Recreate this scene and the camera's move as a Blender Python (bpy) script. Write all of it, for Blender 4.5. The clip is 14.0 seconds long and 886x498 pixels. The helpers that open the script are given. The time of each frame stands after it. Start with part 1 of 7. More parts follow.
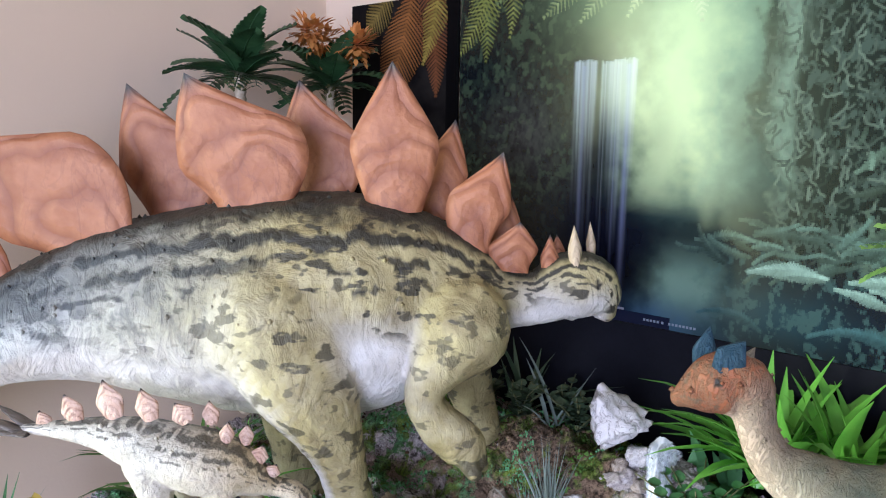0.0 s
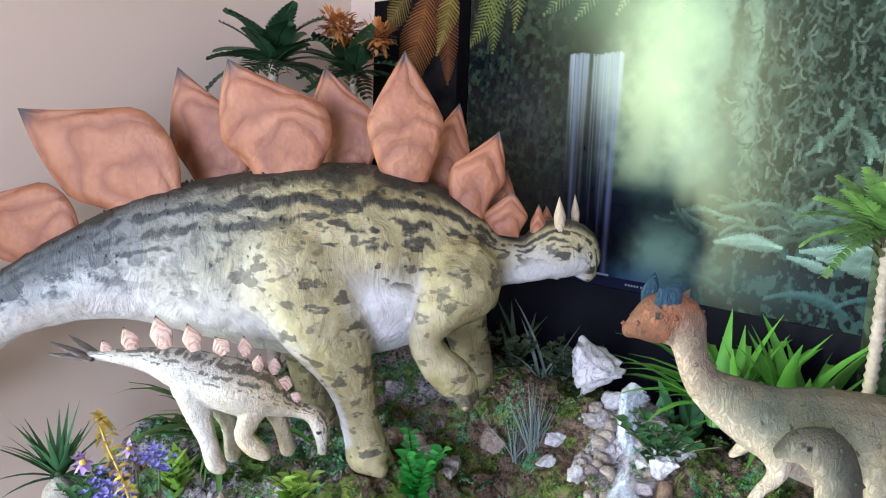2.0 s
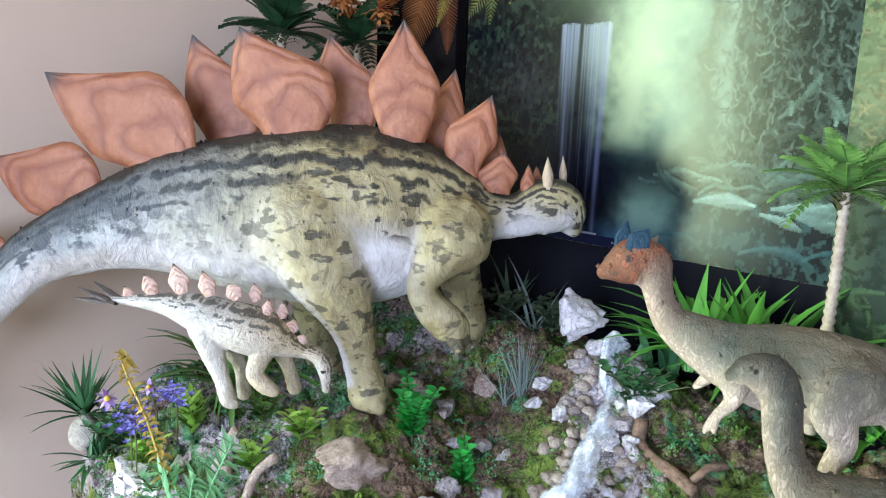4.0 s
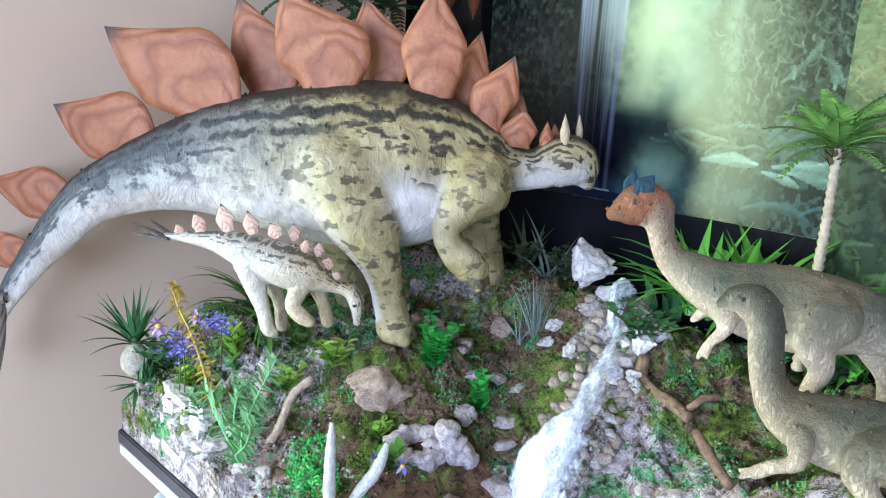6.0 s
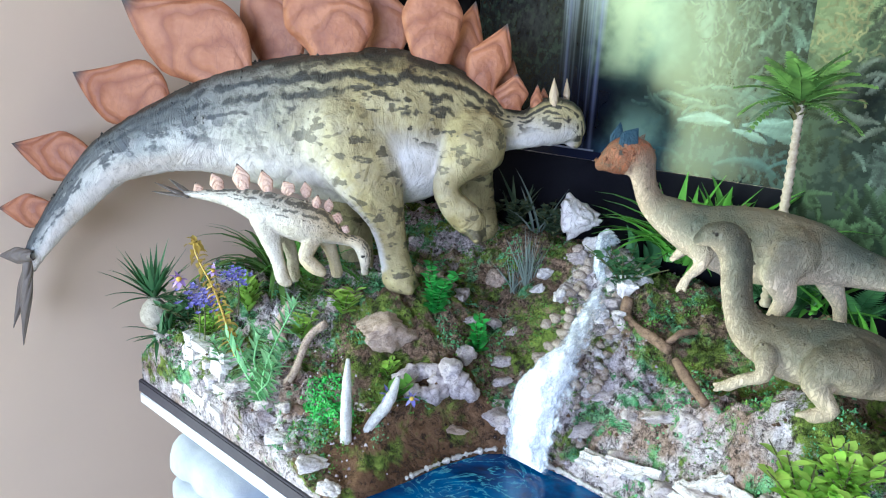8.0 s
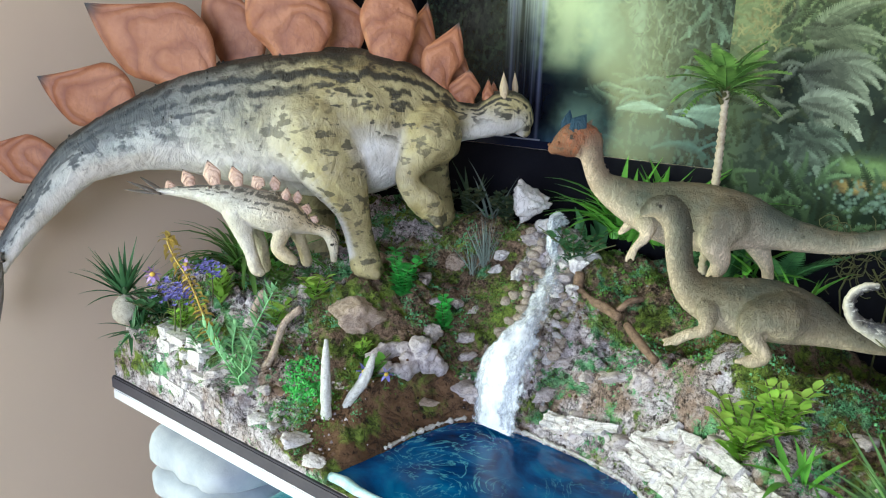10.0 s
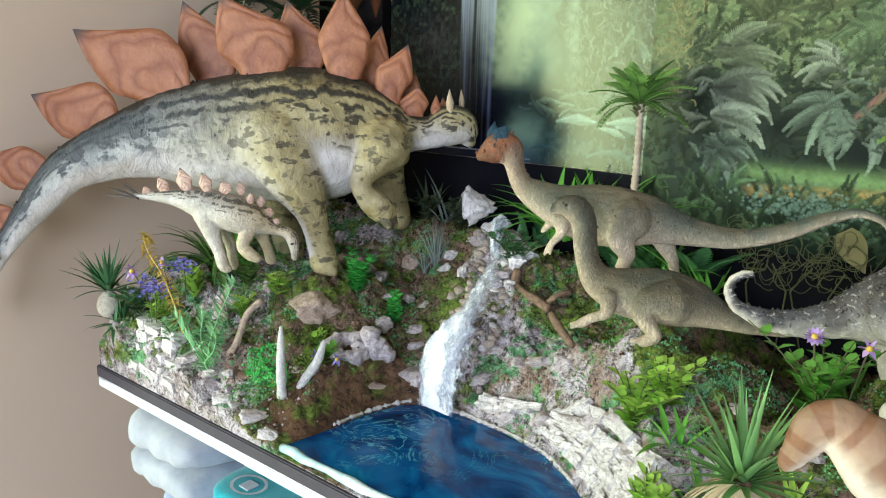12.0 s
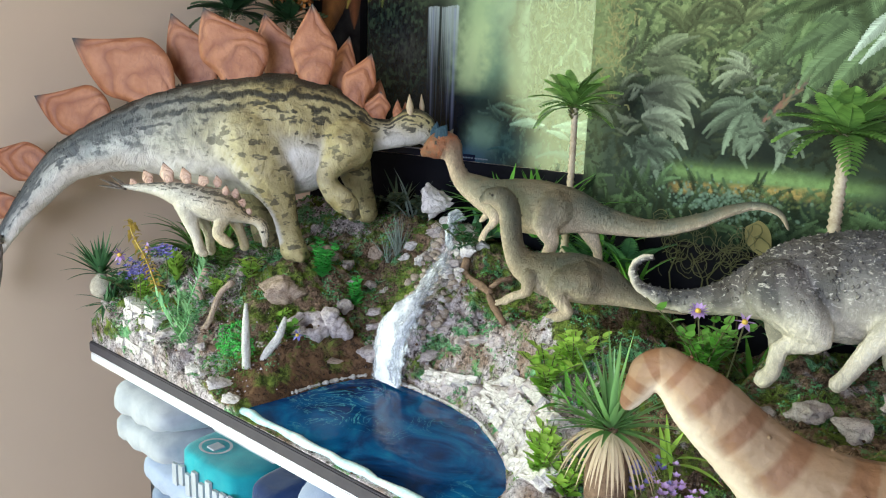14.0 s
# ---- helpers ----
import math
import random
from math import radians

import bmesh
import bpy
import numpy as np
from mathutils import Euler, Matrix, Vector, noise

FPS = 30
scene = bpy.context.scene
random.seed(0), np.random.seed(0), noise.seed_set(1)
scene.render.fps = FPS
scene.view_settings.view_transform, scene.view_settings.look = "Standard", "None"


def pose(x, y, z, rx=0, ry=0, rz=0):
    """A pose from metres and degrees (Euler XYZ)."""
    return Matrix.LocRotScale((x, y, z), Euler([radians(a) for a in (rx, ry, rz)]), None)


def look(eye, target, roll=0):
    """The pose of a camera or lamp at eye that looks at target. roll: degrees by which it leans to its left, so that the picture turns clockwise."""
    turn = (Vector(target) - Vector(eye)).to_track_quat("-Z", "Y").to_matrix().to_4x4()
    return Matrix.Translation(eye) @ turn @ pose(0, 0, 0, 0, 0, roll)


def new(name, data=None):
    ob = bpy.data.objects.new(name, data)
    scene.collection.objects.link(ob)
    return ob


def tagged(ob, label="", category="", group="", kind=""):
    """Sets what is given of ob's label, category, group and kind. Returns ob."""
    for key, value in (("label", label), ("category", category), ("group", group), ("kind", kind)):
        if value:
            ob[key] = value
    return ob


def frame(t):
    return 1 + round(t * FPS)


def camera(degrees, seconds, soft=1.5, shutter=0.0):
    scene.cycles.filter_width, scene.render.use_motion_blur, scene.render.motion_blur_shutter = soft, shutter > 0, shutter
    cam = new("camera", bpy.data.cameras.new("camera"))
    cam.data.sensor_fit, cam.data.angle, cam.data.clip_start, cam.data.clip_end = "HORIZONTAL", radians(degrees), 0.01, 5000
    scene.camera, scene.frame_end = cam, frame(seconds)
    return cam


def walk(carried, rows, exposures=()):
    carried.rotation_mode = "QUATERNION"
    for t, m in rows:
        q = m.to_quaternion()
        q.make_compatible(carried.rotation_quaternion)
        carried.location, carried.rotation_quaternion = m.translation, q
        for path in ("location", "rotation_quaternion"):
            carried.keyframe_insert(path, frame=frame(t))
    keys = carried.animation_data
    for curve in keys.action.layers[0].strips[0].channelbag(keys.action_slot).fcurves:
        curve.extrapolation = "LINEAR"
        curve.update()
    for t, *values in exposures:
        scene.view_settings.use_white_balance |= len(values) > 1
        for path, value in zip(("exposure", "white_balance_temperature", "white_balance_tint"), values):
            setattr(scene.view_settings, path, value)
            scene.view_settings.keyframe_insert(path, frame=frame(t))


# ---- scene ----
cam = camera(61.1, 14.0, 1.1)
PATH = [
    (0, (0.087, 0.059, 1.419), (-1.217, 1.544, 1.111), 0.9),
    (0.5, (0.103, 0.045, 1.415), (-1.209, 1.522, 1.102), 1.4),
    (1, (0.119, 0.031, 1.413), (-1.215, 1.487, 1.099), 1.6),
    (1.5, (0.142, 0.014, 1.411), (-1.2, 1.464, 1.1), 1.9),
    (2, (0.163, 0.001, 1.409), (-1.183, 1.443, 1.082), 1.9),
    (2.5, (0.174, -0.012, 1.406), (-1.188, 1.411, 1.063), 2.1),
    (3, (0.186, -0.02, 1.404), (-1.173, 1.402, 1.042), 2.1),
    (5.5, (0.239, -0.063, 1.386), (-1.125, 1.337, 0.962), 2.9),
    (6, (0.25, -0.082, 1.382), (-1.121, 1.304, 0.93), 3.3),
    (6.5, (0.257, -0.094, 1.372), (-1.107, 1.291, 0.902), 3.4),
    (7, (0.262, -0.116, 1.376), (-1.075, 1.286, 0.882), 3.2),
    (7.5, (0.274, -0.133, 1.373), (-1.056, 1.273, 0.869), 3.0),
    (10, (0.296, -0.212, 1.364), (-0.89, 1.32, 0.871), 1.9),
    (10.5, (0.315, -0.226, 1.36), (-0.852, 1.324, 0.874), 1.2),
    (11, (0.342, -0.231, 1.362), (-0.829, 1.325, 0.904), 0.7),
    (11.5, (0.376, -0.233, 1.367), (-0.824, 1.299, 0.905), 0.9),
    (12, (0.416, -0.236, 1.366), (-0.804, 1.284, 0.917), 1.6),
    (12.5, (0.462, -0.234, 1.364), (-0.782, 1.271, 0.933), 1.5),
    (13, (0.496, -0.239, 1.363), (-0.767, 1.254, 0.946), 1.9),
    (13.5, (0.526, -0.25, 1.361), (-0.743, 1.24, 0.95), 2.0),
    (14, (0.55, -0.251, 1.359), (-0.723, 1.233, 0.941), 2.0),
]
walk(cam, [(t, look(eye, target, roll)) for t, eye, target, roll in PATH],
     [(0, -0.16, 5600, 27), (3, -0.18, 5450, 24), (7.5, -0.14, 5300, 18), (10, -0.52, 5800, 15), (14, -0.55, 6050, 16)])

# ---- world, light, exposure ----
world = bpy.data.worlds.new("world")
scene.world = world
world.use_nodes = True
wn = world.node_tree.nodes
sky = wn.new("ShaderNodeTexSky")
sky.sky_type, sky.sun_disc = "NISHITA", False
sky.sun_elevation, sky.sun_rotation = radians(35), radians(150)
world.node_tree.links.new(sky.outputs[0], wn["Background"].inputs[0])
wn["Background"].inputs[1].default_value = 0.08


def area_lamp(name, eye, target, sx, sy, watts, colour):
    lamp = bpy.data.lights.new(name, "AREA")
    lamp.shape, lamp.size, lamp.size_y, lamp.energy, lamp.color = "RECTANGLE", sx, sy, watts, colour
    ob = new(name, lamp)
    ob.matrix_world = look(eye, target)
    return ob


# daylight in the two south windows; the east lamp is an added weak fill
area_lamp("window_light", (0.95, -2.44, 1.56), (-0.1, 0.3, 1.1), 1.7, 1.4, 120, (0.80, 0.90, 1.0))
area_lamp("left_window_light", (-2.1, -2.44, 1.38), (-0.1, 0.4, 1.15), 1.3, 1.7, 225, (0.90, 1.0, 0.70))
area_lamp("side_fill_light", (2.54, -0.6, 1.5), (0.0, 0.1, 1.2), 1.1, 1.1, 3.0, (0.90, 0.97, 1.0))

# ---- materials ----


def srgb(r, g, b):
    return tuple(((c / 255) / 12.92 if c < 10 else ((c / 255 + 0.055) / 1.055) ** 2.4) for c in (r, g, b))


class Mat:
    """A small builder for node materials."""

    def __init__(self, name, rough=0.6, metal=0.0, spec=0.5):
        self.m = bpy.data.materials.new(name)
        self.m.use_nodes = True
        self.t = self.m.node_tree
        self.b = self.t.nodes["Principled BSDF"]
        self.b.inputs["Roughness"].default_value = rough
        self.b.inputs["Metallic"].default_value = metal
        self.b.inputs["Specular IOR Level"].default_value = spec

    def node(self, kind, **values):
        n = self.t.nodes.new(kind)
        for k, v in values.items():
            n.inputs[k].default_value = v
        return n

    def link(self, a, b):
        self.t.links.new(a, b)

    def coord(self, scale=(1, 1, 1), space="Object"):
        c, m = self.node("ShaderNodeTexCoord"), self.node("ShaderNodeMapping")
        m.inputs["Scale"].default_value = scale
        self.link(c.outputs[space], m.inputs[0])
        return m.outputs[0]

    def noise(self, scale, detail=6.0, rough=0.6, vec=None, distort=0.0):
        n = self.node("ShaderNodeTexNoise", Scale=scale, Detail=detail, Roughness=rough, Distortion=distort)
        self.link(vec if vec else self.coord(), n.inputs["Vector"])
        return n.outputs[0]

    def voronoi(self, scale, feature="F1", vec=None):
        n = self.node("ShaderNodeTexVoronoi", Scale=scale)
        n.feature = feature
        self.link(vec if vec else self.coord(), n.inputs["Vector"])
        return n.outputs["Distance"]

    def attr(self, name):
        n = self.node("ShaderNodeAttribute")
        n.attribute_name = name
        return n

    def ramp(self, fac, stops, smooth=False):
        n = self.node("ShaderNodeValToRGB")
        if smooth:
            n.color_ramp.interpolation = "EASE"
        e = n.color_ramp.elements
        while len(e) < len(stops):
            e.new(0.5)
        for el, (p, c) in zip(e, stops):
            el.position = p
            el.color = (*c, 1) if len(c) == 3 else c
        self.link(fac, n.inputs[0])
        return n.outputs[0]

    def grey(self, fac, lo, hi):
        n = self.node("ShaderNodeMapRange")
        n.inputs["From Min"].default_value, n.inputs["From Max"].default_value = lo, hi
        self.link(fac, n.inputs[0])
        return n.outputs[0]

    def maths(self, op, a, b=None, c=None):
        n = self.node("ShaderNodeMath")
        n.operation = op
        for i, v in enumerate((a, b, c)):
            if v is None:
                continue
            if isinstance(v, (int, float)):
                n.inputs[i].default_value = v
            else:
                self.link(v, n.inputs[i])
        return n.outputs[0]

    def mix(self, fac, a, b, mode="MIX"):
        n = self.node("ShaderNodeMix")
        n.data_type, n.blend_type = "RGBA", mode
        for sock, v in ((n.inputs[0], fac), (n.inputs[6], a), (n.inputs[7], b)):
            if isinstance(v, (int, float)):
                sock.default_value = v
            elif isinstance(v, tuple):
                sock.default_value = (*v, 1)
            else:
                self.link(v, sock)
        return n.outputs[2]

    def rand(self):
        return self.node("ShaderNodeObjectInfo").outputs["Random"]

    def island(self):
        return self.node("ShaderNodeNewGeometry").outputs["Random Per Island"]

    def colour(self, c):
        if isinstance(c, tuple):
            self.b.inputs["Base Color"].default_value = (*c, 1)
        else:
            self.link(c, self.b.inputs["Base Color"])
        return self

    def bump(self, height, strength=0.4, dist=0.002):
        n = self.node("ShaderNodeBump", Strength=strength, Distance=dist)
        self.link(height, n.inputs["Height"])
        old = self.b.inputs["Normal"].links
        if old:
            self.link(old[0].from_socket, n.inputs["Normal"])
        self.link(n.outputs[0], self.b.inputs["Normal"])
        return self

    def rough(self, v):
        self.link(v, self.b.inputs["Roughness"])
        return self


def mottled(name, a, b, scale=60, rough=0.6, bump=0.3, dist=0.001, varied=0.0, spec=0.4):
    """Two shades mixed by coarse and fine noise, with a fine relief."""
    m = Mat(name, rough, spec=spec)
    n1, n2 = m.noise(scale, 8), m.noise(scale * 6, 4)
    f = m.maths("MULTIPLY_ADD", n2, 0.4, m.maths("MULTIPLY", n1, 0.6))
    c = m.mix(m.grey(f, 0.35, 0.65), a, b)
    if varied:
        c = m.mix(m.maths("MULTIPLY", m.rand(), varied), c, tuple(0.4 * v for v in a))
    m.colour(c).bump(f, bump, dist)
    return m.m


def leaf_mat(name, a, b, rough=0.45, spread=1.0):
    """Plastic or cloth leaves, each a little different."""
    m = Mat(name, rough, spec=0.45)
    n = m.noise(90, 3)
    f = m.maths("MULTIPLY_ADD", n, 0.5, m.maths("MULTIPLY", m.island(), 0.55 * spread))
    m.colour(m.mix(f, a, b)).bump(m.noise(400, 2), 0.25, 0.0006)
    m.b.inputs["Subsurface Weight"].default_value = 0.0
    m.b.inputs["Transmission Weight"].default_value = 0.0
    return m.m


def wall_paint(name, col):
    m = Mat(name, 0.85, spec=0.2)
    n = m.noise(2.2, 5)
    m.colour(m.mix(m.grey(n, 0.3, 0.7), col, tuple(c * 0.93 for c in col)))
    m.bump(m.noise(350, 4), 0.15, 0.0008).bump(m.noise(14, 3), 0.12, 0.004)
    return m.m


M_WALL = wall_paint("beige_wall_paint", (0.72, 0.57, 0.435))
# unseen walls and ceiling, painted dark to cut the bounced light
M_DIM_WALL = wall_paint("dim_wall_paint", (0.15, 0.135, 0.12))
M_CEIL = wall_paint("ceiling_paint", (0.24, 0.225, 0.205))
# unseen floor, kept pale so that it throws light upward
M_FLOOR = mottled("floor_tile", (0.40, 0.33, 0.26), (0.50, 0.43, 0.35), 8, 0.5)
M_BLACK = mottled("black_board", (0.003, 0.003, 0.006), (0.006, 0.006, 0.010), 40, 0.7, 0.1, spec=0.12)
M_EDGE_DARK = mottled("dark_grey_edging", (0.045, 0.04, 0.055), (0.06, 0.055, 0.07), 50, 0.45, 0.1)
M_EDGE_WHITE = mottled("white_board", (0.82, 0.82, 0.85), (0.76, 0.76, 0.8), 30, 0.4, 0.1)
M_FRAME = mottled("dark_metal", (0.012, 0.013, 0.018), (0.02, 0.02, 0.028), 60, 0.45, 0.1)


def poster_mat(name, rough, spec, tone):
    m = Mat(name, rough, spec=spec)
    m.colour(m.mix(1.0, m.attr("print").outputs["Color"], (tone, tone * 1.02, tone * 0.98), "MULTIPLY")).bump(m.noise(9, 3), 0.15, 0.004)
    return m.m


M_PRINT = poster_mat("glossy_print", 0.20, 0.33, 0.60)
M_PRINT_MATT = poster_mat("matt_print", 0.5, 0.06, 0.74)
M_PRINT.node_tree.nodes["Principled BSDF"].inputs["Specular Tint"].default_value = (0.92, 1.0, 0.62, 1)


def terrain_mat():
    """Painted plaster and peat with moss, in lavender, brown and green."""
    m = Mat("painted_earth", 0.9, spec=0.2)
    mid, fine = m.noise(45, 8, 0.7), m.noise(230, 6, 0.75)
    earth = m.mix(m.grey(fine, 0.35, 0.65), (0.12, 0.075, 0.048), (0.46, 0.31, 0.21))
    rock = m.mix(m.grey(fine, 0.34, 0.62), (0.42, 0.34, 0.36), (0.92, 0.85, 0.88))
    rock = m.mix(m.grey(m.noise(20, 5), 0.46, 0.62), rock, m.mix(m.grey(fine, 0.35, 0.65), (0.22, 0.14, 0.10), (0.58, 0.42, 0.34)))
    olive = m.mix(m.grey(m.noise(110, 6), 0.35, 0.65), (0.07, 0.11, 0.02), (0.30, 0.40, 0.07))
    teal = m.mix(m.grey(m.noise(130, 6), 0.35, 0.65), (0.05, 0.24, 0.08), (0.34, 0.66, 0.34))
    stone = m.attr("stone").outputs["Fac"]
    f = m.maths("ADD", stone, m.maths("MULTIPLY_ADD", mid, 1.7, -0.85))
    c = m.mix(m.grey(m.noise(28, 6, 0.65), 0.48, 0.56), earth, olive)
    c = m.mix(m.grey(f, 0.38, 0.56), c, rock)
    g = m.maths("ADD", m.noise(33, 7, 0.68), m.maths("MULTIPLY_ADD", m.attr("moss").outputs["Fac"], 0.20, -0.15))
    c = m.mix(m.grey(g, 0.52, 0.57), c, m.mix(m.grey(m.noise(14, 3), 0.45, 0.55), teal, olive))
    mud = m.mix(m.grey(m.noise(16, 5), 0.4, 0.6), (0.13, 0.070, 0.036), (0.27, 0.155, 0.085))
    wet = m.maths("ADD", m.attr("mud").outputs["Fac"], m.maths("MULTIPLY_ADD", m.noise(30, 5), 0.9, -0.45))
    c = m.mix(m.grey(wet, 0.45, 0.60), c, m.mix(m.grey(m.noise(24, 5), 0.56, 0.66), mud, olive))
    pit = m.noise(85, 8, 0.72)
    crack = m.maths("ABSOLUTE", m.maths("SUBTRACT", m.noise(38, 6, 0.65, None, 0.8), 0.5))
    # sunken pits and cracks darkened too: crevice shade put into the colour
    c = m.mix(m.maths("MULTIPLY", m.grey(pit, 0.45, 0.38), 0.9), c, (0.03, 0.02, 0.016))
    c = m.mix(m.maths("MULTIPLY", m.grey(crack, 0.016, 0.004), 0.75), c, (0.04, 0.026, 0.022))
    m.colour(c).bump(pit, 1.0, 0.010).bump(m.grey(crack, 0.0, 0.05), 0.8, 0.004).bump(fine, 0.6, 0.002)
    return m.m


M_EARTH = terrain_mat()


def stone_mat(name, a, b, dark=(0.05, 0.035, 0.03), k=1.0):
    """k: 1 for stones modelled at unit size, larger for those in metres."""
    m = Mat(name, 0.8, spec=0.25)
    n1, n2 = m.noise(3.2 * k, 8, 0.65), m.noise(14 * k, 6, 0.7)
    c = m.mix(m.grey(n1, 0.3, 0.65), a, b)
    crack = m.maths("ABSOLUTE", m.maths("SUBTRACT", m.noise(2.6 * k, 5, 0.6, None, 0.9), 0.5))
    c = m.mix(m.maths("MULTIPLY", m.grey(crack, 0.022, 0.0), 0.7), c, dark)
    c = m.mix(m.maths("MULTIPLY", m.grey(n2, 0.60, 0.74), 0.45), c, dark)
    c = m.mix(m.maths("MULTIPLY", m.rand(), 0.3), c, tuple(0.5 * v for v in b))
    m.colour(c).bump(n2, 0.7, 0.0009).bump(n1, 0.7, 0.0022).bump(m.grey(crack, 0.0, 0.05), 0.6, 0.0008)
    return m.m


M_PITTED = stone_mat("pitted_lavender_rock", (0.34, 0.28, 0.28), (0.70, 0.63, 0.64), k=42)
M_STONE = stone_mat("pink_grey_stone", (0.48, 0.39, 0.37), (0.70, 0.63, 0.62))
M_CHALK = stone_mat("white_chalk_stone", (0.74, 0.68, 0.66), (0.84, 0.80, 0.80), (0.16, 0.11, 0.10))
M_PEBBLE = stone_mat("washed_pebble", (0.36, 0.26, 0.19), (0.68, 0.58, 0.50))
M_BARK = stone_mat("bark_wood", (0.17, 0.10, 0.06), (0.32, 0.21, 0.14), k=55)
M_TAN = stone_mat("tan_stone", (0.38, 0.27, 0.20), (0.60, 0.47, 0.38), k=2.2)


def water_mat():
    """Blue resin with pale swirls painted into it."""
    m = Mat("blue_resin_water", 0.12, spec=0.28)
    w1 = m.noise(9, 5, 0.55, distort=2.6)
    w2 = m.noise(17, 5, 0.55, distort=3.2)
    c = m.ramp(w1, [(0.28, (0.002, 0.012, 0.05)), (0.45, (0.003, 0.05, 0.19)), (0.6, (0.004, 0.12, 0.34)), (0.75, (0.012, 0.22, 0.46))])
    line = m.grey(m.maths("ABSOLUTE", m.maths("SUBTRACT", w2, 0.53)), 0.02, 0.0)
    part_of = m.grey(m.noise(7, 2), 0.5, 0.62)
    c = m.mix(m.maths("MULTIPLY", m.maths("MULTIPLY", line, part_of), 0.85), c, (0.12, 0.52, 0.66))
    m.colour(c).bump(m.noise(45, 4), 0.25, 0.003)
    return m.m


M_WATER = water_mat()


def fall_mat():
    """Teased white fibre: dense in the middle and at the foot, thin and ragged at its edges."""
    m = Mat("white_fibre_water", 0.6, spec=0.3)
    v = m.coord((1.3, 0.9, 0.9))
    n, fine = m.noise(55, 7, 0.65, v), m.noise(260, 4, 0.7, v)
    dense = m.attr("dense").outputs["Fac"]
    m.colour(m.mix(m.grey(m.maths("ADD", n, m.maths("MULTIPLY", dense, 0.35)), 0.40, 0.85), (0.30, 0.36, 0.46), (0.80, 0.82, 0.86)))
    a = m.maths("ADD", m.maths("MULTIPLY", dense, 1.35), m.maths("MULTIPLY_ADD", n, 1.8, m.maths("MULTIPLY_ADD", fine, 0.8, -1.75)))
    m.link(m.grey(a, 0.05, 0.55), m.b.inputs["Alpha"])
    m.bump(n, 0.6, 0.003).bump(fine, 0.5, 0.001)
    return m.m


M_FALL = fall_mat()


def wrinkles(m, scale, stretch=(1.8, 1.8, 0.6)):
    """Folded hide: fine creases that run up and down, and pebbly scales."""
    n = m.noise(scale, 7, 0.6, m.coord(stretch), 1.4)
    return m.grey(m.maths("ABSOLUTE", m.maths("SUBTRACT", n, 0.5)), 0.0, 0.10)


def skin_stego(name, spot, young=False):
    """Painted hide: dark spine, olive upper side with long wavy bands and bars, pale belly, orange plates."""
    m = Mat(name, 0.5, spec=0.4)
    rel, along, plate, ring = (m.attr(k).outputs["Fac"] for k in ("rel", "along", "plate", "ring"))

    def body(a, b, scale, detail=4.0, rough=0.55, seed=0.0):
        """Noise laid along the body: a and b stretch it along the spine and across it."""
        c = m.node("ShaderNodeCombineXYZ")
        m.link(m.maths("MULTIPLY", along, a), c.inputs[0])
        m.link(m.maths("MULTIPLY", rel, b), c.inputs[1])
        c.inputs[2].default_value = seed
        return m.noise(scale, detail, rough, c.outputs[0])

    n = m.noise(16 * spot, 5)
    tail = m.grey(along, 0.50, 0.70)
    olive = m.mix(m.grey(m.noise(30 * spot, 5), 0.35, 0.65), (0.46, 0.36, 0.22) if young else (0.24, 0.19, 0.085), (0.68, 0.56, 0.37) if young else (0.46, 0.39, 0.195))
    grey = m.mix(m.grey(m.noise(26 * spot, 5), 0.35, 0.65), (0.52, 0.48, 0.40) if young else (0.30, 0.33, 0.33), (0.80, 0.77, 0.70) if young else (0.58, 0.59, 0.56))
    side = m.mix(tail, olive, grey)
    pale = m.mix(m.grey(m.noise(22 * spot, 5), 0.3, 0.7), (0.54, 0.48, 0.40) if young else (0.54, 0.49, 0.43), (0.72, 0.67, 0.57) if young else (0.78, 0.75, 0.71))
    warm = m.maths("ADD", m.attr("warm").outputs["Fac"], m.maths("MULTIPLY_ADD", n, 1.0, -0.5))
    c = m.mix(m.grey(m.maths("SUBTRACT", warm, m.maths("MULTIPLY", tail, 0.2)), 0.15, 0.9), pale, side)
    dark = m.mix(m.noise(60 * spot, 3), (0.009, 0.009, 0.008), (0.034, 0.030, 0.022))
    trunk = m.maths("SUBTRACT", 1.0, m.attr("limb").outputs["Fac"])
    # long wavy bands beside the spine
    wavy = m.maths("ADD", rel, m.maths("ADD", m.maths("MULTIPLY_ADD", body(26, 1.2, 1.0, 2), 0.34, -0.17), m.maths("MULTIPLY_ADD", m.noise(70 * spot, 4), 0.20, -0.10)))
    for at, half, gap, k in ((0.67, 0.085, 0.40, 1.0), (0.45, 0.075, 0.46, 0.95), (0.24, 0.055, 0.52, 0.85)):
        line = m.grey(m.maths("ABSOLUTE", m.maths("SUBTRACT", wavy, at)), half, half * 0.45)
        broken = m.grey(body(34, 3.0, 1.0, 2, 0.5, at * 20), gap, gap + 0.05)
        c = m.mix(m.maths("MULTIPLY", m.maths("MULTIPLY", line, broken), m.maths("MULTIPLY", trunk, (0.8 if young else 0.95) * k)), c, dark)
    # bluish dark upper tail, with streaks that run down its side
    streak = m.grey(body(46, 2.6, 1.0, 4, 0.6, 7.0), 0.48, 0.60)
    tailtop = m.maths("MULTIPLY", tail, m.grey(m.maths("ADD", wavy, m.maths("MULTIPLY", streak, 0.50)), -0.02, 0.40))
    c = m.mix(m.maths("MULTIPLY", tailtop, 0.15 if young else 0.9), c, (0.045, 0.055, 0.065))
    # short bars and spots lower down, on the thigh and the shoulder
    bars = m.noise(50 * spot, 3, 0.5, m.coord((0.72, 0.72, 1.5)))
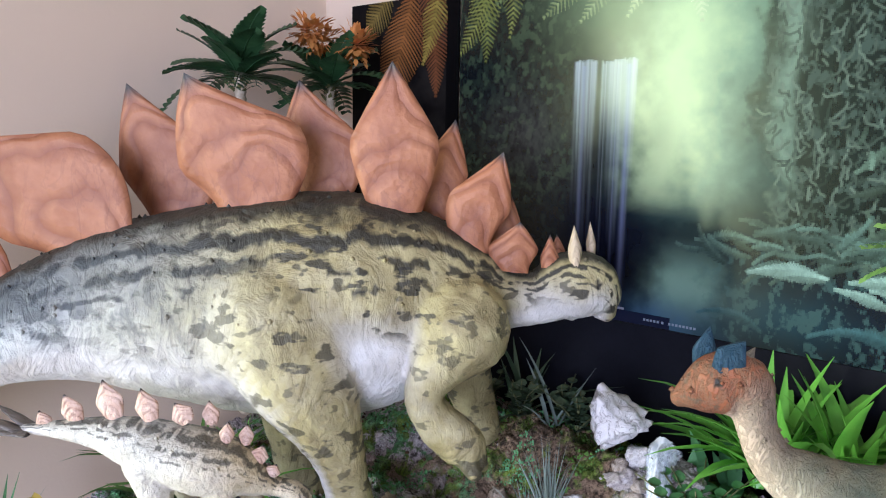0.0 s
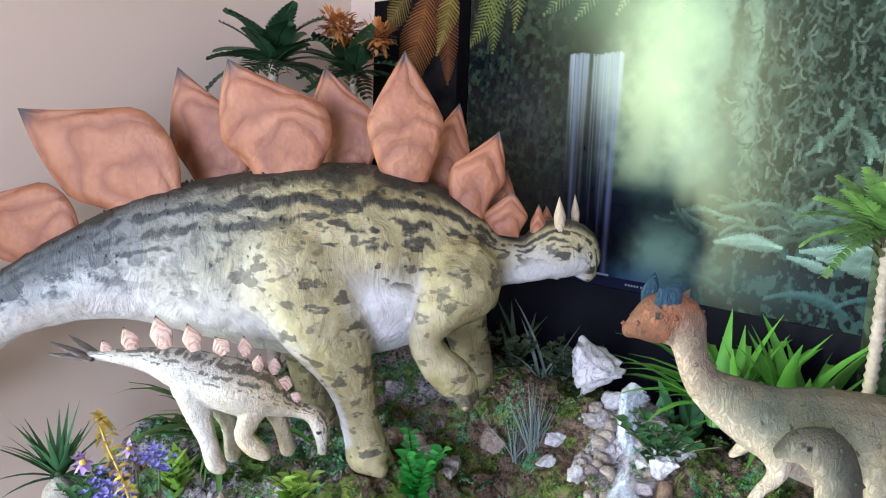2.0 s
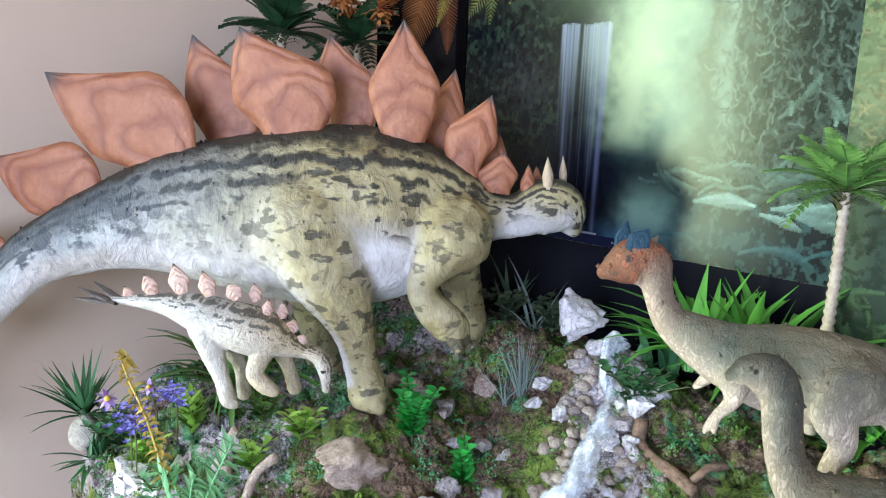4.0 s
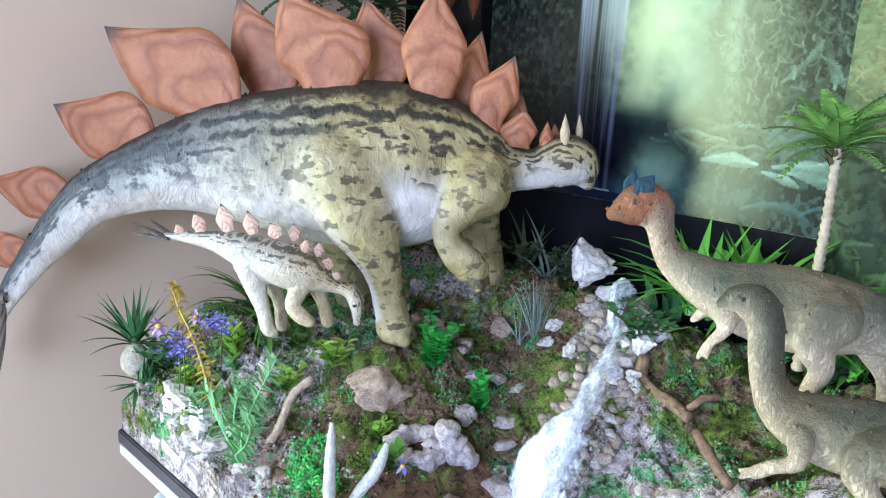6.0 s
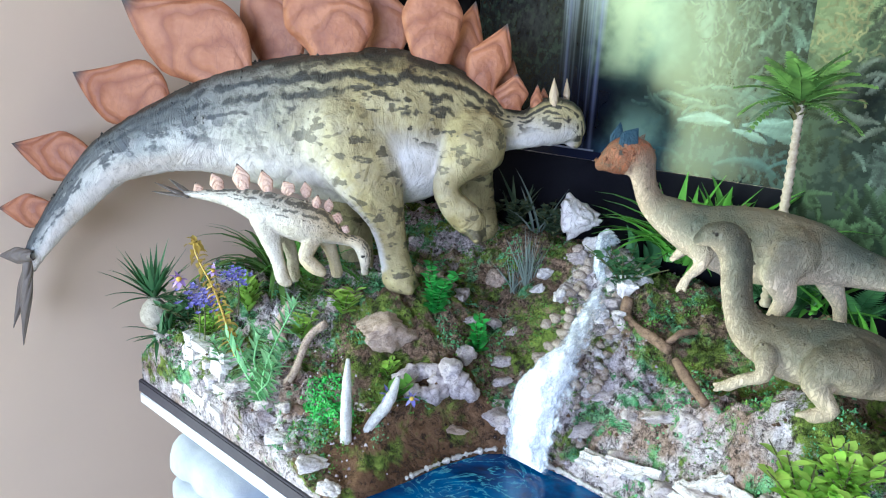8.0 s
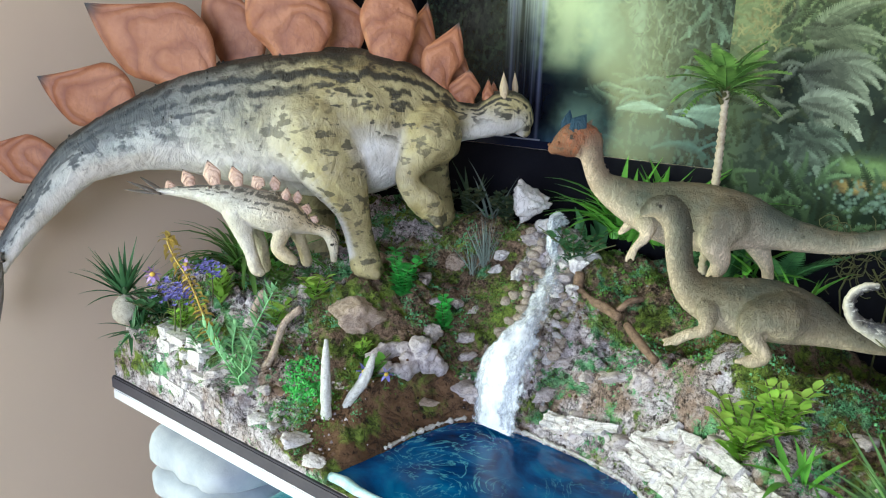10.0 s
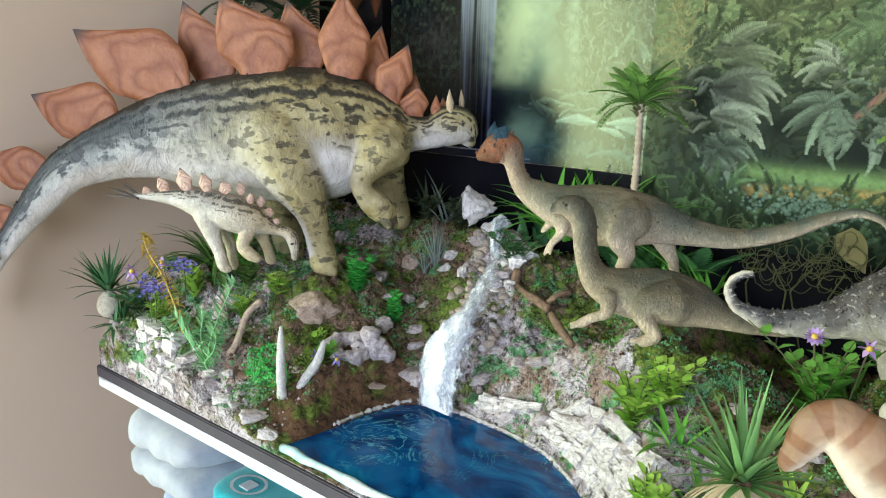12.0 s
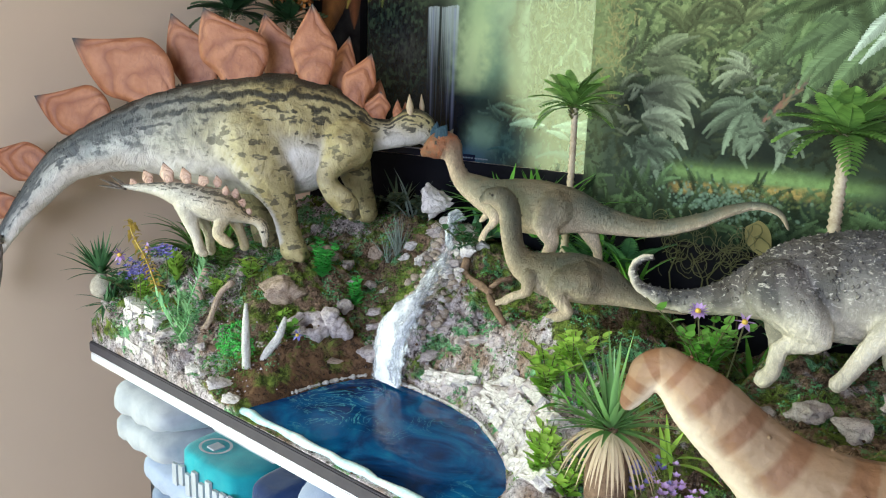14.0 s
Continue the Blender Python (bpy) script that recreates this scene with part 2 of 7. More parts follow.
    dots = m.noise(78 * spot, 2, 0.5, m.coord((0.8, 0.8, 1.2)))
    blot = m.maths("MAXIMUM", m.grey(bars, 0.570, 0.605), m.maths("MULTIPLY", m.grey(dots, 0.61, 0.65), 0.8))
    zone2 = m.maths("MULTIPLY", m.grey(warm, 0.32, 0.60), m.maths("SUBTRACT", 1.0, m.maths("MULTIPLY", tail, 0.9)))
    c = m.mix(m.maths("MULTIPLY", blot, m.maths("MULTIPLY", m.maths("MULTIPLY", zone2, m.maths("MULTIPLY_ADD", trunk, 0.15, 0.85)), 0.12 if young else 0.88)), c, dark)
    c = m.mix(m.maths("MULTIPLY", m.grey(wavy, 0.76, 0.88), m.maths("MULTIPLY", trunk, 0.30 if young else 0.95)), c, dark)
    # creases: folds across the body, fine cracks, pebbly scales
    fold = wrinkles(m, 24 * spot, (1.4, 1.4, 0.8))
    across = m.grey(m.maths("ABSOLUTE", m.maths("SUBTRACT", body(62, 3.4, 1.0, 5, 0.6, 3.0), 0.5)), 0.0, 0.05)
    c = m.mix(m.maths("MULTIPLY_ADD", fold, -0.18, 0.18), c, m.mix(0.6, c, (0.06, 0.05, 0.04)))
    c = m.mix(m.maths("MULTIPLY_ADD", across, -0.06, 0.06), c, m.mix(0.7, c, (0.05, 0.045, 0.04)))
    # plates: soft scalloped ridges, paler towards the rim, each a little different
    tint = m.island()
    scal = m.maths("FRACT", m.maths("ADD", m.maths("MULTIPLY", ring, 4.0), m.maths("MULTIPLY", m.noise(20 * spot, 2, 0.4), 3.0)))
    scal = m.maths("MULTIPLY", m.maths("ABSOLUTE", m.maths("SUBTRACT", scal, 0.5)), 2.0)
    pc = m.mix(m.grey(m.noise(34 * spot, 5), 0.35, 0.65), (0.58, 0.36, 0.26) if young else (0.32, 0.118, 0.054), (0.72, 0.52, 0.41) if young else (0.45, 0.195, 0.098))
    pc = m.mix(m.maths("MULTIPLY", tint, 0.0 if young else 0.5), pc, (0.36, 0.125, 0.045))
    pc = m.mix(m.maths("MULTIPLY", m.grey(scal, 0.65, 0.0), 0.25 if young else 0.60), pc, (0.42, 0.22, 0.14) if young else (0.20, 0.062, 0.032))
    vein = m.grey(m.maths("ABSOLUTE", m.maths("SUBTRACT", m.noise(46 * spot, 4, 0.55, m.coord((1.5, 1.5, 0.7)), 0.6), 0.5)), 0.035, 0.0)
    pc = m.mix(m.maths("MULTIPLY", vein, m.maths("MULTIPLY", m.grey(m.attr("tip").outputs["Fac"], 0.75, 0.25), 0.40)), pc, (0.20, 0.075, 0.045))
    pc = m.mix(m.grey(m.attr("tip").outputs["Fac"], 0.86, 0.97), pc, (0.06, 0.05, 0.045))
    horn = m.mix(m.grey(along, 0.6, 0.7), (0.52, 0.40, 0.26), (0.16, 0.135, 0.115))
    c = m.mix(plate, c, pc)
    c = m.mix(m.attr("horn").outputs["Fac"], c, horn)
    c = m.mix(m.attr("eye").outputs["Fac"], c, (0.02, 0.015, 0.01))
    m.colour(c)
    m.bump(m.mix(plate, fold, m.grey(scal, 0.0, 0.7)), 0.35, 0.0030).bump(m.mix(plate, across, (0.5, 0.5, 0.5)), 0.16, 0.0016)
    m.bump(m.noise(95 * spot, 6, 0.7), 0.35, 0.0022).bump(m.voronoi(190 * spot), 0.35, 0.0010)
    return m.m


M_STEGO = skin_stego("painted_stegosaurus_hide", 1.0)
M_BABY = skin_stego("painted_young_stegosaurus_hide", 2.3, True)


def skin_plain(name, back, side, belly, head=None, band=None, scale=1.0, bands=0.0, rough=0.55, flecks=None, stain=0.55, crease=1.0):
    m = Mat(name, rough, spec=0.35)
    rel, along = m.attr("rel").outputs["Fac"], m.attr("along").outputs["Fac"]
    n = m.noise(26 * scale, 6)
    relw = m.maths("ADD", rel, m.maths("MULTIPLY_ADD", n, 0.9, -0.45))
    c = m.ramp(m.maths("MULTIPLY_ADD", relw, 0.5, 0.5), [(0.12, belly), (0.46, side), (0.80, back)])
    if band:
        wave = m.maths("SINE", m.maths("MULTIPLY_ADD", along, bands, m.maths("MULTIPLY", n, 0.9)))
        top = m.maths("MULTIPLY", m.grey(wave, 0.05, 0.6), m.grey(relw, -0.55, 0.1))
        c = m.mix(m.maths("MULTIPLY", top, 0.8), c, band)
    if head:
        neck = m.maths("ADD", along, m.maths("MULTIPLY_ADD", n, 0.16, -0.08))
        c = m.mix(m.maths("MULTIPLY", m.grey(neck, 0.36, 0.24), 0.4), c, (0.48, 0.27, 0.18))
        c = m.mix(m.grey(neck, 0.22, 0.15), c, head)
        c = m.mix(m.maths("MULTIPLY", m.grey(neck, 0.22, 0.15), m.grey(m.noise(150, 4), 0.52, 0.62)), c, (0.10, 0.05, 0.03))
    fold = wrinkles(m, 120 * scale, (1.7, 1.7, 0.7))
    c = m.mix(m.maths("MULTIPLY_ADD", fold, -0.28 * crease, 0.28 * crease), c, tuple(0.35 * v for v in side))
    c = m.mix(m.maths("MULTIPLY", m.grey(m.noise(17 * scale, 4, 0.6), 0.42, 0.72), stain), c, (side[0] * 1.45, side[1] * 1.0, side[2] * 0.70))
    c = m.mix(m.maths("MULTIPLY", m.grey(m.noise(48 * scale, 5, 0.6), 0.54, 0.72), 0.22), c, tuple(0.4 * v for v in side))
    if flecks:
        c = m.mix(m.maths("MULTIPLY", m.grey(m.noise(170, 6, 0.7, m.coord((0.8, 0.8, 1.6)), 0.8), 0.56, 0.64), 0.7), c, flecks)
    c = m.mix(m.attr("horn").outputs["Fac"], c, (0.012, 0.045, 0.075))
    c = m.mix(m.attr("eye").outputs["Fac"], c, (0.02, 0.015, 0.01))
    m.colour(c)
    m.bump(fold, 0.5 * crease, 0.001).bump(m.noise(90 * scale, 6, 0.6), 0.25 + 0.35 * crease, 0.003).bump(m.voronoi(420 * scale), 0.35, 0.0006)
    return m.m


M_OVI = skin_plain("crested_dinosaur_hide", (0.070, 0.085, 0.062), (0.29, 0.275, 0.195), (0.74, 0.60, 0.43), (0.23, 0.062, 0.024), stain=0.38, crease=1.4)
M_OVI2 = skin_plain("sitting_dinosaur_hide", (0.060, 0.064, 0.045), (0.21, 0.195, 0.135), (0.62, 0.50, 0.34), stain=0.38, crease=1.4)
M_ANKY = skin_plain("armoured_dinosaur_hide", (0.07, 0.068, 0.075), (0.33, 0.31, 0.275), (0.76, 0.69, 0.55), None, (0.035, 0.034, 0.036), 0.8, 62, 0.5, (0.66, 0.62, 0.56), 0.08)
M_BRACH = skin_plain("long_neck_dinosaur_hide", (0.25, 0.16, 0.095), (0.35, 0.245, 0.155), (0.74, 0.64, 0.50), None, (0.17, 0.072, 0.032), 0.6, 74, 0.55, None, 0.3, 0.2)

M_PALM = leaf_mat("palm_leaf", (0.05, 0.14, 0.025), (0.20, 0.36, 0.08))
M_PALM_DARK = leaf_mat("dark_palm_leaf", (0.012, 0.05, 0.018), (0.045, 0.11, 0.04))
M_STRAP = leaf_mat("bright_strap_leaf", (0.05, 0.24, 0.025), (0.22, 0.52, 0.07), 0.35)
M_LIME = leaf_mat("lime_leaf", (0.22, 0.48, 0.05), (0.54, 0.76, 0.14), 0.4)
M_YUCCA = leaf_mat("pale_yucca_leaf", (0.09, 0.24, 0.06), (0.26, 0.46, 0.16), 0.45)
M_EMERALD = leaf_mat("emerald_leaf", (0.03, 0.40, 0.06), (0.16, 0.66, 0.14), 0.4)
M_SAGE = leaf_mat("sage_sprig", (0.10, 0.34, 0.13), (0.36, 0.64, 0.31), 0.5)
# ivy green taken darker, to deepen the shade behind the big model
M_IVY = leaf_mat("ivy_leaf", (0.015, 0.042, 0.018), (0.11, 0.16, 0.09), 0.4)
M_FERN = leaf_mat("fern_leaf", (0.03, 0.11, 0.04), (0.10, 0.26, 0.09), 0.5)
M_GREYGRASS = leaf_mat("grey_grass", (0.14, 0.18, 0.15), (0.30, 0.36, 0.31), 0.6)
M_STRAW = leaf_mat("straw", (0.42, 0.30, 0.18), (0.68, 0.55, 0.38), 0.6)
M_GOLD = leaf_mat("golden_dry_sprig", (0.40, 0.27, 0.04), (0.66, 0.50, 0.12), 0.6)
M_BLUE = leaf_mat("violet_blue_petal", (0.16, 0.14, 0.55), (0.40, 0.38, 0.80), 0.6)
M_PURPLE = leaf_mat("purple_petal", (0.40, 0.24, 0.60), (0.70, 0.50, 0.80), 0.6)
M_ORANGE = leaf_mat("orange_petal", (0.50, 0.16, 0.03), (0.66, 0.30, 0.08), 0.6)
M_YELLOW = leaf_mat("yellow_centre", (0.62, 0.36, 0.03), (0.70, 0.50, 0.08), 0.6)
M_TURF = leaf_mat("turf_crumbs", (0.06, 0.15, 0.02), (0.20, 0.36, 0.06), 0.9, 0.5)
M_TURF2 = leaf_mat("teal_turf_crumbs", (0.05, 0.26, 0.09), (0.30, 0.60, 0.28), 0.9, 0.5)
M_STEM = mottled("plant_stem", (0.07, 0.09, 0.03), (0.13, 0.12, 0.05), 90)
M_TRUNK = mottled("palm_trunk", (0.30, 0.23, 0.15), (0.62, 0.53, 0.40), 45, 0.7, 0.5)
M_VINE = leaf_mat("dry_moss_strand", (0.05, 0.052, 0.017), (0.15, 0.15, 0.05), 0.7)


def cloth_mat(name, a, b):
    m = Mat(name, 0.95, spec=0.1)
    m.colour(m.mix(m.grey(m.noise(25, 6), 0.35, 0.65), a, b))
    m.bump(m.noise(700, 2), 0.7, 0.001).bump(m.noise(18, 4), 0.5, 0.008)
    m.b.inputs["Sheen Weight"].default_value = 0.3
    return m.m


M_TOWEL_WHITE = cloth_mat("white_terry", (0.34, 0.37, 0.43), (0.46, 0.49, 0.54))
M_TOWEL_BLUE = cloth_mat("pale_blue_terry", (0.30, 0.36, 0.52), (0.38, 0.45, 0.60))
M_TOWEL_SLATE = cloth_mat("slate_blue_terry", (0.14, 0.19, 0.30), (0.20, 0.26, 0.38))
M_TOWEL_TEAL = cloth_mat("turquoise_terry", (0.01, 0.26, 0.33), (0.02, 0.36, 0.42))
M_NAVY = cloth_mat("navy_terry", (0.012, 0.03, 0.10), (0.02, 0.05, 0.14))

# ---- building helpers ----


def finish(bm, name, material, smooth=True):
    me = bpy.data.meshes.new(name)
    bm.to_mesh(me)
    bm.free()
    for mt in (material if isinstance(material, (list, tuple)) else [material]):
        me.materials.append(mt)
    if smooth:
        me.polygons.foreach_set("use_smooth", [True] * len(me.polygons))
    return me


def part(name, bm, material, parent, label="", smooth=True):
    """Links a bmesh as one mesh object under a thing or a part."""
    ob = new(name, finish(bm, name, material, smooth))
    ob.parent = parent
    return tagged(ob, label)


def shared(name, mesh, parent, m=None, label=""):
    ob = new(name, mesh)
    ob.parent = parent
    if m is not None:
        ob.matrix_basis = m
    return tagged(ob, label)


def thing(name, at, label, category, group="", kind="", rz=0, mesh=None):
    ob = new(name, mesh)
    ob.matrix_world = pose(*at, 0, 0, rz)
    return tagged(ob, label, category, group, kind)


def box(bm, x0, y0, z0, x1, y1, z1, bevel=0.0):
    vs = [bm.verts.new(p) for p in ((x0, y0, z0), (x1, y0, z0), (x1, y1, z0), (x0, y1, z0), (x0, y0, z1), (x1, y0, z1), (x1, y1, z1), (x0, y1, z1))]
    fs = [bm.faces.new([vs[i] for i in q]) for q in ((3, 2, 1, 0), (4, 5, 6, 7), (0, 1, 5, 4), (1, 2, 6, 5), (2, 3, 7, 6), (3, 0, 4, 7))]
    if bevel:
        bmesh.ops.bevel(bm, geom=list({e for f in fs for e in f.edges}), offset=bevel, segments=2, affect="EDGES")
    return bm


def tube(bm, pts, radii, seg=8, squash=1.0, caps=True):
    """A round tube along pts with its own radius at each."""
    pts = [Vector(p) for p in pts]
    rings = []
    side = None
    for i, p in enumerate(pts):
        d = (pts[min(i + 1, len(pts) - 1)] - pts[max(i - 1, 0)]).normalized()
        if side is None:
            side = d.cross(Vector((0, 0, 1)))
            if side.length < 0.2:
                side = d.cross(Vector((0, 1, 0)))
        side = (side - d * side.dot(d)).normalized()
        up = side.cross(d)
        r = radii[i] if isinstance(radii, (list, tuple)) else radii
        rings.append([bm.verts.new(p + side * math.cos(a) * r * squash + up * math.sin(a) * r) for a in [2 * math.pi * k / seg for k in range(seg)]])
    for a, b in zip(rings, rings[1:]):
        for k in range(seg):
            bm.faces.new((a[k], a[(k + 1) % seg], b[(k + 1) % seg], b[k]))
    if caps:
        bm.faces.new(rings[0][::-1])
        bm.faces.new(rings[-1])
    return rings


def blade(bm, base, way, length, width, droop=0.3, steps=5, fold=0.25, twist=0.0, shape=0.8):
    """A leaf that arches from base along way, creased along its middle."""
    p, d = Vector(base), Vector(way).normalized()
    side = d.cross(Vector((0, 0, 1)))
    if side.length < 0.05:
        side = Vector((math.cos(twist), math.sin(twist), 0))
    side.normalize()
    if twist:
        side = Matrix.Rotation(twist, 3, d) @ side
    rows = []
    for i in range(steps + 1):
        t = i / steps
        w = width * 0.5 * max(0.06, math.sin(math.pi * min(1, 0.12 + 0.88 * t) ** shape)) if t < 1 else width * 0.02
        up = side.cross(d)
        rows.append((bm.verts.new(p - side * w + up * w * fold), bm.verts.new(p), bm.verts.new(p + side * w + up * w * fold)))
        p = p + d * (length / steps)
        d = (d + Vector((0, 0, -droop / steps))).normalized()
    for a, b in zip(rows, rows[1:]):
        bm.faces.new((a[0], a[1], b[1], b[0]))
        bm.faces.new((a[1], a[2], b[2], b[1]))


def smoothstep(a, b, x):
    t = min(1.0, max(0.0, (x - a) / (b - a)))
    return t * t * (3 - 2 * t)


def rnd(a, b):
    return random.uniform(a, b)

# ---- the room ----


def slab(name, x0, y0, z0, x1, y1, z1, material, label, category="wall"):
    bm = bmesh.new()
    box(bm, x0, y0, z0, x1, y1, z1)
    return tagged(new(name, finish(bm, name, material, False)), label, category, kind="structure")


WALL_Y, LEFT_X = 0.688, -0.665
FAR_X = -3.1  # the room goes on to the left of the wall beside the shelf
slab("floor", FAR_X - 0.2, -2.7, -0.1, 2.8, 0.9, 0.0, M_FLOOR, "pale beige tiled floor of the room", "floor")
slab("ceiling", FAR_X - 0.2, -2.7, 2.45, 2.8, 0.9, 2.55, M_CEIL, "plain ceiling, toned dark to limit bounced light", "ceiling")
slab("wall_north", -0.85, WALL_Y, 0.0, 2.8, 0.9, 2.45, M_WALL, "beige painted wall behind the scenery")
slab("wall_west", -0.85, -0.02, 0.0, LEFT_X, WALL_Y, 2.45, M_WALL, "short beige painted wall beside the shelf")
slab("wall_return", FAR_X, -0.02, 0.0, -0.8505, 0.15, 2.45, M_WALL, "beige painted wall of the room's other part")
slab("wall_far_west", FAR_X - 0.2, -2.7, 0.0, FAR_X, 0.15, 2.45, M_DIM_WALL, "plain painted wall, toned dark to limit bounced light")


def wall_with_windows(name, across, along0, along1, openings, thick, axis):
    """A wall in butted pieces round its window openings: rows of start, end, foot, head."""
    bm = bmesh.new()
    pieces, at = [], along0
    for w0, w1, z0, z1 in openings:
        pieces += [(at, w0, 0, 2.45), (w0, w1, 0, z0), (w0, w1, z1, 2.45)]
        at = w1
    for a0, a1, b0, b1 in pieces + [(at, along1, 0, 2.45)]:
        if axis == "x":
            box(bm, a0, across, b0, a1, across + thick, b1)
        else:
            box(bm, across, a0, b0, across + thick, a1, b1)
    tagged(new(name, finish(bm, name, M_DIM_WALL, False)), "dark-toned painted wall with a window opening, limiting bounced light", "wall", kind="structure")


wall_with_windows("wall_south", -2.7, FAR_X, 2.6, [(-2.8, -1.4, 0.48, 2.26), (0.05, 1.85, 0.82, 2.30)], 0.2, "x")
# the east opening is made up, to hold the added fill lamp
wall_with_windows("wall_east", 2.6, -2.7, WALL_Y, [(-1.2, 0.0, 0.9, 2.1)], 0.2, "y")

# ---- the shelf ----
SHELF_X0, SHELF_X1, FRONT_Y = -0.562, 1.30, 0.226
shelf = thing("shelf_unit", (0, 0, 0), "dark metal shelf unit with a white board edged in dark grey", "shelf")
bm = bmesh.new()
box(bm, SHELF_X0, FRONT_Y, 0.933, SHELF_X1, 0.684, 0.947, 0.0015)
part("board", bm, M_EDGE_WHITE, shelf, "white board edge", False)
bm = bmesh.new()
box(bm, SHELF_X0 - 0.001, FRONT_Y - 0.001, 0.9475, SHELF_X1, 0.684, 0.964, 0.0015)
part("edging", bm, M_EDGE_DARK, shelf, "dark grey top edging", False)
for x in (-0.445, 0.40, 1.24):
    for y in (0.25, 0.62):
        bm = bmesh.new()
        box(bm, x, y, 0.0, x + 0.03, y + 0.03, 0.932, 0.003)
        part("leg", bm, M_FRAME, shelf, "dark metal leg", False)
bm = bmesh.new()
box(bm, -0.45, 0.235, 0.55, SHELF_X1 - 0.03, 0.66, 0.57, 0.002)
part("lower_board", bm, M_FRAME, shelf, "", False)

# black board behind and below the posters
bm = bmesh.new()
box(bm, -0.60, 0.684, 0.965, SHELF_X1, 0.6875, 1.246)
tagged(new("backing_board", finish(bm, "backing_board", M_BLACK, False)), "matt black board behind the scenery, under the posters", "board")

# ---- posters ----
STEP = 0.0011


class Print:
    """A printed picture, worked out on a fine grid: x from the left, z from the bottom, in metres."""

    def __init__(self, width, height, seed):
        self.w, self.h, self.nx, self.nz = width, height, int(width / STEP), int(height / STEP)
        self.x, self.z = np.meshgrid((np.arange(self.nx) + 0.5) * width / self.nx, (np.arange(self.nz) + 0.5) * height / self.nz)
        self.c = np.zeros((self.nz, self.nx, 3))
        self.r = np.random.RandomState(seed)

    def cloud(self, scale, stretch=1.0, octaves=4):
        """Smooth noise from 0 to 1; stretch draws it out upwards."""
        out, amp, total = np.zeros_like(self.x), 1.0, 0.0
        for o in range(octaves):
            gx, gz = int(self.w / scale * 2**o) + 3, int(self.h / scale / stretch * 2**o) + 4
            g = self.r.rand(gz, gx)
            u, v = (self.x - self.x[0, 0]) / scale * 2**o, (self.z - self.z[0, 0]) / scale / stretch * 2**o
            i, j = u.astype(int), v.astype(int)
            f, k = u - i, v - j
            f, k = f * f * (3 - 2 * f), k * k * (3 - 2 * k)
            out += amp * ((g[j, i] * (1 - f) + g[j, i + 1] * f) * (1 - k) + (g[j + 1, i] * (1 - f) + g[j + 1, i + 1] * f) * k)
            total, amp = total + amp, amp * 0.55
        return out / total

    def lay(self, mask, rgb):
        self.c += np.clip(mask, 0, 1)[..., None] * (np.array(srgb(*rgb)) - self.c)

    def blob(self, x, z, sx, sz):
        return np.exp(-(((self.x - x) / sx) ** 2 + ((self.z - z) / sz) ** 2))

    def dab(self, x, z, r, rgb, a=1.0):
        xx = x - (self.x[0, 0] - 0.5 * self.w / self.nx)
        i0, i1 = max(0, int((xx - r) / self.w * self.nx)), min(self.nx, int((xx + r) / self.w * self.nx) + 2)
        zz = z - (self.z[0, 0] - 0.5 * self.h / self.nz)
        j0, j1 = max(0, int((zz - r) / self.h * self.nz)), min(self.nz, int((zz + r) / self.h * self.nz) + 2)
        if i0 >= i1 or j0 >= j1:
            return
        d = np.hypot(self.x[j0:j1, i0:i1] - x, self.z[j0:j1, i0:i1] - z)
        k = (np.clip(1.5 - d / r, 0, 1) * a)[..., None]
        self.c[j0:j1, i0:i1] += k * (np.array(rgb) - self.c[j0:j1, i0:i1])

    def frond(self, x, z, angle, length, rgb, wide=0.3, bend=-0.6, gap=0.0042, a=0.9, fat=0.0013):
        """A fern frond: a bent rib with leaflets on both sides that shorten towards the tip."""
        col = np.array(srgb(*rgb))
        n = int(length / gap)
        for i in range(n):
            t = i / n
            x, z = x + math.cos(angle) * gap, z + math.sin(angle) * gap
            angle += bend / n
            size = length * wide * (1 - t) ** 0.8 * min(1, 0.3 + 3 * t)
            shade = col * self.r.uniform(0.65, 1.15)
            for s in (-1, 1):
                way = angle + s * (1.15 - 0.3 * t)
                for k in range(max(2, int(size / 0.0016))):
                    q = k * 0.0016
                    self.dab(x + math.cos(way) * q, z + math.sin(way) * q - q * q * 3, fat * (1.15 - 0.6 * q / max(size, 1e-4)), shade, a)

    def plume(self, x, z, angle, length, rgb, wide=0.2, bend=-0.8, gap=0.0026, a=0.85, tip=1.25):
        """A soft feathery frond: close leaflets that slant forwards, lit on the upper side and brighter towards the tip."""
        col = np.array(srgb(*rgb))
        n = max(4, int(length / gap))
        for i in range(n):
            t = i / n
            x, z = x + math.cos(angle) * gap, z + math.sin(angle) * gap
            angle += bend / n
            size = length * wide * (1 - t) ** 0.7 * min(1, 0.35 + 2.5 * t)
            for s in (-1, 1):
                way = angle + s * (1.05 - 0.25 * t)
                lit = 1.1 if math.sin(way) > math.sin(angle) else 0.6
                shade = np.clip(col * lit * (0.7 + (tip - 0.7) * t) * self.r.uniform(0.8, 1.15), 0, 0.9)
                for k in range(max(2, int(size / 0.0013))):
                    q = k * 0.0013
                    self.dab(x + math.cos(way) * q, z + math.sin(way) * q - q * q * 5, 0.0011 * (1.2 - 0.6 * q / max(size, 1e-4)), shade, a)

    def stroke(self, x, z, way, length, r, rgb, a, wander=0.3):
        """A short wandering brush stroke."""
        col = np.array(srgb(*rgb))
        for _ in range(max(2, int(length / r))):
            self.dab(x, z, r, col, a)
            way += self.r.uniform(-wander, wander)
            x, z = x + math.cos(way) * r, z + math.sin(way) * r

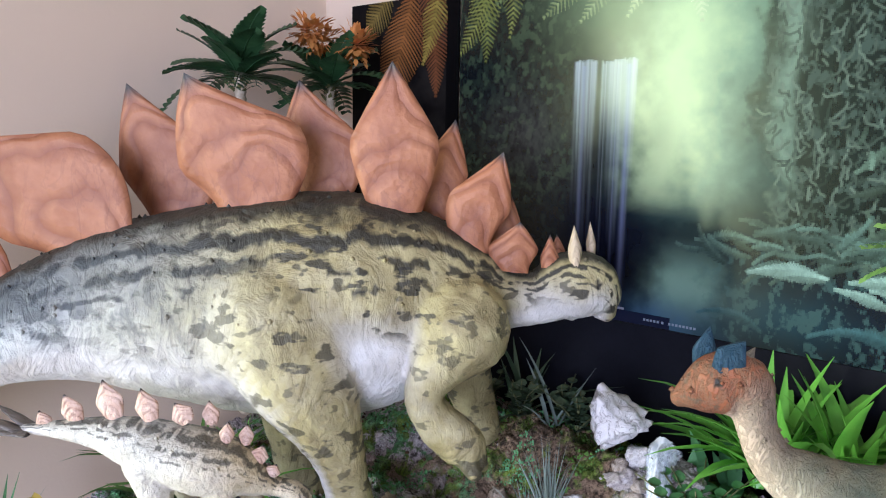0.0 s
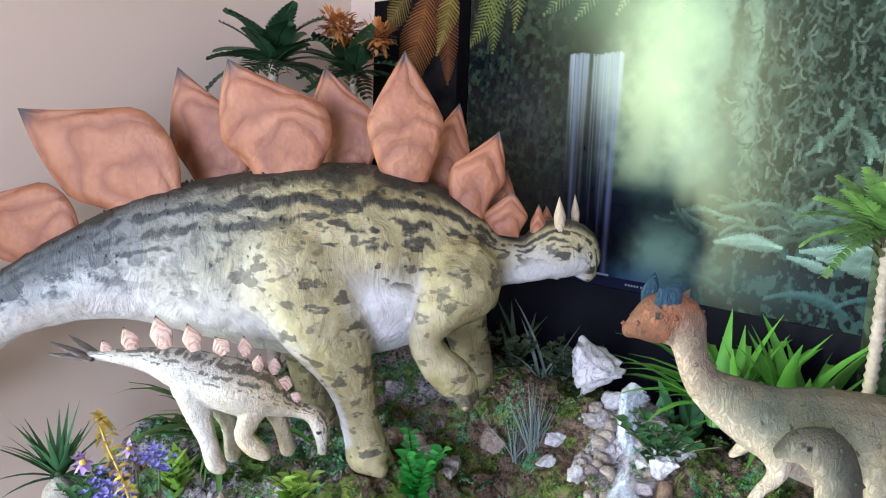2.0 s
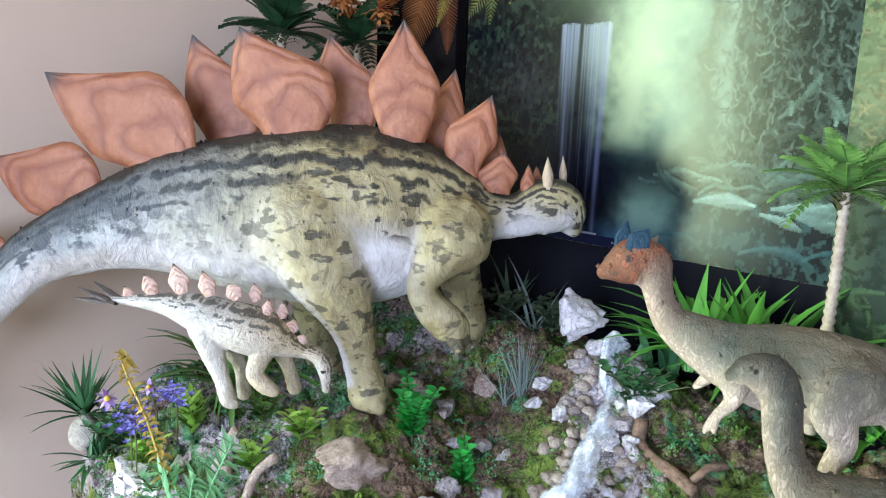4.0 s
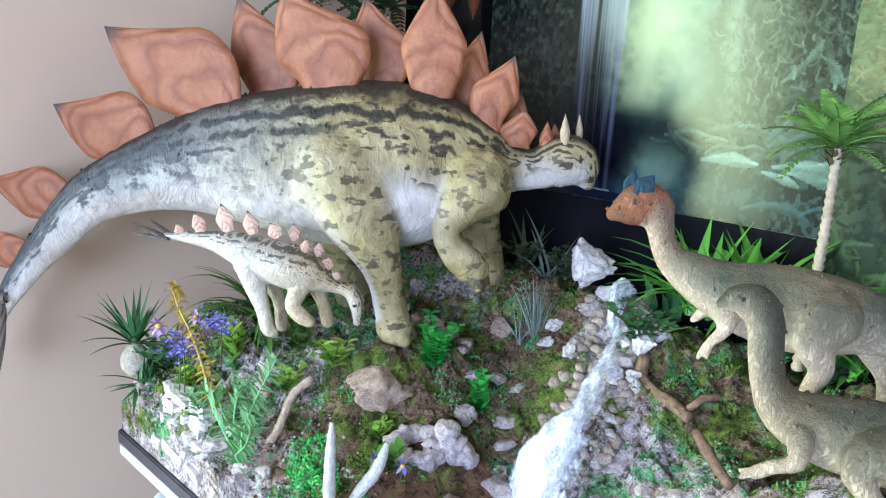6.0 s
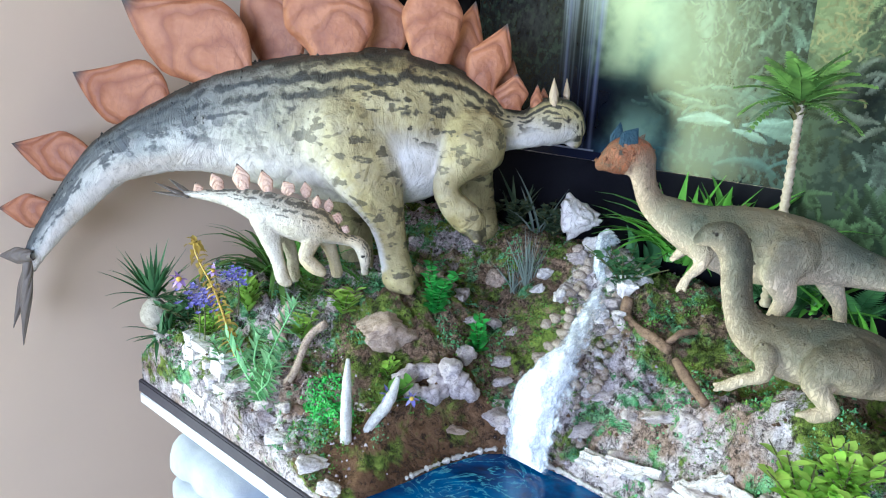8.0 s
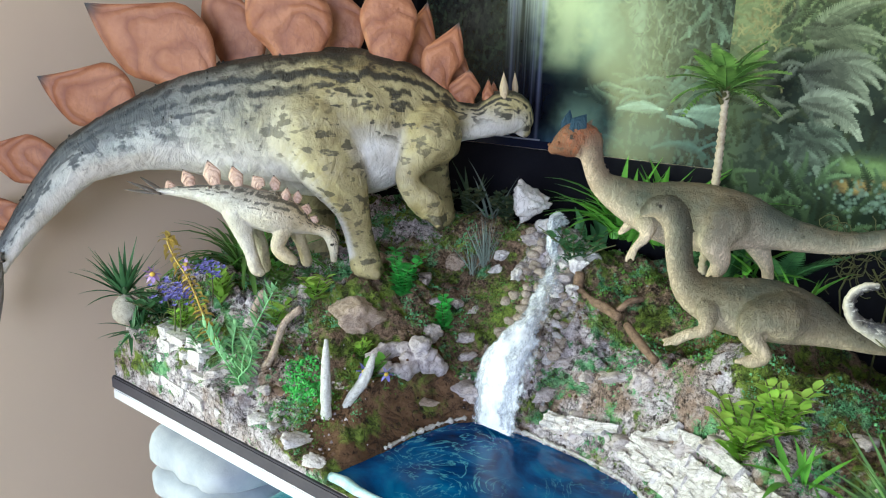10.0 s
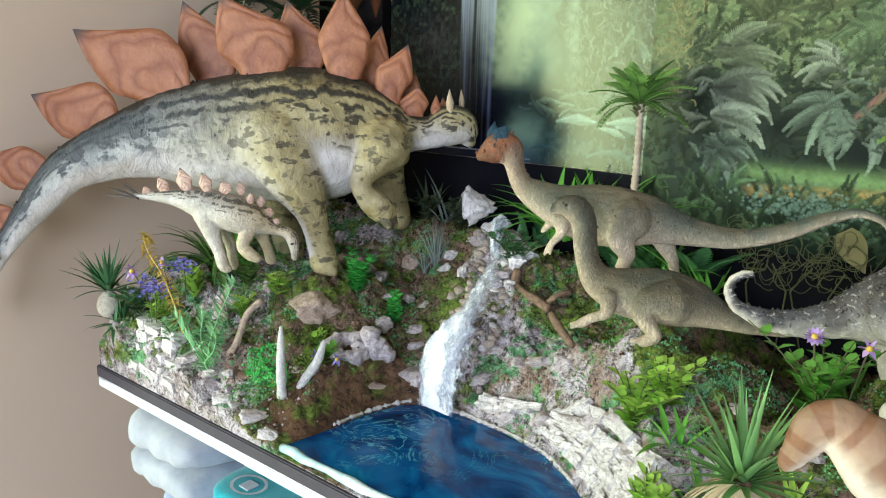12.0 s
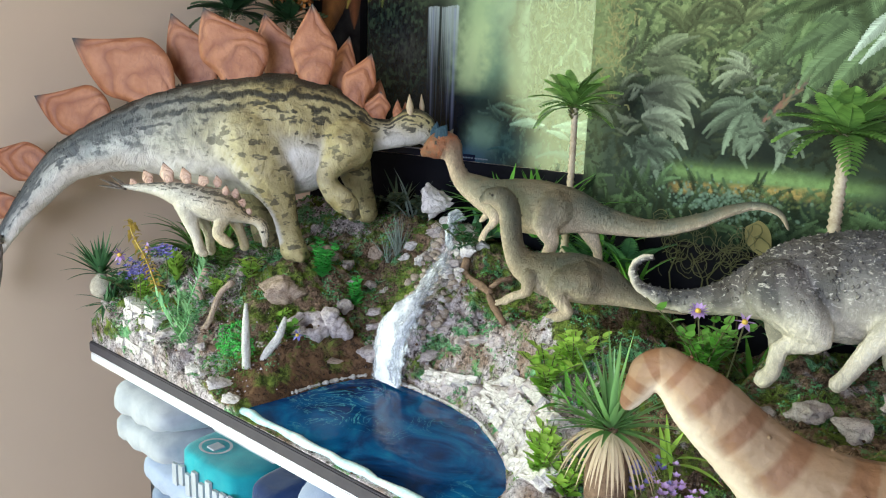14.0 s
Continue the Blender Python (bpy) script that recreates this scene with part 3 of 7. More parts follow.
    def hang(self, name, x0, z0, y, label, paper):
        v = [(x0 + i * self.w / self.nx, y, z0 + j * self.h / self.nz) for j in range(self.nz + 1) for i in range(self.nx + 1)]
        n = self.nx + 1
        f = [(j * n + i, j * n + i + 1, (j + 1) * n + i + 1, (j + 1) * n + i) for j in range(self.nz) for i in range(self.nx)]
        k = len(v)
        d = 0.0012
        v += [(x0, y + d, z0), (x0 + self.w, y + d, z0), (x0 + self.w, y + d, z0 + self.h), (x0, y + d, z0 + self.h)]
        f.append((k + 3, k + 2, k + 1, k))
        me = bpy.data.meshes.new(name)
        me.from_pydata(v, [], f)
        cols = np.zeros((len(me.loops), 4), np.float32)
        cols[:, 3] = 1
        face = np.repeat(np.clip(self.c, 0, 1).reshape(-1, 3), 4, 0)
        cols[: len(face), :3] = face
        at = me.color_attributes.new("print", "FLOAT_COLOR", "CORNER")
        at.data.foreach_set("color", cols.ravel())
        me.materials.append(paper)
        return tagged(new(name, me), label, "poster")


POSTER_Z0, POSTER_H = 1.247, 0.322


def waterfall_poster():
    p = Print(0.476, POSTER_H, 3)
    x, z = p.x, p.z
    n1, n2, n3 = p.cloud(0.05), p.cloud(0.012), p.cloud(0.012, 5)
    fine = p.cloud(0.005, 1.4)
    bend = x + 0.05 * (n1 - 0.5) + 0.02 * (n2 - 0.5)
    p.lay(np.ones_like(x), (15, 19, 30))
    # dark wooded cliff on the left, navy shade behind the fall
    wood = np.clip((0.150 - bend) / 0.03, 0, 1) * np.clip((z - 0.02) / 0.10, 0, 1)
    p.lay(wood * np.clip((fine - 0.40) * 4, 0, 1) * 0.7, (42, 56, 46))
    p.lay(wood * np.clip((p.cloud(0.007) - 0.56) * 9, 0, 1) * 0.55, (78, 98, 74))
    p.lay(np.exp(-(((x - 0.085) / 0.045) ** 2 + ((z - 0.17) / 0.045) ** 2)) * np.clip(fine * 1.6 - 0.2, 0, 1) * 0.55, (84, 80, 88))
    p.lay(np.exp(-(((x - 0.15) / 0.09) ** 2 + ((z - 0.05) / 0.08) ** 2)) * 0.75, (18, 20, 46))
    p.lay(np.clip((z - 0.235 - 0.03 * (n1 - 0.5)) / 0.06, 0, 1) * np.clip((bend - 0.08) / 0.08, 0, 1) * 0.75, (116, 142, 108))
    # teal haze and the shaft of light beside the fall
    p.lay(np.exp(-(((bend - 0.265) / 0.050) ** 2)) * np.clip((z - 0.085) / 0.05, 0, 1) * 0.85, (104, 140, 128))
    shaft = 0.232 + 0.10 * (z - 0.12)
    p.lay(np.exp(-(((bend - shaft) / 0.034) ** 2)) * np.clip((z - 0.105 - 0.03 * (n1 - 0.5)) / 0.028, 0, 1) * 0.85, (168, 194, 150))
    p.lay(np.exp(-(((bend - 0.235) / 0.028) ** 2 + ((z - 0.155) / 0.055) ** 2)) * np.clip((z - 0.10) / 0.02, 0, 1) * 0.9, (206, 224, 172))
    # trees hung with moss on the far bank
    edge = np.clip((bend - 0.300 - 0.03 * np.clip((0.2 - z) / 0.1, 0, 1)) / 0.016, 0, 1) * np.clip((z - 0.045 - 0.03 * n2) / 0.03, 0, 1)
    p.lay(edge * 0.90, (28, 39, 37))
    p.lay(edge * np.exp(-(((bend - 0.333) / 0.012) ** 2)) * np.clip((z - 0.08) / 0.06, 0, 1) * 0.7, (134, 158, 140))
    for cx, wd in ((0.312, 0.005), (0.352, 0.009), (0.372, 0.006), (0.398, 0.010), (0.425, 0.006), (0.452, 0.012)):
        wob = cx + 0.010 * (n1 - 0.5) + 0.004 * np.sin(z * 60 + cx * 300)
        p.lay(edge * np.clip(1.5 - np.abs(x - wob) / wd, 0, 1) * 0.8, (22, 29, 30))
    p.lay(edge * np.clip((n3 - 0.48) * 8, 0, 1) * 0.6, (24, 33, 33))
    p.lay(edge * np.clip((fine - 0.53) * 9, 0, 1) * 0.40, (98, 118, 108))
    for _ in range(900):
        sx, sz = p.r.uniform(0.296, 0.474), p.r.uniform(0.075, 0.325)
        g = p.r.uniform(0.25, 1.0) ** 1.3
        if edge[min(p.nz - 1, int(sz / p.h * p.nz)), min(p.nx - 1, int(sx / p.w * p.nx))] > 0.5:
            p.stroke(sx, sz, -1.57 + p.r.uniform(-0.4, 0.4), p.r.uniform(0.004, 0.018), 0.0010, (26 + 92 * g, 36 + 98 * g, 34 + 86 * g), 0.5, 0.6)
    for _ in range(50):
        g = p.r.uniform(0.5, 1.0)
        p.plume(p.r.uniform(0.39, 0.475), p.r.uniform(0.07, 0.20), p.r.uniform(-2.6, -0.5), p.r.uniform(0.015, 0.035), (120 * g, 146 * g, 128 * g), 0.28, -0.5, 0.0028, 0.7)
    # dark bank, pool with lit mist, teal undergrowth
    low = np.clip((0.100 - z - 0.12 * (x - 0.22) + 0.03 * (n2 - 0.5)) / 0.02, 0, 1) * np.clip((bend - 0.205) / 0.02, 0, 1)
    p.lay(low * 0.92, (15, 21, 36))
    p.lay(np.exp(-(((bend - 0.262) / 0.032) ** 2 + ((z - 0.040) / 0.030) ** 2)) * 0.95, (140, 172, 152))
    p.lay(np.exp(-(((bend - 0.245) / 0.035) ** 2 + ((z - 0.006) / 0.022) ** 2)) * 0.7, (66, 104, 142))
    p.lay(np.exp(-(((bend - 0.33) / 0.05) ** 2 + ((z - 0.028) / 0.022) ** 2)) * 0.55, (40, 82, 98))
    p.lay(low * np.clip((fine - 0.5) * 8, 0, 1) * 0.45 * np.clip((x - 0.26) / 0.04, 0, 1), (84, 118, 116))
    for _ in range(60):
        g = p.r.uniform(0.45, 0.9)
        p.plume(p.r.uniform(0.27, 0.47), p.r.uniform(0.065, 0.10), p.r.choice([0.1, 3.0]) + p.r.uniform(-0.5, 0.5), p.r.uniform(0.02, 0.045), (124 * g, 158 * g, 146 * g), 0.2, p.r.choice([-0.9, 0.6]), 0.0026, 0.7)
    for fx, fz, an, ln in ((0.375, 0.062, 2.95, 0.055), (0.37, 0.066, 3.05, 0.07), (0.46, 0.05, 2.8, 0.07), (0.455, 0.062, 2.95, 0.08), (0.47, 0.072, 3.1, 0.06), (0.42, 0.046, 2.7, 0.05), (0.34, 0.062, 0.3, 0.045)):
        p.plume(fx, fz, an, ln * 0.8, (150, 180, 168), 0.24, 0.35 if an > 1.6 else -0.5, 0.0022, 0.85, 1.3)
    for fx, fz, an, ln in ((0.435, 0.012, 2.5, 0.075), (0.33, 0.012, 2.4, 0.06), (0.47, 0.026, 2.7, 0.05)):
        p.plume(fx, fz, an, ln, (74, 112, 118), 0.14, 1.2, 0.0022, 0.6)
    # the fall: fine strands, brightest at the lip, lost in the shade below
    for k in range(110):
        u = p.r.beta(0.8, 0.7)
        sx, top = 0.142 + 0.063 * u, 0.240 + 0.0008 * math.sin(u * 9) - p.r.uniform(0, 0.003)
        ln = p.r.uniform(0.03, 0.11) if k % 4 else p.r.uniform(0.1, 0.22)
        g = p.r.uniform(0.55, 1.0)
        wd = p.r.uniform(0.0008, 0.0017)
        fall = np.exp(-(((x - sx + 0.012 * (u - 0.4) * np.clip(0.24 - z, 0, 1)) / wd) ** 2)) * (z < top) * np.clip(1 - (top - z) / ln, 0, 1)
        p.lay(fall * 0.30 * g, (200, 212, 224))
    for sx, wd, al in ((0.152, 0.0020, 0.28), (0.198, 0.0026, 0.5), (0.187, 0.0014, 0.2)):
        p.lay(np.exp(-(((x - sx) / wd) ** 2)) * (z < 0.235) * al * np.clip(0.35 + z / 0.3, 0, 1), (170, 178, 226))
    p.lay(np.exp(-(((x - 0.188) / 0.016) ** 2 + ((z - 0.21) / 0.03) ** 2)) * 0.4 * n1, (196, 212, 196))
    # fronds hanging from above
    for fx, fz, an, ln, rgb in ((0.045, 0.335, -1.85, 0.10, (160, 166, 84)), (0.022, 0.34, -1.2, 0.10, (136, 146, 72)), (0.062, 0.34, -1.3, 0.075, (150, 158, 84)), (0.15, 0.345, -2.5, 0.10, (134, 150, 98)),
                                (0.165, 0.345, -2.1, 0.09, (150, 166, 116)), (0.19, 0.345, -1.9, 0.085, (160, 178, 132)), (0.22, 0.345, -1.7, 0.075, (168, 186, 146)), (0.235, 0.345, -1.0, 0.085, (182, 200, 166)), (0.10, 0.345, -2.2, 0.07, (120, 138, 96))):
        p.frond(fx, fz, an, ln, rgb, 0.32, -0.5, 0.0046, 0.8, 0.0010)
    p.lay((z < 0.011) * (x < 0.25) * 1.0, (30, 34, 58))
    p.lay((np.abs(z - 0.0125) < 0.0010) * 0.8 * (x < 0.205), (170, 172, 190))
    for k in range(15):
        if k != 6:
            p.lay((np.abs(x - 0.226 - 0.0034 * k) < 0.0011) * (np.abs(z - 0.0055) < 0.0016), (150, 158, 176))
    p.hang("poster", -0.441, POSTER_Z0, 0.6832, "glossy jungle waterfall poster with misty green light", M_PRINT)


def fern_poster():
    p = Print(0.646, POSTER_H + 0.06, 5)
    p.z -= 0.06
    p.x -= 0.030
    x, z = p.x, p.z
    n1, n2, fine = p.cloud(0.07), p.cloud(0.014), p.cloud(0.006)
    p.lay(np.ones_like(x), (58, 70, 58))
    # left edge paled in the print to meet the glare on the next poster
    p.lay(np.clip(1 - (x + 0.03) / 0.035, 0, 1) * 0.7, (104, 120, 90))
    p.lay(np.clip((n1 - 0.45) * 4, 0, 1) * 0.7, (28, 36, 31))
    p.lay(np.clip((z - 0.13 + 0.05 * (n1 - 0.5)) / 0.09, 0, 1) * 0.7, (122, 138, 92))
    p.lay(np.clip((fine - 0.5) * 7, 0, 1) * 0.5 * np.clip((z - 0.08) / 0.08, 0, 1), (150, 164, 116))
    p.lay(np.clip((p.cloud(0.009) - 0.55) * 9, 0, 1) * 0.65, (36, 46, 38))
    # small far foliage, pale and soft above, darker below
    for k in range(650):
        fx, fz = p.r.uniform(-0.03, 0.40), p.r.uniform(0.03, 0.31)
        g = p.r.uniform(0.5, 1.05) * (0.75 + 0.9 * max(0, fz - 0.08))
        p.plume(fx, fz, p.r.uniform(-0.6, 3.7), p.r.uniform(0.012, 0.03), (118 * g, 134 * g, 96 * g), 0.32, p.r.uniform(-1.4, 1.4), 0.0028, 0.6, 1.1)
    # shaded hollows
    for cx, cz, sx, sz, k in ((0.035, 0.105, 0.018, 0.05, 0.85), (0.135, 0.085, 0.030, 0.030, 0.8), (0.205, 0.062, 0.035, 0.022, 0.85), (0.30, 0.105, 0.035, 0.045, 0.85), (0.165, 0.125, 0.02, 0.02, 0.6), (0.38, 0.08, 0.05, 0.06, 0.8), (0.25, 0.10, 0.02, 0.04, 0.6)):
        p.lay(p.blob(cx, cz, sx, sz) * k * (0.6 + 0.8 * n2), (27, 33, 29))
    p.lay(p.blob(0.30, 0.115, 0.03, 0.04) * 0.5, (48, 38, 30))
    # yellowish twiggy tree at the left border
    p.lay(p.blob(-0.01, 0.19, 0.022, 0.06) * (0.4 + 0.7 * fine), (132, 142, 100))
    for _ in range(130):
        g = p.r.uniform(0.75, 1.1)
        p.stroke(p.r.normal(0.0, 0.016), p.r.normal(0.195, 0.04), p.r.uniform(0, 6.28), 0.012, 0.0010, (146 * g, 142 * g, 98 * g), 0.5, 0.6)
    # leaning stem
    for k in range(50):
        p.stroke(0.207 + 0.048 * k / 50 + p.r.uniform(-0.004, 0.004), 0.095 + 0.06 * k / 50 + p.r.uniform(-0.003, 0.003), 0.9, 0.01, 0.0014, (150 * p.r.uniform(0.6, 1), 128 * p.r.uniform(0.7, 1), 92), 0.5)
    # fan ferns: root, angles from and to, length, count, colour
    for cx, cz, a0, a1, ln, cnt, rgb in ((0.235, 0.19, 2.2, 4.0, 0.07, 9, (126, 146, 106)), (0.10, 0.20, -0.4, 2.6, 0.055, 9, (136, 148, 104)), (0.17, 0.21, 0.2, 3.0, 0.05, 8, (140, 152, 108)),
                                         (0.335, 0.235, 2.6, 3.7, 0.15, 9, (120, 146, 98)), (0.345, 0.20, 2.7, 3.9, 0.13, 8, (134, 160, 116)), (0.31, 0.255, 2.8, 3.6, 0.12, 6, (132, 156, 106)),
                                         (0.186, 0.150, 1.9, 3.6, 0.045, 7, (178, 190, 160)), (0.195, 0.108, 2.5, 5.2, 0.066, 11, (138, 156, 132)), (0.225, 0.085, -1.5, 0.4, 0.045, 6, (146, 162, 140)),
                                         (0.055, 0.158, -0.3, 1.2, 0.075, 7, (150, 162, 128)), (0.05, 0.125, -0.7, 0.55, 0.085, 8, (176, 188, 160)), (0.05, 0.095, -0.9, 0.35, 0.075, 7, (182, 194, 168)), (0.045, 0.06, -1.2, 0.2, 0.07, 7, (130, 148, 128)),
                                         (0.40, 0.16, 1.5, 4.0, 0.09, 9, (120, 142, 104)), (0.47, 0.12, 0.2, 3.4, 0.10, 10, (120, 142, 104)), (0.55, 0.16, 0.2, 3.4, 0.11, 10, (126, 146, 108))):
        for k in range(cnt):
            an = a0 + (a1 - a0) * (k + 0.5) / cnt + p.r.uniform(-0.1, 0.1)
            g = p.r.uniform(0.6, 0.98)
            turn = -0.9 if math.cos(an) > 0 else 0.9
            p.plume(cx, cz, an + (0.35 if math.cos(an) > 0 else -0.35), ln * p.r.uniform(0.8, 1.1), tuple(q * g for q in rgb), 0.21, turn * p.r.uniform(0.8, 1.7), 0.0024, 0.8, 1.15)
        for k in range(14):
            g = p.r.uniform(0.5, 0.9)
            p.plume(cx + p.r.uniform(-0.5, 0.5) * ln, cz + p.r.uniform(-0.5, 0.4) * ln, p.r.uniform(-0.8, 3.9), ln * p.r.uniform(0.25, 0.45), tuple(q * g for q in rgb), 0.3, p.r.uniform(-1.2, 1.2), 0.0026, 0.6, 1.1)
    for fx, fz, an, ln in ((0.335, 0.225, 3.9, 0.07), (0.345, 0.21, 3.8, 0.06)):
        p.plume(fx, fz, an, ln, (206, 222, 206), 0.2, 0.3, 0.0024, 0.9)
    # clearing with a mossy log
    p.lay(np.exp(-(((z - 0.030 - 0.01 * (n1 - 0.5)) / 0.010) ** 2)) * np.clip((x - 0.085) / 0.03, 0, 1) * np.clip((0.36 - x) / 0.06, 0, 1) * (0.5 + 0.7 * fine), (136, 168, 106))
    p.lay(np.clip(1.5 - np.abs(z - 0.009 - 0.05 * (x - 0.1)) / 0.0065, 0, 1) * np.clip((x - 0.095) / 0.02, 0, 1) * np.clip((0.30 - x) / 0.03, 0, 1) * np.clip(fine * 2.2 - 0.3, 0, 1), (178, 152, 92))
    p.lay(np.clip((-0.001 - z + 0.05 * (x - 0.1) + 0.02 * (n2 - 0.5)) / 0.010, 0, 1) * 0.85, (40, 56, 42))
    for _ in range(260):
        fx = p.r.uniform(-0.03, 0.40)
        g = p.r.uniform(0.45, 1.05)
        p.plume(fx, p.r.uniform(-0.058, 0.006), p.r.uniform(0.2, 2.9), p.r.uniform(0.018, 0.045), (104 * g, 132 * g, 92 * g), 0.24, p.r.uniform(-1.2, 1.2), 0.0026, 0.7)
    for _ in range(420):
        fx, fz = p.r.normal(0.17, 0.035), p.r.normal(-0.004, 0.012)
        g = p.r.uniform(0.7, 1.1)
        p.dab(fx, fz, p.r.uniform(0.0010, 0.0022), srgb(136 * g, 164 * g, 142 * g), 0.7)
    for _ in range(260):
        g = p.r.uniform(0.7, 1.2)
        p.dab(p.r.normal(0.25, 0.05), p.r.normal(0.012, 0.006), p.r.uniform(0.001, 0.002), srgb(104 * g, 112 * g, 66 * g), 0.4)
    p.z += 0.06
    p.x += 0.030
    p.hang("poster", 0.006, POSTER_Z0 - 0.072, 0.6828, "pale green tree fern forest poster", M_PRINT_MATT)


def side_poster():
    p = Print(0.168, POSTER_H, 7)
    x, z = p.x, p.z
    n2 = p.cloud(0.02)
    p.lay(np.ones_like(x), (14, 12, 14))
    p.lay((x > 0.03) * (x < 0.15) * (n2 - 0.3) * 1.2, (52, 48, 46))
    for fx, fz, an, ln, rgb in ((0.10, 0.33, -1.8, 0.16, (150, 98, 52)), (0.07, 0.34, -2.2, 0.10, (138, 118, 62)), (0.12, 0.34, -1.3, 0.13, (120, 74, 46)), (0.14, 0.335, -1.7, 0.09, (156, 138, 66))):
        p.frond(fx, fz, an, ln, rgb, 0.32, -0.3)
    p.lay((x > 0.151) * 1.0, (6, 6, 8))
    p.lay((x < 0.024) * 1.0, (18, 16, 18))
    p.hang("poster", -0.6105, POSTER_Z0 - 0.004, 0.6824, "narrow black poster with brown fern fronds", M_PRINT_MATT)


waterfall_poster()
fern_poster()
side_poster()

# ---- ground of the scenery ----


def densify(rows, k=4):
    """A smooth curve through rows of numbers."""
    a = np.array(rows, float)
    p = np.vstack([2 * a[0] - a[1], a, 2 * a[-1] - a[-2]])
    out = []
    for i in range(1, len(p) - 2):
        for t in np.arange(k) / k:
            out.append(0.5 * (2 * p[i] + (p[i + 1] - p[i - 1]) * t + (2 * p[i - 1] - 5 * p[i] + 4 * p[i + 1] - p[i + 2]) * t * t + (3 * p[i] - p[i - 1] - 3 * p[i + 1] + p[i + 2]) * t**3))
    out.append(a[-1])
    return [tuple(map(float, q)) for q in out]


HEIGHTS = [
    (-0.56, 0.23, 0.985), (-0.47, 0.23, 0.985), (-0.40, 0.23, 0.982), (-0.30, 0.23, 0.974), (-0.21, 0.232, 0.972),
    (-0.55, 0.26, 1.05), (-0.49, 0.257, 1.055), (-0.43, 0.258, 1.055), (-0.37, 0.262, 1.03), (-0.54, 0.33, 1.10), (-0.46, 0.32, 1.10), (-0.39, 0.31, 1.08), (-0.35, 0.355, 1.105), (-0.31, 0.31, 1.045),
    (-0.30, 0.41, 1.114), (-0.315, 0.43, 1.112), (-0.285, 0.43, 1.104), (-0.285, 0.405, 1.104), (-0.25, 0.28, 1.0), (-0.23, 0.36, 1.02), (-0.25, 0.42, 1.06), (-0.26, 0.52, 1.085), (-0.35, 0.48, 1.115),
    (-0.45, 0.45, 1.12), (-0.55, 0.50, 1.12), (-0.50, 0.62, 1.15), (-0.38, 0.61, 1.155), (-0.27, 0.61, 1.155), (-0.19, 0.59, 1.165), (-0.195, 0.545, 1.12), (-0.20, 0.48, 1.05),
]
HEIGHTS += [
    (-0.17, 0.44, 1.0), (-0.06, 0.46, 1.045), (-0.09, 0.54, 1.11), (-0.10, 0.585, 1.14), (-0.02, 0.46, 1.04), (-0.05, 0.62, 1.13), (0.05, 0.455, 1.085),
    (0.05, 0.505, 1.08), (0.015, 0.495, 1.06), (0.12, 0.46, 1.125), (0.12, 0.42, 1.06), (0.20, 0.40, 1.06), (0.20, 0.46, 1.115), (0.28, 0.42, 1.075), (0.26, 0.32, 1.0),
    (0.10, 0.60, 1.14), (0.22, 0.60, 1.02), (0.27, 0.58, 1.03), (0.19, 0.56, 1.06), (0.35, 0.56, 1.10), (0.45, 0.44, 1.08), (0.50, 0.58, 1.10), (0.20, 0.26, 0.975), (0.35, 0.24, 0.975),
    (0.55, 0.30, 1.0), (0.75, 0.26, 0.98), (0.80, 0.50, 1.08), (1.2, 0.45, 1.05), (0.36, 0.34, 1.03),
]
POND = [(-0.180, 0.238), (-0.172, 0.30), (-0.169, 0.35), (-0.157, 0.400), (-0.135, 0.425), (-0.07, 0.43), (-0.01, 0.425), (0.046, 0.412), (0.10, 0.378), (0.135, 0.35), (0.165, 0.31), (0.18, 0.238)]
STREAM = [(-0.150, 0.60), (-0.147, 0.585), (-0.141, 0.572), (-0.130, 0.56), (-0.120, 0.545), (-0.114, 0.515), (-0.108, 0.49), (-0.103, 0.47), (-0.106, 0.45), (-0.110, 0.435), (-0.111, 0.42)]


def pond_gap(x, y):
    """Distance outside the pond's rim, negative inside."""
    inside, best = False, 9.0
    for (ax, ay), (bx, by) in zip(POND, POND[1:] + POND[:1]):
        if (ay > y) != (by > y) and x < (bx - ax) * (y - ay) / (by - ay) + ax:
            inside = not inside
        k = min(1, max(0, ((x - ax) * (bx - ax) + (y - ay) * (by - ay)) / ((bx - ax) ** 2 + (by - ay) ** 2)))
        best = min(best, math.hypot(x - ax - k * (bx - ax), y - ay - k * (by - ay)))
    return -best if inside else best


def stream_gap(x, y):
    return min(math.hypot(x - a, y - b) for a, b in STREAM)


def fall_z(y):
    """Height of the falling water at depth y."""
    return float(np.interp(y, [a for a, b in FALL_Z], [b for a, b in FALL_Z]))


FALL_Z = [(0.414, 0.972), (0.419, 1.015), (0.427, 1.042), (0.44, 1.057), (0.47, 1.082), (0.51, 1.104), (0.545, 1.124), (0.562, 1.132), (0.572, 1.145), (0.585, 1.166), (0.605, 1.172)]


def ground(x, y):
    """Height of the ground without its fine roughness."""
    top = low = 0.0
    for a, b, c in HEIGHTS:
        w = 1.0 / ((x - a) ** 2 + (y - b) ** 2 + 0.0006) ** 1.6
        top, low = top + w * c, low + w
    h = top / low
    g = pond_gap(x, y)
    rim = 0.976 + 1.05 * g + 2.2 * max(0.0, g - 0.03)
    h = min(h, rim) if g > 0 else 0.976 - 0.03 * smoothstep(0.0, 0.012, -g)
    s = stream_gap(x, y)
    if s < 0.036 and g > 0.002:
        h += (fall_z(y) - 0.012 - h) * smoothstep(0.036, 0.020, s)
    if y < 0.243 and -0.180 < x < 0.18:
        h = min(h, 0.966)
    return max(h, 0.966 if g > 0 else 0.9)


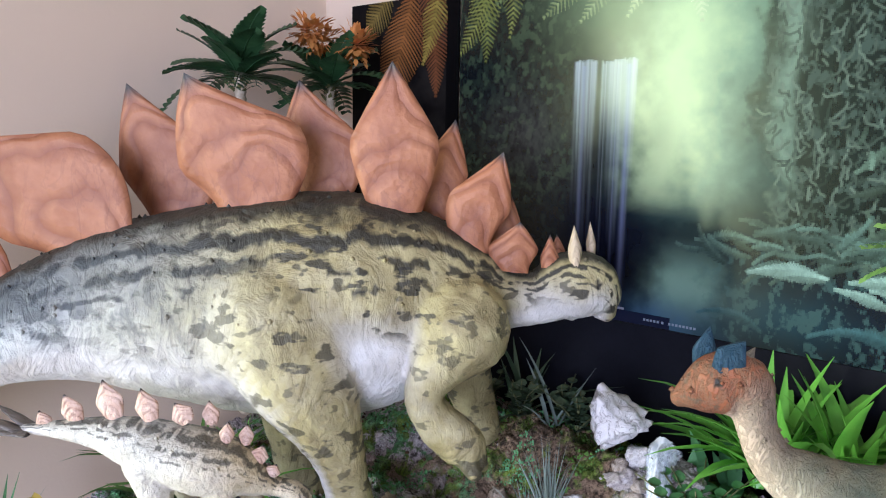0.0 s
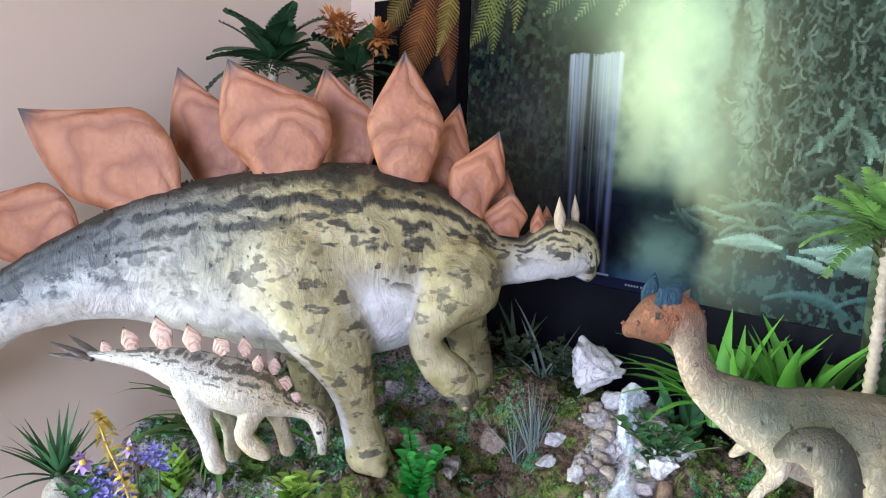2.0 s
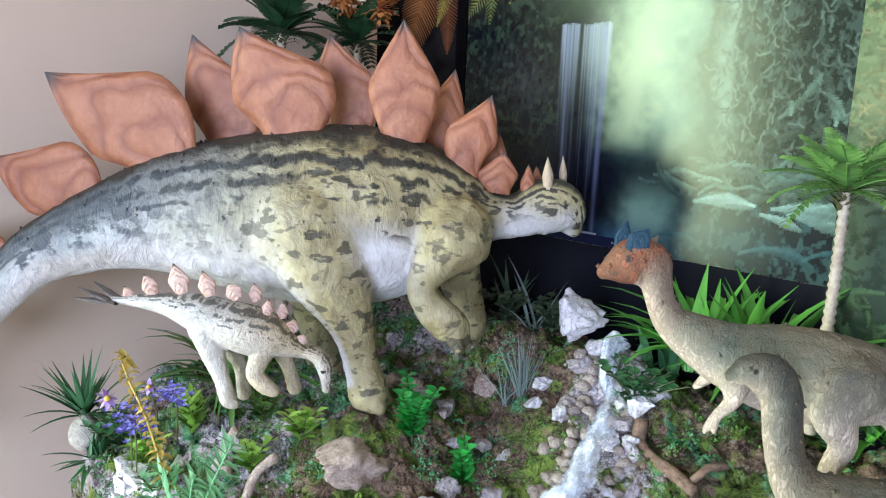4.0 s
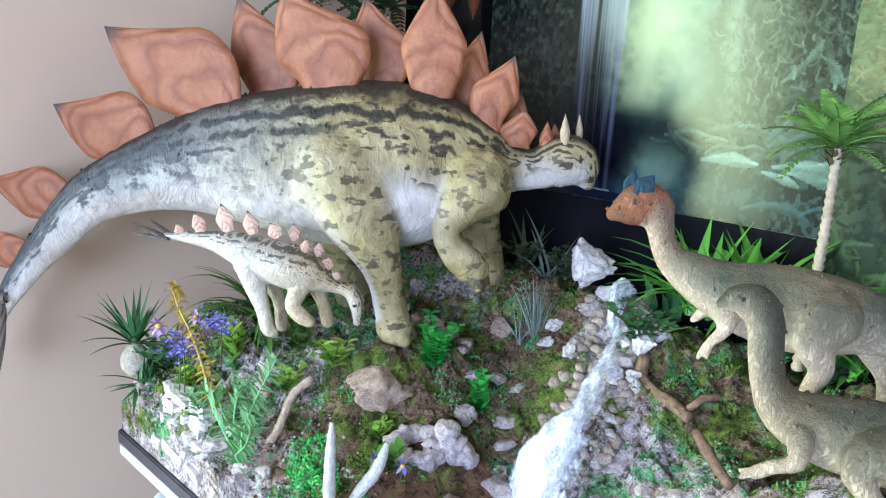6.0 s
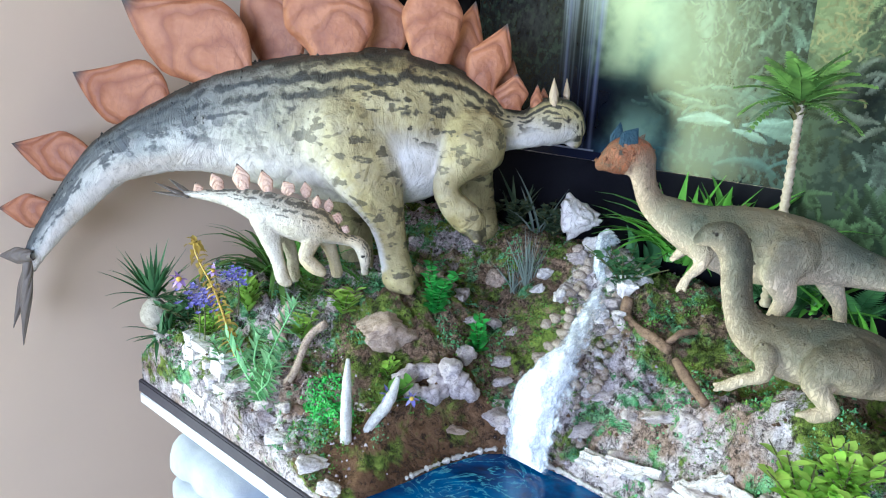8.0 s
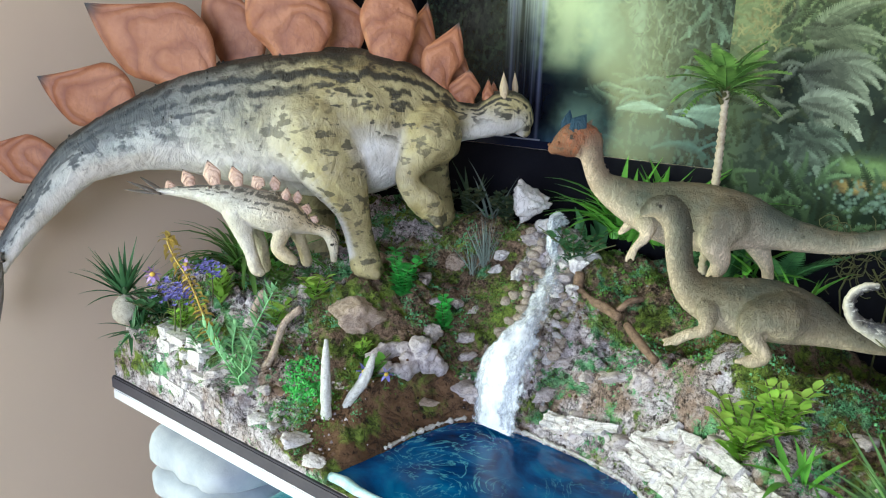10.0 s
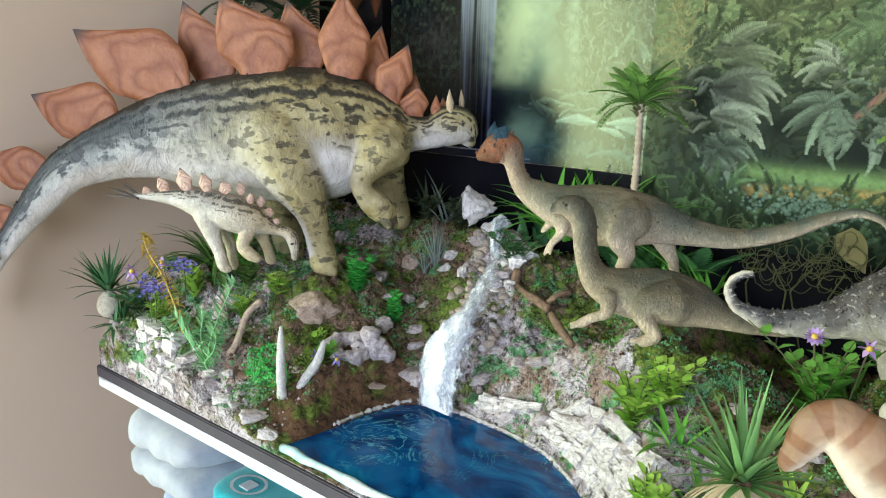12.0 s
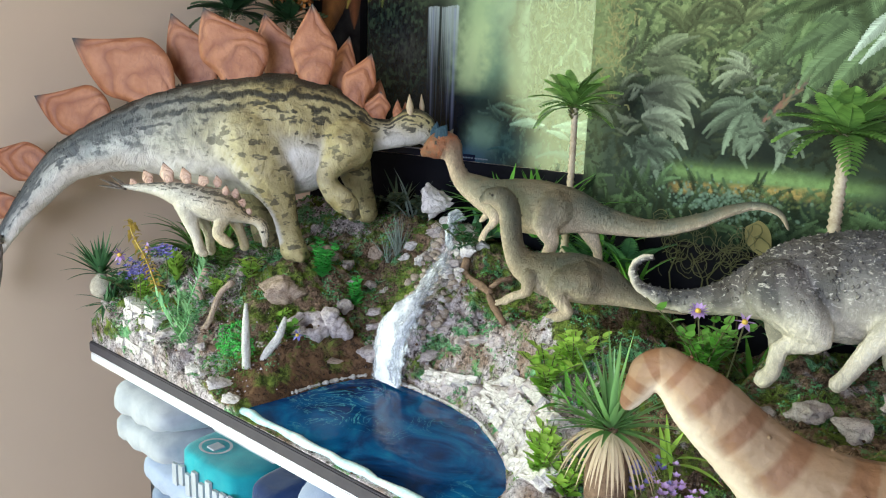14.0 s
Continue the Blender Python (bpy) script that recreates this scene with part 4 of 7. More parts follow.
def rough_ground(x, y):
    h = ground(x, y)
    g = pond_gap(x, y)
    k = smoothstep(0.0, 0.02, g) * (0.35 + 0.65 * smoothstep(0.0, 0.03, y - FRONT_Y)) * (0.15 + 0.85 * smoothstep(0.012, 0.034, stream_gap(x, y)))
    if y < 0.243 and -0.180 < x < 0.18:
        k = 0.0
    if x < -0.13:
        k *= 0.45 + 0.55 * smoothstep(0.04, 0.07, g)
    if k > 0:
        h += k * (0.011 * noise.fractal((x * 24, y * 24, 0.3), 1.0, 2.2, 3) + 0.008 * noise.fractal((x * 75, y * 75, 4.0), 0.7, 2.2, 3) + 0.004 * noise.noise((x * 210, y * 210, 1.0)))
        h += k * 0.010 * (smoothstep(-0.10, -0.05, x) * smoothstep(0.14, 0.08, g) + smoothstep(-0.30, -0.38, x)) * (0.35 - abs(noise.noise((x * 48, y * 48, h * 30))))
    return max(h, 0.966 if g > 0 else 0.9)


def build_ground():
    nx, ny = 470, 150
    x1 = 1.28
    me = bpy.data.meshes.new("ground")
    v = []
    stone, moss, mud = [], [], []
    for j in range(ny + 1):
        for i in range(nx + 1):
            x = SHELF_X0 + 0.003 + (x1 - SHELF_X0) * (i / nx) ** 1.4
            y = FRONT_Y + 0.003 + (0.672 - FRONT_Y) * j / ny
            v.append((x, y, rough_ground(x, y)))
            front = smoothstep(0.34, 0.26, y) * smoothstep(-0.2, -0.3, x)
            cliff = smoothstep(0.125, 0.06, pond_gap(x, y)) * smoothstep(-0.11, -0.05, x)
            bank = smoothstep(0.06, 0.02, stream_gap(x, y))
            stone.append(max(front * 0.85, cliff * 0.80, bank * 0.6, 0.72 * smoothstep(-0.28, -0.36, x), 0.3 * smoothstep(0.1, 0.3, x)))
            mud.append(smoothstep(0.075, 0.045, pond_gap(x, y)) * smoothstep(-0.125, -0.150, x) * smoothstep(0.235, 0.265, y) * smoothstep(0.44, 0.42, y))
            moss.append(smoothstep(-0.28, -0.40, x) * 0.5 + 0.5 if x < -0.28 else 0.75 if x > -0.08 else 0.55)
    n = nx + 1
    f = [(j * n + i, j * n + i + 1, (j + 1) * n + i + 1, (j + 1) * n + i) for j in range(ny) for i in range(nx)]
    rim = [i for i in range(n)] + [j * n + nx for j in range(1, ny + 1)] + [ny * n + i for i in range(nx - 1, -1, -1)] + [j * n for j in range(ny - 1, 0, -1)]
    k = len(v)
    v += [(v[i][0], v[i][1], 0.9645) for i in rim]
    stone += [1.0] * len(rim)
    moss += [0.5] * len(rim)
    mud += [0.0] * len(rim)
    f += [(k + a, k + (a + 1) % len(rim), rim[(a + 1) % len(rim)], rim[a]) for a in range(len(rim))]
    me.from_pydata(v, [], f)
    for key, vals in (("stone", stone), ("moss", moss), ("mud", mud)):
        me.attributes.new(key, "FLOAT", "POINT").data.foreach_set("value", vals)
    me.polygons.foreach_set("use_smooth", [True] * len(me.polygons))
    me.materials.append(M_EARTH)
    tagged(new("ground", me), "painted plaster and earth ground with moss patches", "ground", kind="structure")


build_ground()

# pond
bm = bmesh.new()
ring = [bm.verts.new((x, y, 0.972)) for x, y in [(x + (0.004 if x > -0.02 else -0.004), y) for x, y in POND]]
bm.faces.new(ring)
bmesh.ops.subdivide_edges(bm, edges=bm.edges[:], cuts=2)
bmesh.ops.triangulate(bm, faces=bm.faces[:])
low = bmesh.ops.extrude_face_region(bm, geom=bm.faces[:])
bmesh.ops.translate(bm, verts=[e for e in low["geom"] if isinstance(e, bmesh.types.BMVert)], vec=(0, 0, -0.006))
bmesh.ops.recalc_face_normals(bm, faces=bm.faces)
tagged(new("pond_water", finish(bm, "pond_water", M_WATER, False)), "deep blue resin pond with painted pale swirls", "water", kind="structure")
# turquoise and white painted rim along the shelf's edge
bm = bmesh.new()
tube(bm, [(-0.180 + 0.0180 * i, 0.2375 + 0.0012 * math.sin(i * 1.7), 0.9695 + 0.001 * math.sin(i * 2.3)) for i in range(21)], [0.0046 + 0.001 * math.sin(i * 1.3) for i in range(21)], 10)
M_RIM = mottled("pale_turquoise_plaster", (0.30, 0.62, 0.66), (0.80, 0.87, 0.88), 26, 0.5, 0.5, 0.003)
tagged(new("pond_rim", finish(bm, "pond_rim", M_RIM)), "white and turquoise painted plaster rim of the pond", "rim", kind="structure")


# pale crust where the water meets the bank
shore = densify([(x + 0.012 * (-0.02 - x), y + 0.05 * (0.33 - y), 0.9755, 0.0) for x, y in POND[1:9]], 24)
bm = bmesh.new()
tube(bm, [(x, y + 0.002 + 0.002 * noise.noise((x * 90, y * 90, 0)), z) for x, y, z, r in shore], [max(0.0003, 0.0019 + 0.0034 * noise.noise((x * 260, y * 260, 5))) for x, y, z, r in shore], 8)
tagged(new("pond_rim", finish(bm, "pond_rim", mottled("white_crust", (0.36, 0.32, 0.28), (0.80, 0.78, 0.74), 120, 0.8, 0.9, 0.004))), "rough white crust along the pond's bank", "rim", kind="structure")


def build_fall():
    """Two teased sheets of fibre, one over the other, that run down the steps and widen at the foot."""
    fall = thing("waterfall", (-0.112, 0.425, 0.972), "small white fibre waterfall running over stones into the pond", "waterfall")
    origin = Vector((-0.112, 0.425, 0.972))
    for name, lift, wide, seed in (("under_sheet", 0.0, 1.25, 1.0), ("upper_sheet", 0.0045, 1.0, 5.0), ("loose_strand", 0.008, 0.85, 9.0)):
        n, m = 70, 18
        v, f, dense = [], [], []
        for i in range(n + 1):
            y = 0.605 - (0.605 - 0.414) * i / n
            x = float(np.interp(-y, [-b for a, b in STREAM], [a for a, b in STREAM]))
            half = wide * (1 + 0.16 * noise.noise((y * 70, seed, 0.0))) * float(np.interp(y, [0.415, 0.435, 0.452, 0.47, 0.50, 0.53, 0.56, 0.60], [0.027, 0.032, 0.027, 0.018, 0.017, 0.014, 0.011, 0.012]))
            foot = smoothstep(0.475, 0.445, y) + 0.75 * smoothstep(0.555, 0.572, y) - 0.45 * smoothstep(0.022, 0.006, abs(y - 0.548))
            for j in range(m + 1):
                q = j / m * 2 - 1
                lump = noise.fractal((x * 60 + q * 2.0, y * 60, seed), 0.8, 2.1, 3)
                bulge = 0.005 * (1 - q * q) + 0.003 * lump
                v.append(Vector((x + q * half, y - bulge - lift * 0.7, fall_z(y) + bulge + lift)) - origin)
                dense.append((1 - abs(q) ** 2) * (0.64 + 0.42 * foot) - (0.12 if name == "loose_strand" else 0.0))
        w = m + 1
        f = [(i * w + j, (i + 1) * w + j, (i + 1) * w + j + 1, i * w + j + 1) for i in range(n) for j in range(m)]
        me = bpy.data.meshes.new(name)
        me.from_pydata([tuple(p) for p in v], [], f)
        me.attributes.new("dense", "FLOAT", "POINT").data.foreach_set("value", [float(q) for q in dense])
        me.polygons.foreach_set("use_smooth", [True] * len(me.polygons))
        me.materials.append(M_FALL)
        shared(name, me, fall)


build_fall()

# ---- the dinosaur models: each is one plain mesh ----


def grown(tubes, voxel, rounds=3):
    """One closed skin round overlapping tubes."""
    bm = bmesh.new()
    for pts, radii, squash in tubes:
        tube(bm, pts, radii, 16, squash)
        for p, r in ((pts[0], radii[0]), (pts[-1], radii[-1])):
            bmesh.ops.create_icosphere(bm, subdivisions=2, radius=r, matrix=Matrix.Translation(p) @ Matrix.Diagonal((1, squash, 1, 1)))
    me = bpy.data.meshes.new("raw")
    bm.to_mesh(me)
    bm.free()
    ob = new("raw", me)
    r = ob.modifiers.new("skin", "REMESH")
    r.mode, r.voxel_size = "VOXEL", voxel
    s = ob.modifiers.new("soft", "SMOOTH")
    s.factor, s.iterations = 0.5, rounds
    bpy.context.view_layer.update()
    out = bpy.data.meshes.new_from_object(ob.evaluated_get(bpy.context.evaluated_depsgraph_get()))
    bpy.data.objects.remove(ob)
    bpy.data.meshes.remove(me)
    return out


def plate(verts, faces, flags, s, z, ts, tz, width, y, thick=0.0035, lean=0.0, horn=0.0, shape=1.0, skew=0.0):
    """A leaf-shaped back plate from its root (s, z) to its tip, set at depth y."""
    ax = Vector((ts - s, lean, tz - z))
    ln = ax.length
    ax.normalize()
    side = Vector((ax.z, 0, -ax.x))
    out = ax.cross(side)
    n, m = 14, 10
    base = len(verts)
    root = Vector((s, y, z)) - ax * ln * 0.14
    for face in (1, -1):
        for i in range(n + 1):
            t = i / n
            w = width * 0.5 * (0.52 + 0.48 * math.sin(math.pi * min(1.0, t / 0.62 + 0.04) * 0.5) if t < 0.45 else max(0.0, 1.0 - ((t - 0.45) / 0.55) ** (1.12 * shape)))
            for j in range(m + 1):
                q = j / m * 2 - 1
                thin = thick * (1 - abs(q) ** 2.5) * (1 - t**3) + 0.0006
                rip = 0.0008 * math.sin(9 * math.hypot(q * 0.6, t - 0.3) * 3)
                verts.append(root + ax * ln * 1.14 * t + side * (w * q + skew * width * 8.6 * t * (1 - t) ** 2.8) + out * face * (thin + rip * (1 - abs(q))))
                flags.append((t * 0.8 + 0.28 * q * q, t, horn))
    one = (n + 1) * (m + 1)
    for k in (0, 1):
        for i in range(n):
            for j in range(m):
                a = base + k * one + i * (m + 1) + j
                q = (a, a + 1, a + m + 2, a + m + 1)
                faces.append(q if k else q[::-1])
    for i in range(n):
        for j in (0, m):
            a, b = base + i * (m + 1) + j, base + one + i * (m + 1) + j
            q = (a, a + m + 1, b + m + 1, b)
            faces.append(q if j else q[::-1])


def dinosaur(name, at, degrees, side, spine, limbs, plates, material, label, voxel, eyes=(), eye_r=0.003, squash=0.8, bumps=0, relief=(0.0003, 110), pale=(), knob=(0.0012, 0.0022)):
    """side: which local y faces the room. spine: rows of along, y, z, half height. limbs: the same for each leg. plates: see plate()."""
    curve = densify(spine)
    tubes = [([Vector((s, y * side, z)) for s, y, z, r in curve], [r for *_, r in curve], squash)]
    for limb in limbs:
        c = densify(limb, 3)
        tubes.append(([Vector((s, y * side, z)) for s, y, z, r in c], [r for *_, r in c], 1.0))
    body = grown(tubes, voxel)
    verts = [v.co.copy() for v in body.vertices]
    faces = [tuple(p.vertices) for p in body.polygons]
    normals = [v.normal.copy() for v in body.vertices]
    bpy.data.meshes.remove(body)
    cs = np.array([(s, y * side, z, r) for s, y, z, r in curve])
    va = np.array(verts)
    near = np.argmin(((va[:, None, [0, 2]] - cs[None][:, :, [0, 2]]) ** 2).sum(-1), 1)
    best = np.full(len(va), 9.0)
    rel, along = np.zeros(len(va)), np.zeros(len(va))
    for k in (-1, 0):
        i = np.clip(near + k, 0, len(cs) - 2)
        a, b = cs[i], cs[i + 1]
        d = (b - a)[:, [0, 2]]
        f = np.clip(((va[:, [0, 2]] - a[:, [0, 2]]) * d).sum(1) / (d * d).sum(1), 0, 1)
        c = a + (b - a) * f[:, None]
        gap = np.hypot(va[:, 0] - c[:, 0], va[:, 2] - c[:, 2])
        take = gap < best
        up = np.stack([-d[:, 1], d[:, 0]], 1) / np.hypot(d[:, 0], d[:, 1])[:, None]
        off = ((va[:, [0, 2]] - c[:, [0, 2]]) * up).sum(1) / c[:, 3]
        rel[take], along[take], best[take] = off[take], ((i + f) / (len(cs) - 1))[take], gap[take]
    rel = np.clip(rel, -1.6, 1.3)
    limb = np.zeros(len(va))
    warm = np.array([smoothstep(-0.80, -0.05, q) for q in rel])
    torso = np.min(np.linalg.norm(va[:, None] - cs[None, :, :3], axis=2) / cs[None, :, 3], 1)
    for n, leg in enumerate(limbs):
        lc = np.array([(a, b * side, c, r) for a, b, c, r in densify(leg, 6)])
        d3 = np.linalg.norm(va[:, None] - lc[None, :, :3], axis=2) / lc[None, :, 3]
        j = np.argmin(d3, 1)
        mine = np.clip((torso - d3[np.arange(len(va)), j]) * 3 + 0.8, 0, 1)
        lx = (va[:, 0] - lc[j, 0]) / lc[j, 3]
        tone = np.array([smoothstep(0.95, 0.15, q) for q in lx]) if n == 0 else np.ones(len(va))
        warm, limb = warm + (tone - warm) * mine, np.maximum(limb, mine)
    for px, pz, pr, pa in pale:
        warm = warm * (1 - pa * np.exp(-((va[:, 0] - px) ** 2 + (va[:, 2] - pz) ** 2) / pr**2) * (1 - 0.6 * limb))
    eye = np.zeros(len(va))
    for ex, ey, ez in eyes:
        eye = np.maximum(eye, (np.linalg.norm(va - np.array((ex, ey * side, ez)), axis=1) < eye_r * 1.6) * 1.0)
    # creases and lumps modelled into the hide
    nrm = np.array(normals)
    for i, v in enumerate(verts):
        p = v * relief[1]
        crease = 1 - min(1, abs(noise.noise((p.x * 1.5, p.y * 1.5, p.z * 0.6))) * 5)
        verts[i] = v + Vector(nrm[i]) * relief[0] * (0.9 * noise.fractal(p * 2.6, 0.8, 2.1, 3) - 0.9 * crease)
    data = {"warm": list(warm), "limb": list(limb), "rel": list(rel), "along": list(along), "eye": list(eye), "plate": [0.0] * len(va), "ring": [0.0] * len(va), "tip": [0.0] * len(va), "horn": [0.0] * len(va)}
    flags = []
    for row in plates:
        s, z, ts, tz, w, y = row[:6]
        extra = row[6] if len(row) > 6 else {}
        plate(verts, faces, flags, s, z, ts, tz, w, y * side, **extra)
    for ring_v, tip_v, horn_v in flags:
        for k, q in (("warm", 0.5), ("limb", 0.0), ("rel", 0.5), ("along", 0.3 if horn_v < 1.5 else 0.9), ("eye", 0.0), ("plate", 1.0), ("ring", ring_v), ("tip", tip_v), ("horn", min(1.0, horn_v))):
            data[k].append(q)
    for _ in range(bumps):
        i = random.randrange(len(va))
        if rel[i] < 0.0:
            continue
        c = Vector(va[i])
        k = len(verts)
        r = rnd(*knob)
        verts += [c + Vector(q) * r for q in ((1, 0, 0), (0, 1, 0), (-1, 0, 0), (0, -1, 0), (0, 0, 1.2), (0, 0, -1))]
        faces += [(k + a, k + (a + 1) % 4, k + 4) for a in range(4)] + [(k + (a + 1) % 4, k + a, k + 5) for a in range(4)]
        for key, q in (("warm", warm[i]), ("limb", limb[i]), ("rel", rel[i]), ("along", along[i]), ("eye", 0), ("plate", 0), ("ring", 0), ("tip", 0), ("horn", 0)):
            data[key] += [float(q)] * 6
    me = bpy.data.meshes.new(name)
    me.from_pydata(verts, [], faces)
    for key, vals in data.items():
        me.attributes.new(key, "FLOAT", "POINT").data.foreach_set("value", [float(q) for q in vals])
    me.polygons.foreach_set("use_smooth", [True] * len(me.polygons))
    me.materials.append(material)
    ob = new(name, me)
    ob.matrix_world = pose(*at, 0, 0, degrees)
    return tagged(ob, label, "dinosaur figure")


B = -0.055  # the far row of plates
STEGO_SPINE = [
    (0.001, -0.03, 1.281, 0.010), (0.005, -0.03, 1.288, 0.020), (0.017, -0.03, 1.298, 0.029), (0.034, -0.03, 1.300, 0.028), (0.056, -0.03, 1.291, 0.022), (0.081, -0.03, 1.290, 0.026),
    (0.103, -0.03, 1.292, 0.041), (0.128, -0.03, 1.293, 0.058), (0.157, -0.03, 1.291, 0.075), (0.19, -0.03, 1.286, 0.087), (0.24, -0.03, 1.282, 0.090), (0.295, -0.03, 1.281, 0.084),
    (0.34, -0.028, 1.281, 0.075), (0.39, -0.025, 1.279, 0.064), (0.437, -0.01, 1.270, 0.047), (0.478, -0.002, 1.256, 0.037), (0.522, 0.008, 1.233, 0.028), (0.562, 0.015, 1.189, 0.021),
    (0.587, 0.022, 1.156, 0.016), (0.602, 0.028, 1.132, 0.013), (0.611, 0.03, 1.112, 0.009),
]
STEGO_LIMBS = [
    [(0.255, 0.0, 1.275, 0.058), (0.228, 0.025, 1.235, 0.040), (0.206, 0.032, 1.190, 0.021), (0.197, 0.03, 1.150, 0.017), (0.190, 0.03, 1.124, 0.020)],
    [(0.118, 0.005, 1.275, 0.040), (0.136, 0.025, 1.247, 0.020), (0.144, 0.03, 1.228, 0.014), (0.130, 0.03, 1.207, 0.017), (0.114, 0.03, 1.193, 0.0175), (0.107, 0.03, 1.183, 0.012)],
    [(0.112, 0.038, 1.185, 0.008), (0.106, 0.042, 1.176, 0.006)],
    [(0.107, 0.026, 1.183, 0.008), (0.100, 0.026, 1.175, 0.006)],
    [(0.27, -0.07, 1.24, 0.045), (0.262, -0.075, 1.18, 0.026), (0.250, -0.075, 1.10, 0.020)],
    [(0.12, -0.07, 1.25, 0.030), (0.105, -0.075, 1.20, 0.020), (0.095, -0.075, 1.165, 0.018)],
    [(0.188, 0.038, 1.120, 0.012), (0.178, 0.042, 1.116, 0.008)],
    [(0.185, 0.022, 1.120, 0.012), (0.175, 0.022, 1.116, 0.008)],
]
SPIKE = {"horn": 1.0, "thick": 0.004}
TAIL_SPIKE = {"horn": 2.0, "thick": 0.005}
STEGO_PLATES = [(*row[:6], {"skew": row[6]}) for row in (
    (0.597, 1.172, 0.652, 1.174, 0.042, 0.012, 0.0), (0.556, 1.222, 0.637, 1.247, 0.062, 0.0, -0.1), (0.480, 1.282, 0.566, 1.329, 0.086, -0.01, -0.20), (0.398, 1.330, 0.508, 1.411, 0.106, -0.012, -0.20),
    (0.348, 1.352, 0.382, 1.453, 0.076, B, -0.12), (0.280, 1.362, 0.323, 1.459, 0.098, -0.015, -0.20), (0.228, 1.372, 0.246, 1.458, 0.068, B, -0.12), (0.167, 1.372, 0.170, 1.470, 0.070, -0.015, 0.0),
    (0.135, 1.360, 0.122, 1.429, 0.042, B, 0.05), (0.106, 1.340, 0.086, 1.405, 0.050, -0.02, 0.14), (0.084, 1.328, 0.076, 1.370, 0.030, B, 0.0), (0.075, 1.318, 0.072, 1.352, 0.040, -0.02, 0.1))]
STEGO_PLATES += [
    (0.048, 1.312, 0.048, 1.342, 0.015, -0.024), (0.036, 1.316, 0.038, 1.338, 0.012, B), (0.029, 1.320, 0.031, 1.350, 0.011, -0.018, SPIKE), (0.012, 1.322, 0.014, 1.350, 0.008, -0.042, SPIKE),
    (0.609, 1.120, 0.623, 1.018, 0.015, 0.036, TAIL_SPIKE), (0.609, 1.120, 0.637, 1.036, 0.015, 0.030, TAIL_SPIKE), (0.605, 1.128, 0.640, 1.126, 0.020, 0.04, TAIL_SPIKE),
]
dinosaur("stegosaurus_figure", (-0.178, 0.559, 0), -138.49, 1, STEGO_SPINE, STEGO_LIMBS, STEGO_PLATES, M_STEGO,
         "large painted stegosaurus model with orange back plates", 0.0028, ((0.012, -0.010, 1.306),), 0.002, 0.78, 420, (0.0007, 40), ((0.178, 1.245, 0.036, 0.95), (0.05, 1.275, 0.03, 0.8), (0.012, 1.288, 0.012, 0.9)))

BABY_SPINE = [
    (-0.003, 0.0, 1.136, 0.0045), (-0.003, 0.0, 1.147, 0.0078), (-0.001, 0.0, 1.160, 0.0105), (0.006, 0.0, 1.168, 0.0095), (0.018, 0.0, 1.171, 0.0085), (0.030, 0.0, 1.176, 0.015), (0.044, 0.0, 1.183, 0.024), (0.064, 0.0, 1.188, 0.029),
    (0.09, 0.0, 1.195, 0.027), (0.115, 0.0, 1.203, 0.022), (0.14, 0.0, 1.209, 0.014), (0.168, 0.0, 1.211, 0.008), (0.191, 0.0, 1.211, 0.004),
]
BABY_LIMBS = [
    [(0.102, 0.008, 1.192, 0.018), (0.095, 0.014, 1.168, 0.011), (0.088, 0.014, 1.146, 0.0075), (0.083, 0.014, 1.128, 0.008), (0.078, 0.015, 1.124, 0.006)],
    [(0.048, 0.008, 1.182, 0.013), (0.055, 0.015, 1.164, 0.009), (0.058, 0.016, 1.153, 0.008), (0.049, 0.016, 1.143, 0.008), (0.041, 0.016, 1.138, 0.006)],
    [(0.098, -0.014, 1.18, 0.012), (0.082, -0.018, 1.15, 0.007), (0.078, -0.018, 1.12, 0.007)],
    [(0.044, -0.014, 1.17, 0.010), (0.036, -0.018, 1.15, 0.007), (0.03, -0.018, 1.128, 0.007)],
]
SMALL = {"thick": 0.0022}
BABY_PLATES = [(s, z, ts, tz, w, y, SMALL) for s, z, ts, tz, w, y in (
    (0.175, 1.213, 0.180, 1.224, 0.012, 0.0), (0.154, 1.219, 0.162, 1.236, 0.016, 0.0), (0.128, 1.223, 0.135, 1.247, 0.020, 0.0), (0.102, 1.222, 0.108, 1.242, 0.017, 0.002), (0.078, 1.219, 0.086, 1.231, 0.017, 0.0),
    (0.062, 1.216, 0.064, 1.231, 0.013, -0.006), (0.050, 1.206, 0.048, 1.219, 0.011, 0.003), (0.038, 1.202, 0.037, 1.215, 0.011, -0.004), (0.029, 1.190, 0.025, 1.201, 0.013, 0.0), (0.020, 1.180, 0.016, 1.187, 0.011, 0.0))]
BABY_PLATES += [(0.190, 1.210, 0.222, 1.222, 0.004, 0.003, TAIL_SPIKE), (0.190, 1.210, 0.224, 1.213, 0.004, 0.006, TAIL_SPIKE), (0.188, 1.211, 0.210, 1.226, 0.004, -0.004, TAIL_SPIKE)]
dinosaur("young_stegosaurus_figure", (-0.314, 0.367, 0), -138.49, 1, BABY_SPINE, BABY_LIMBS, BABY_PLATES, M_BABY,
         "small pale young stegosaurus model with lowered head", 0.0013, ((-0.002, 0.0075, 1.156),), 0.0018, 0.75, 60, (0.0003, 120), ((0.0, 1.15, 0.02, 0.9), (0.062, 1.172, 0.018, 0.6)))

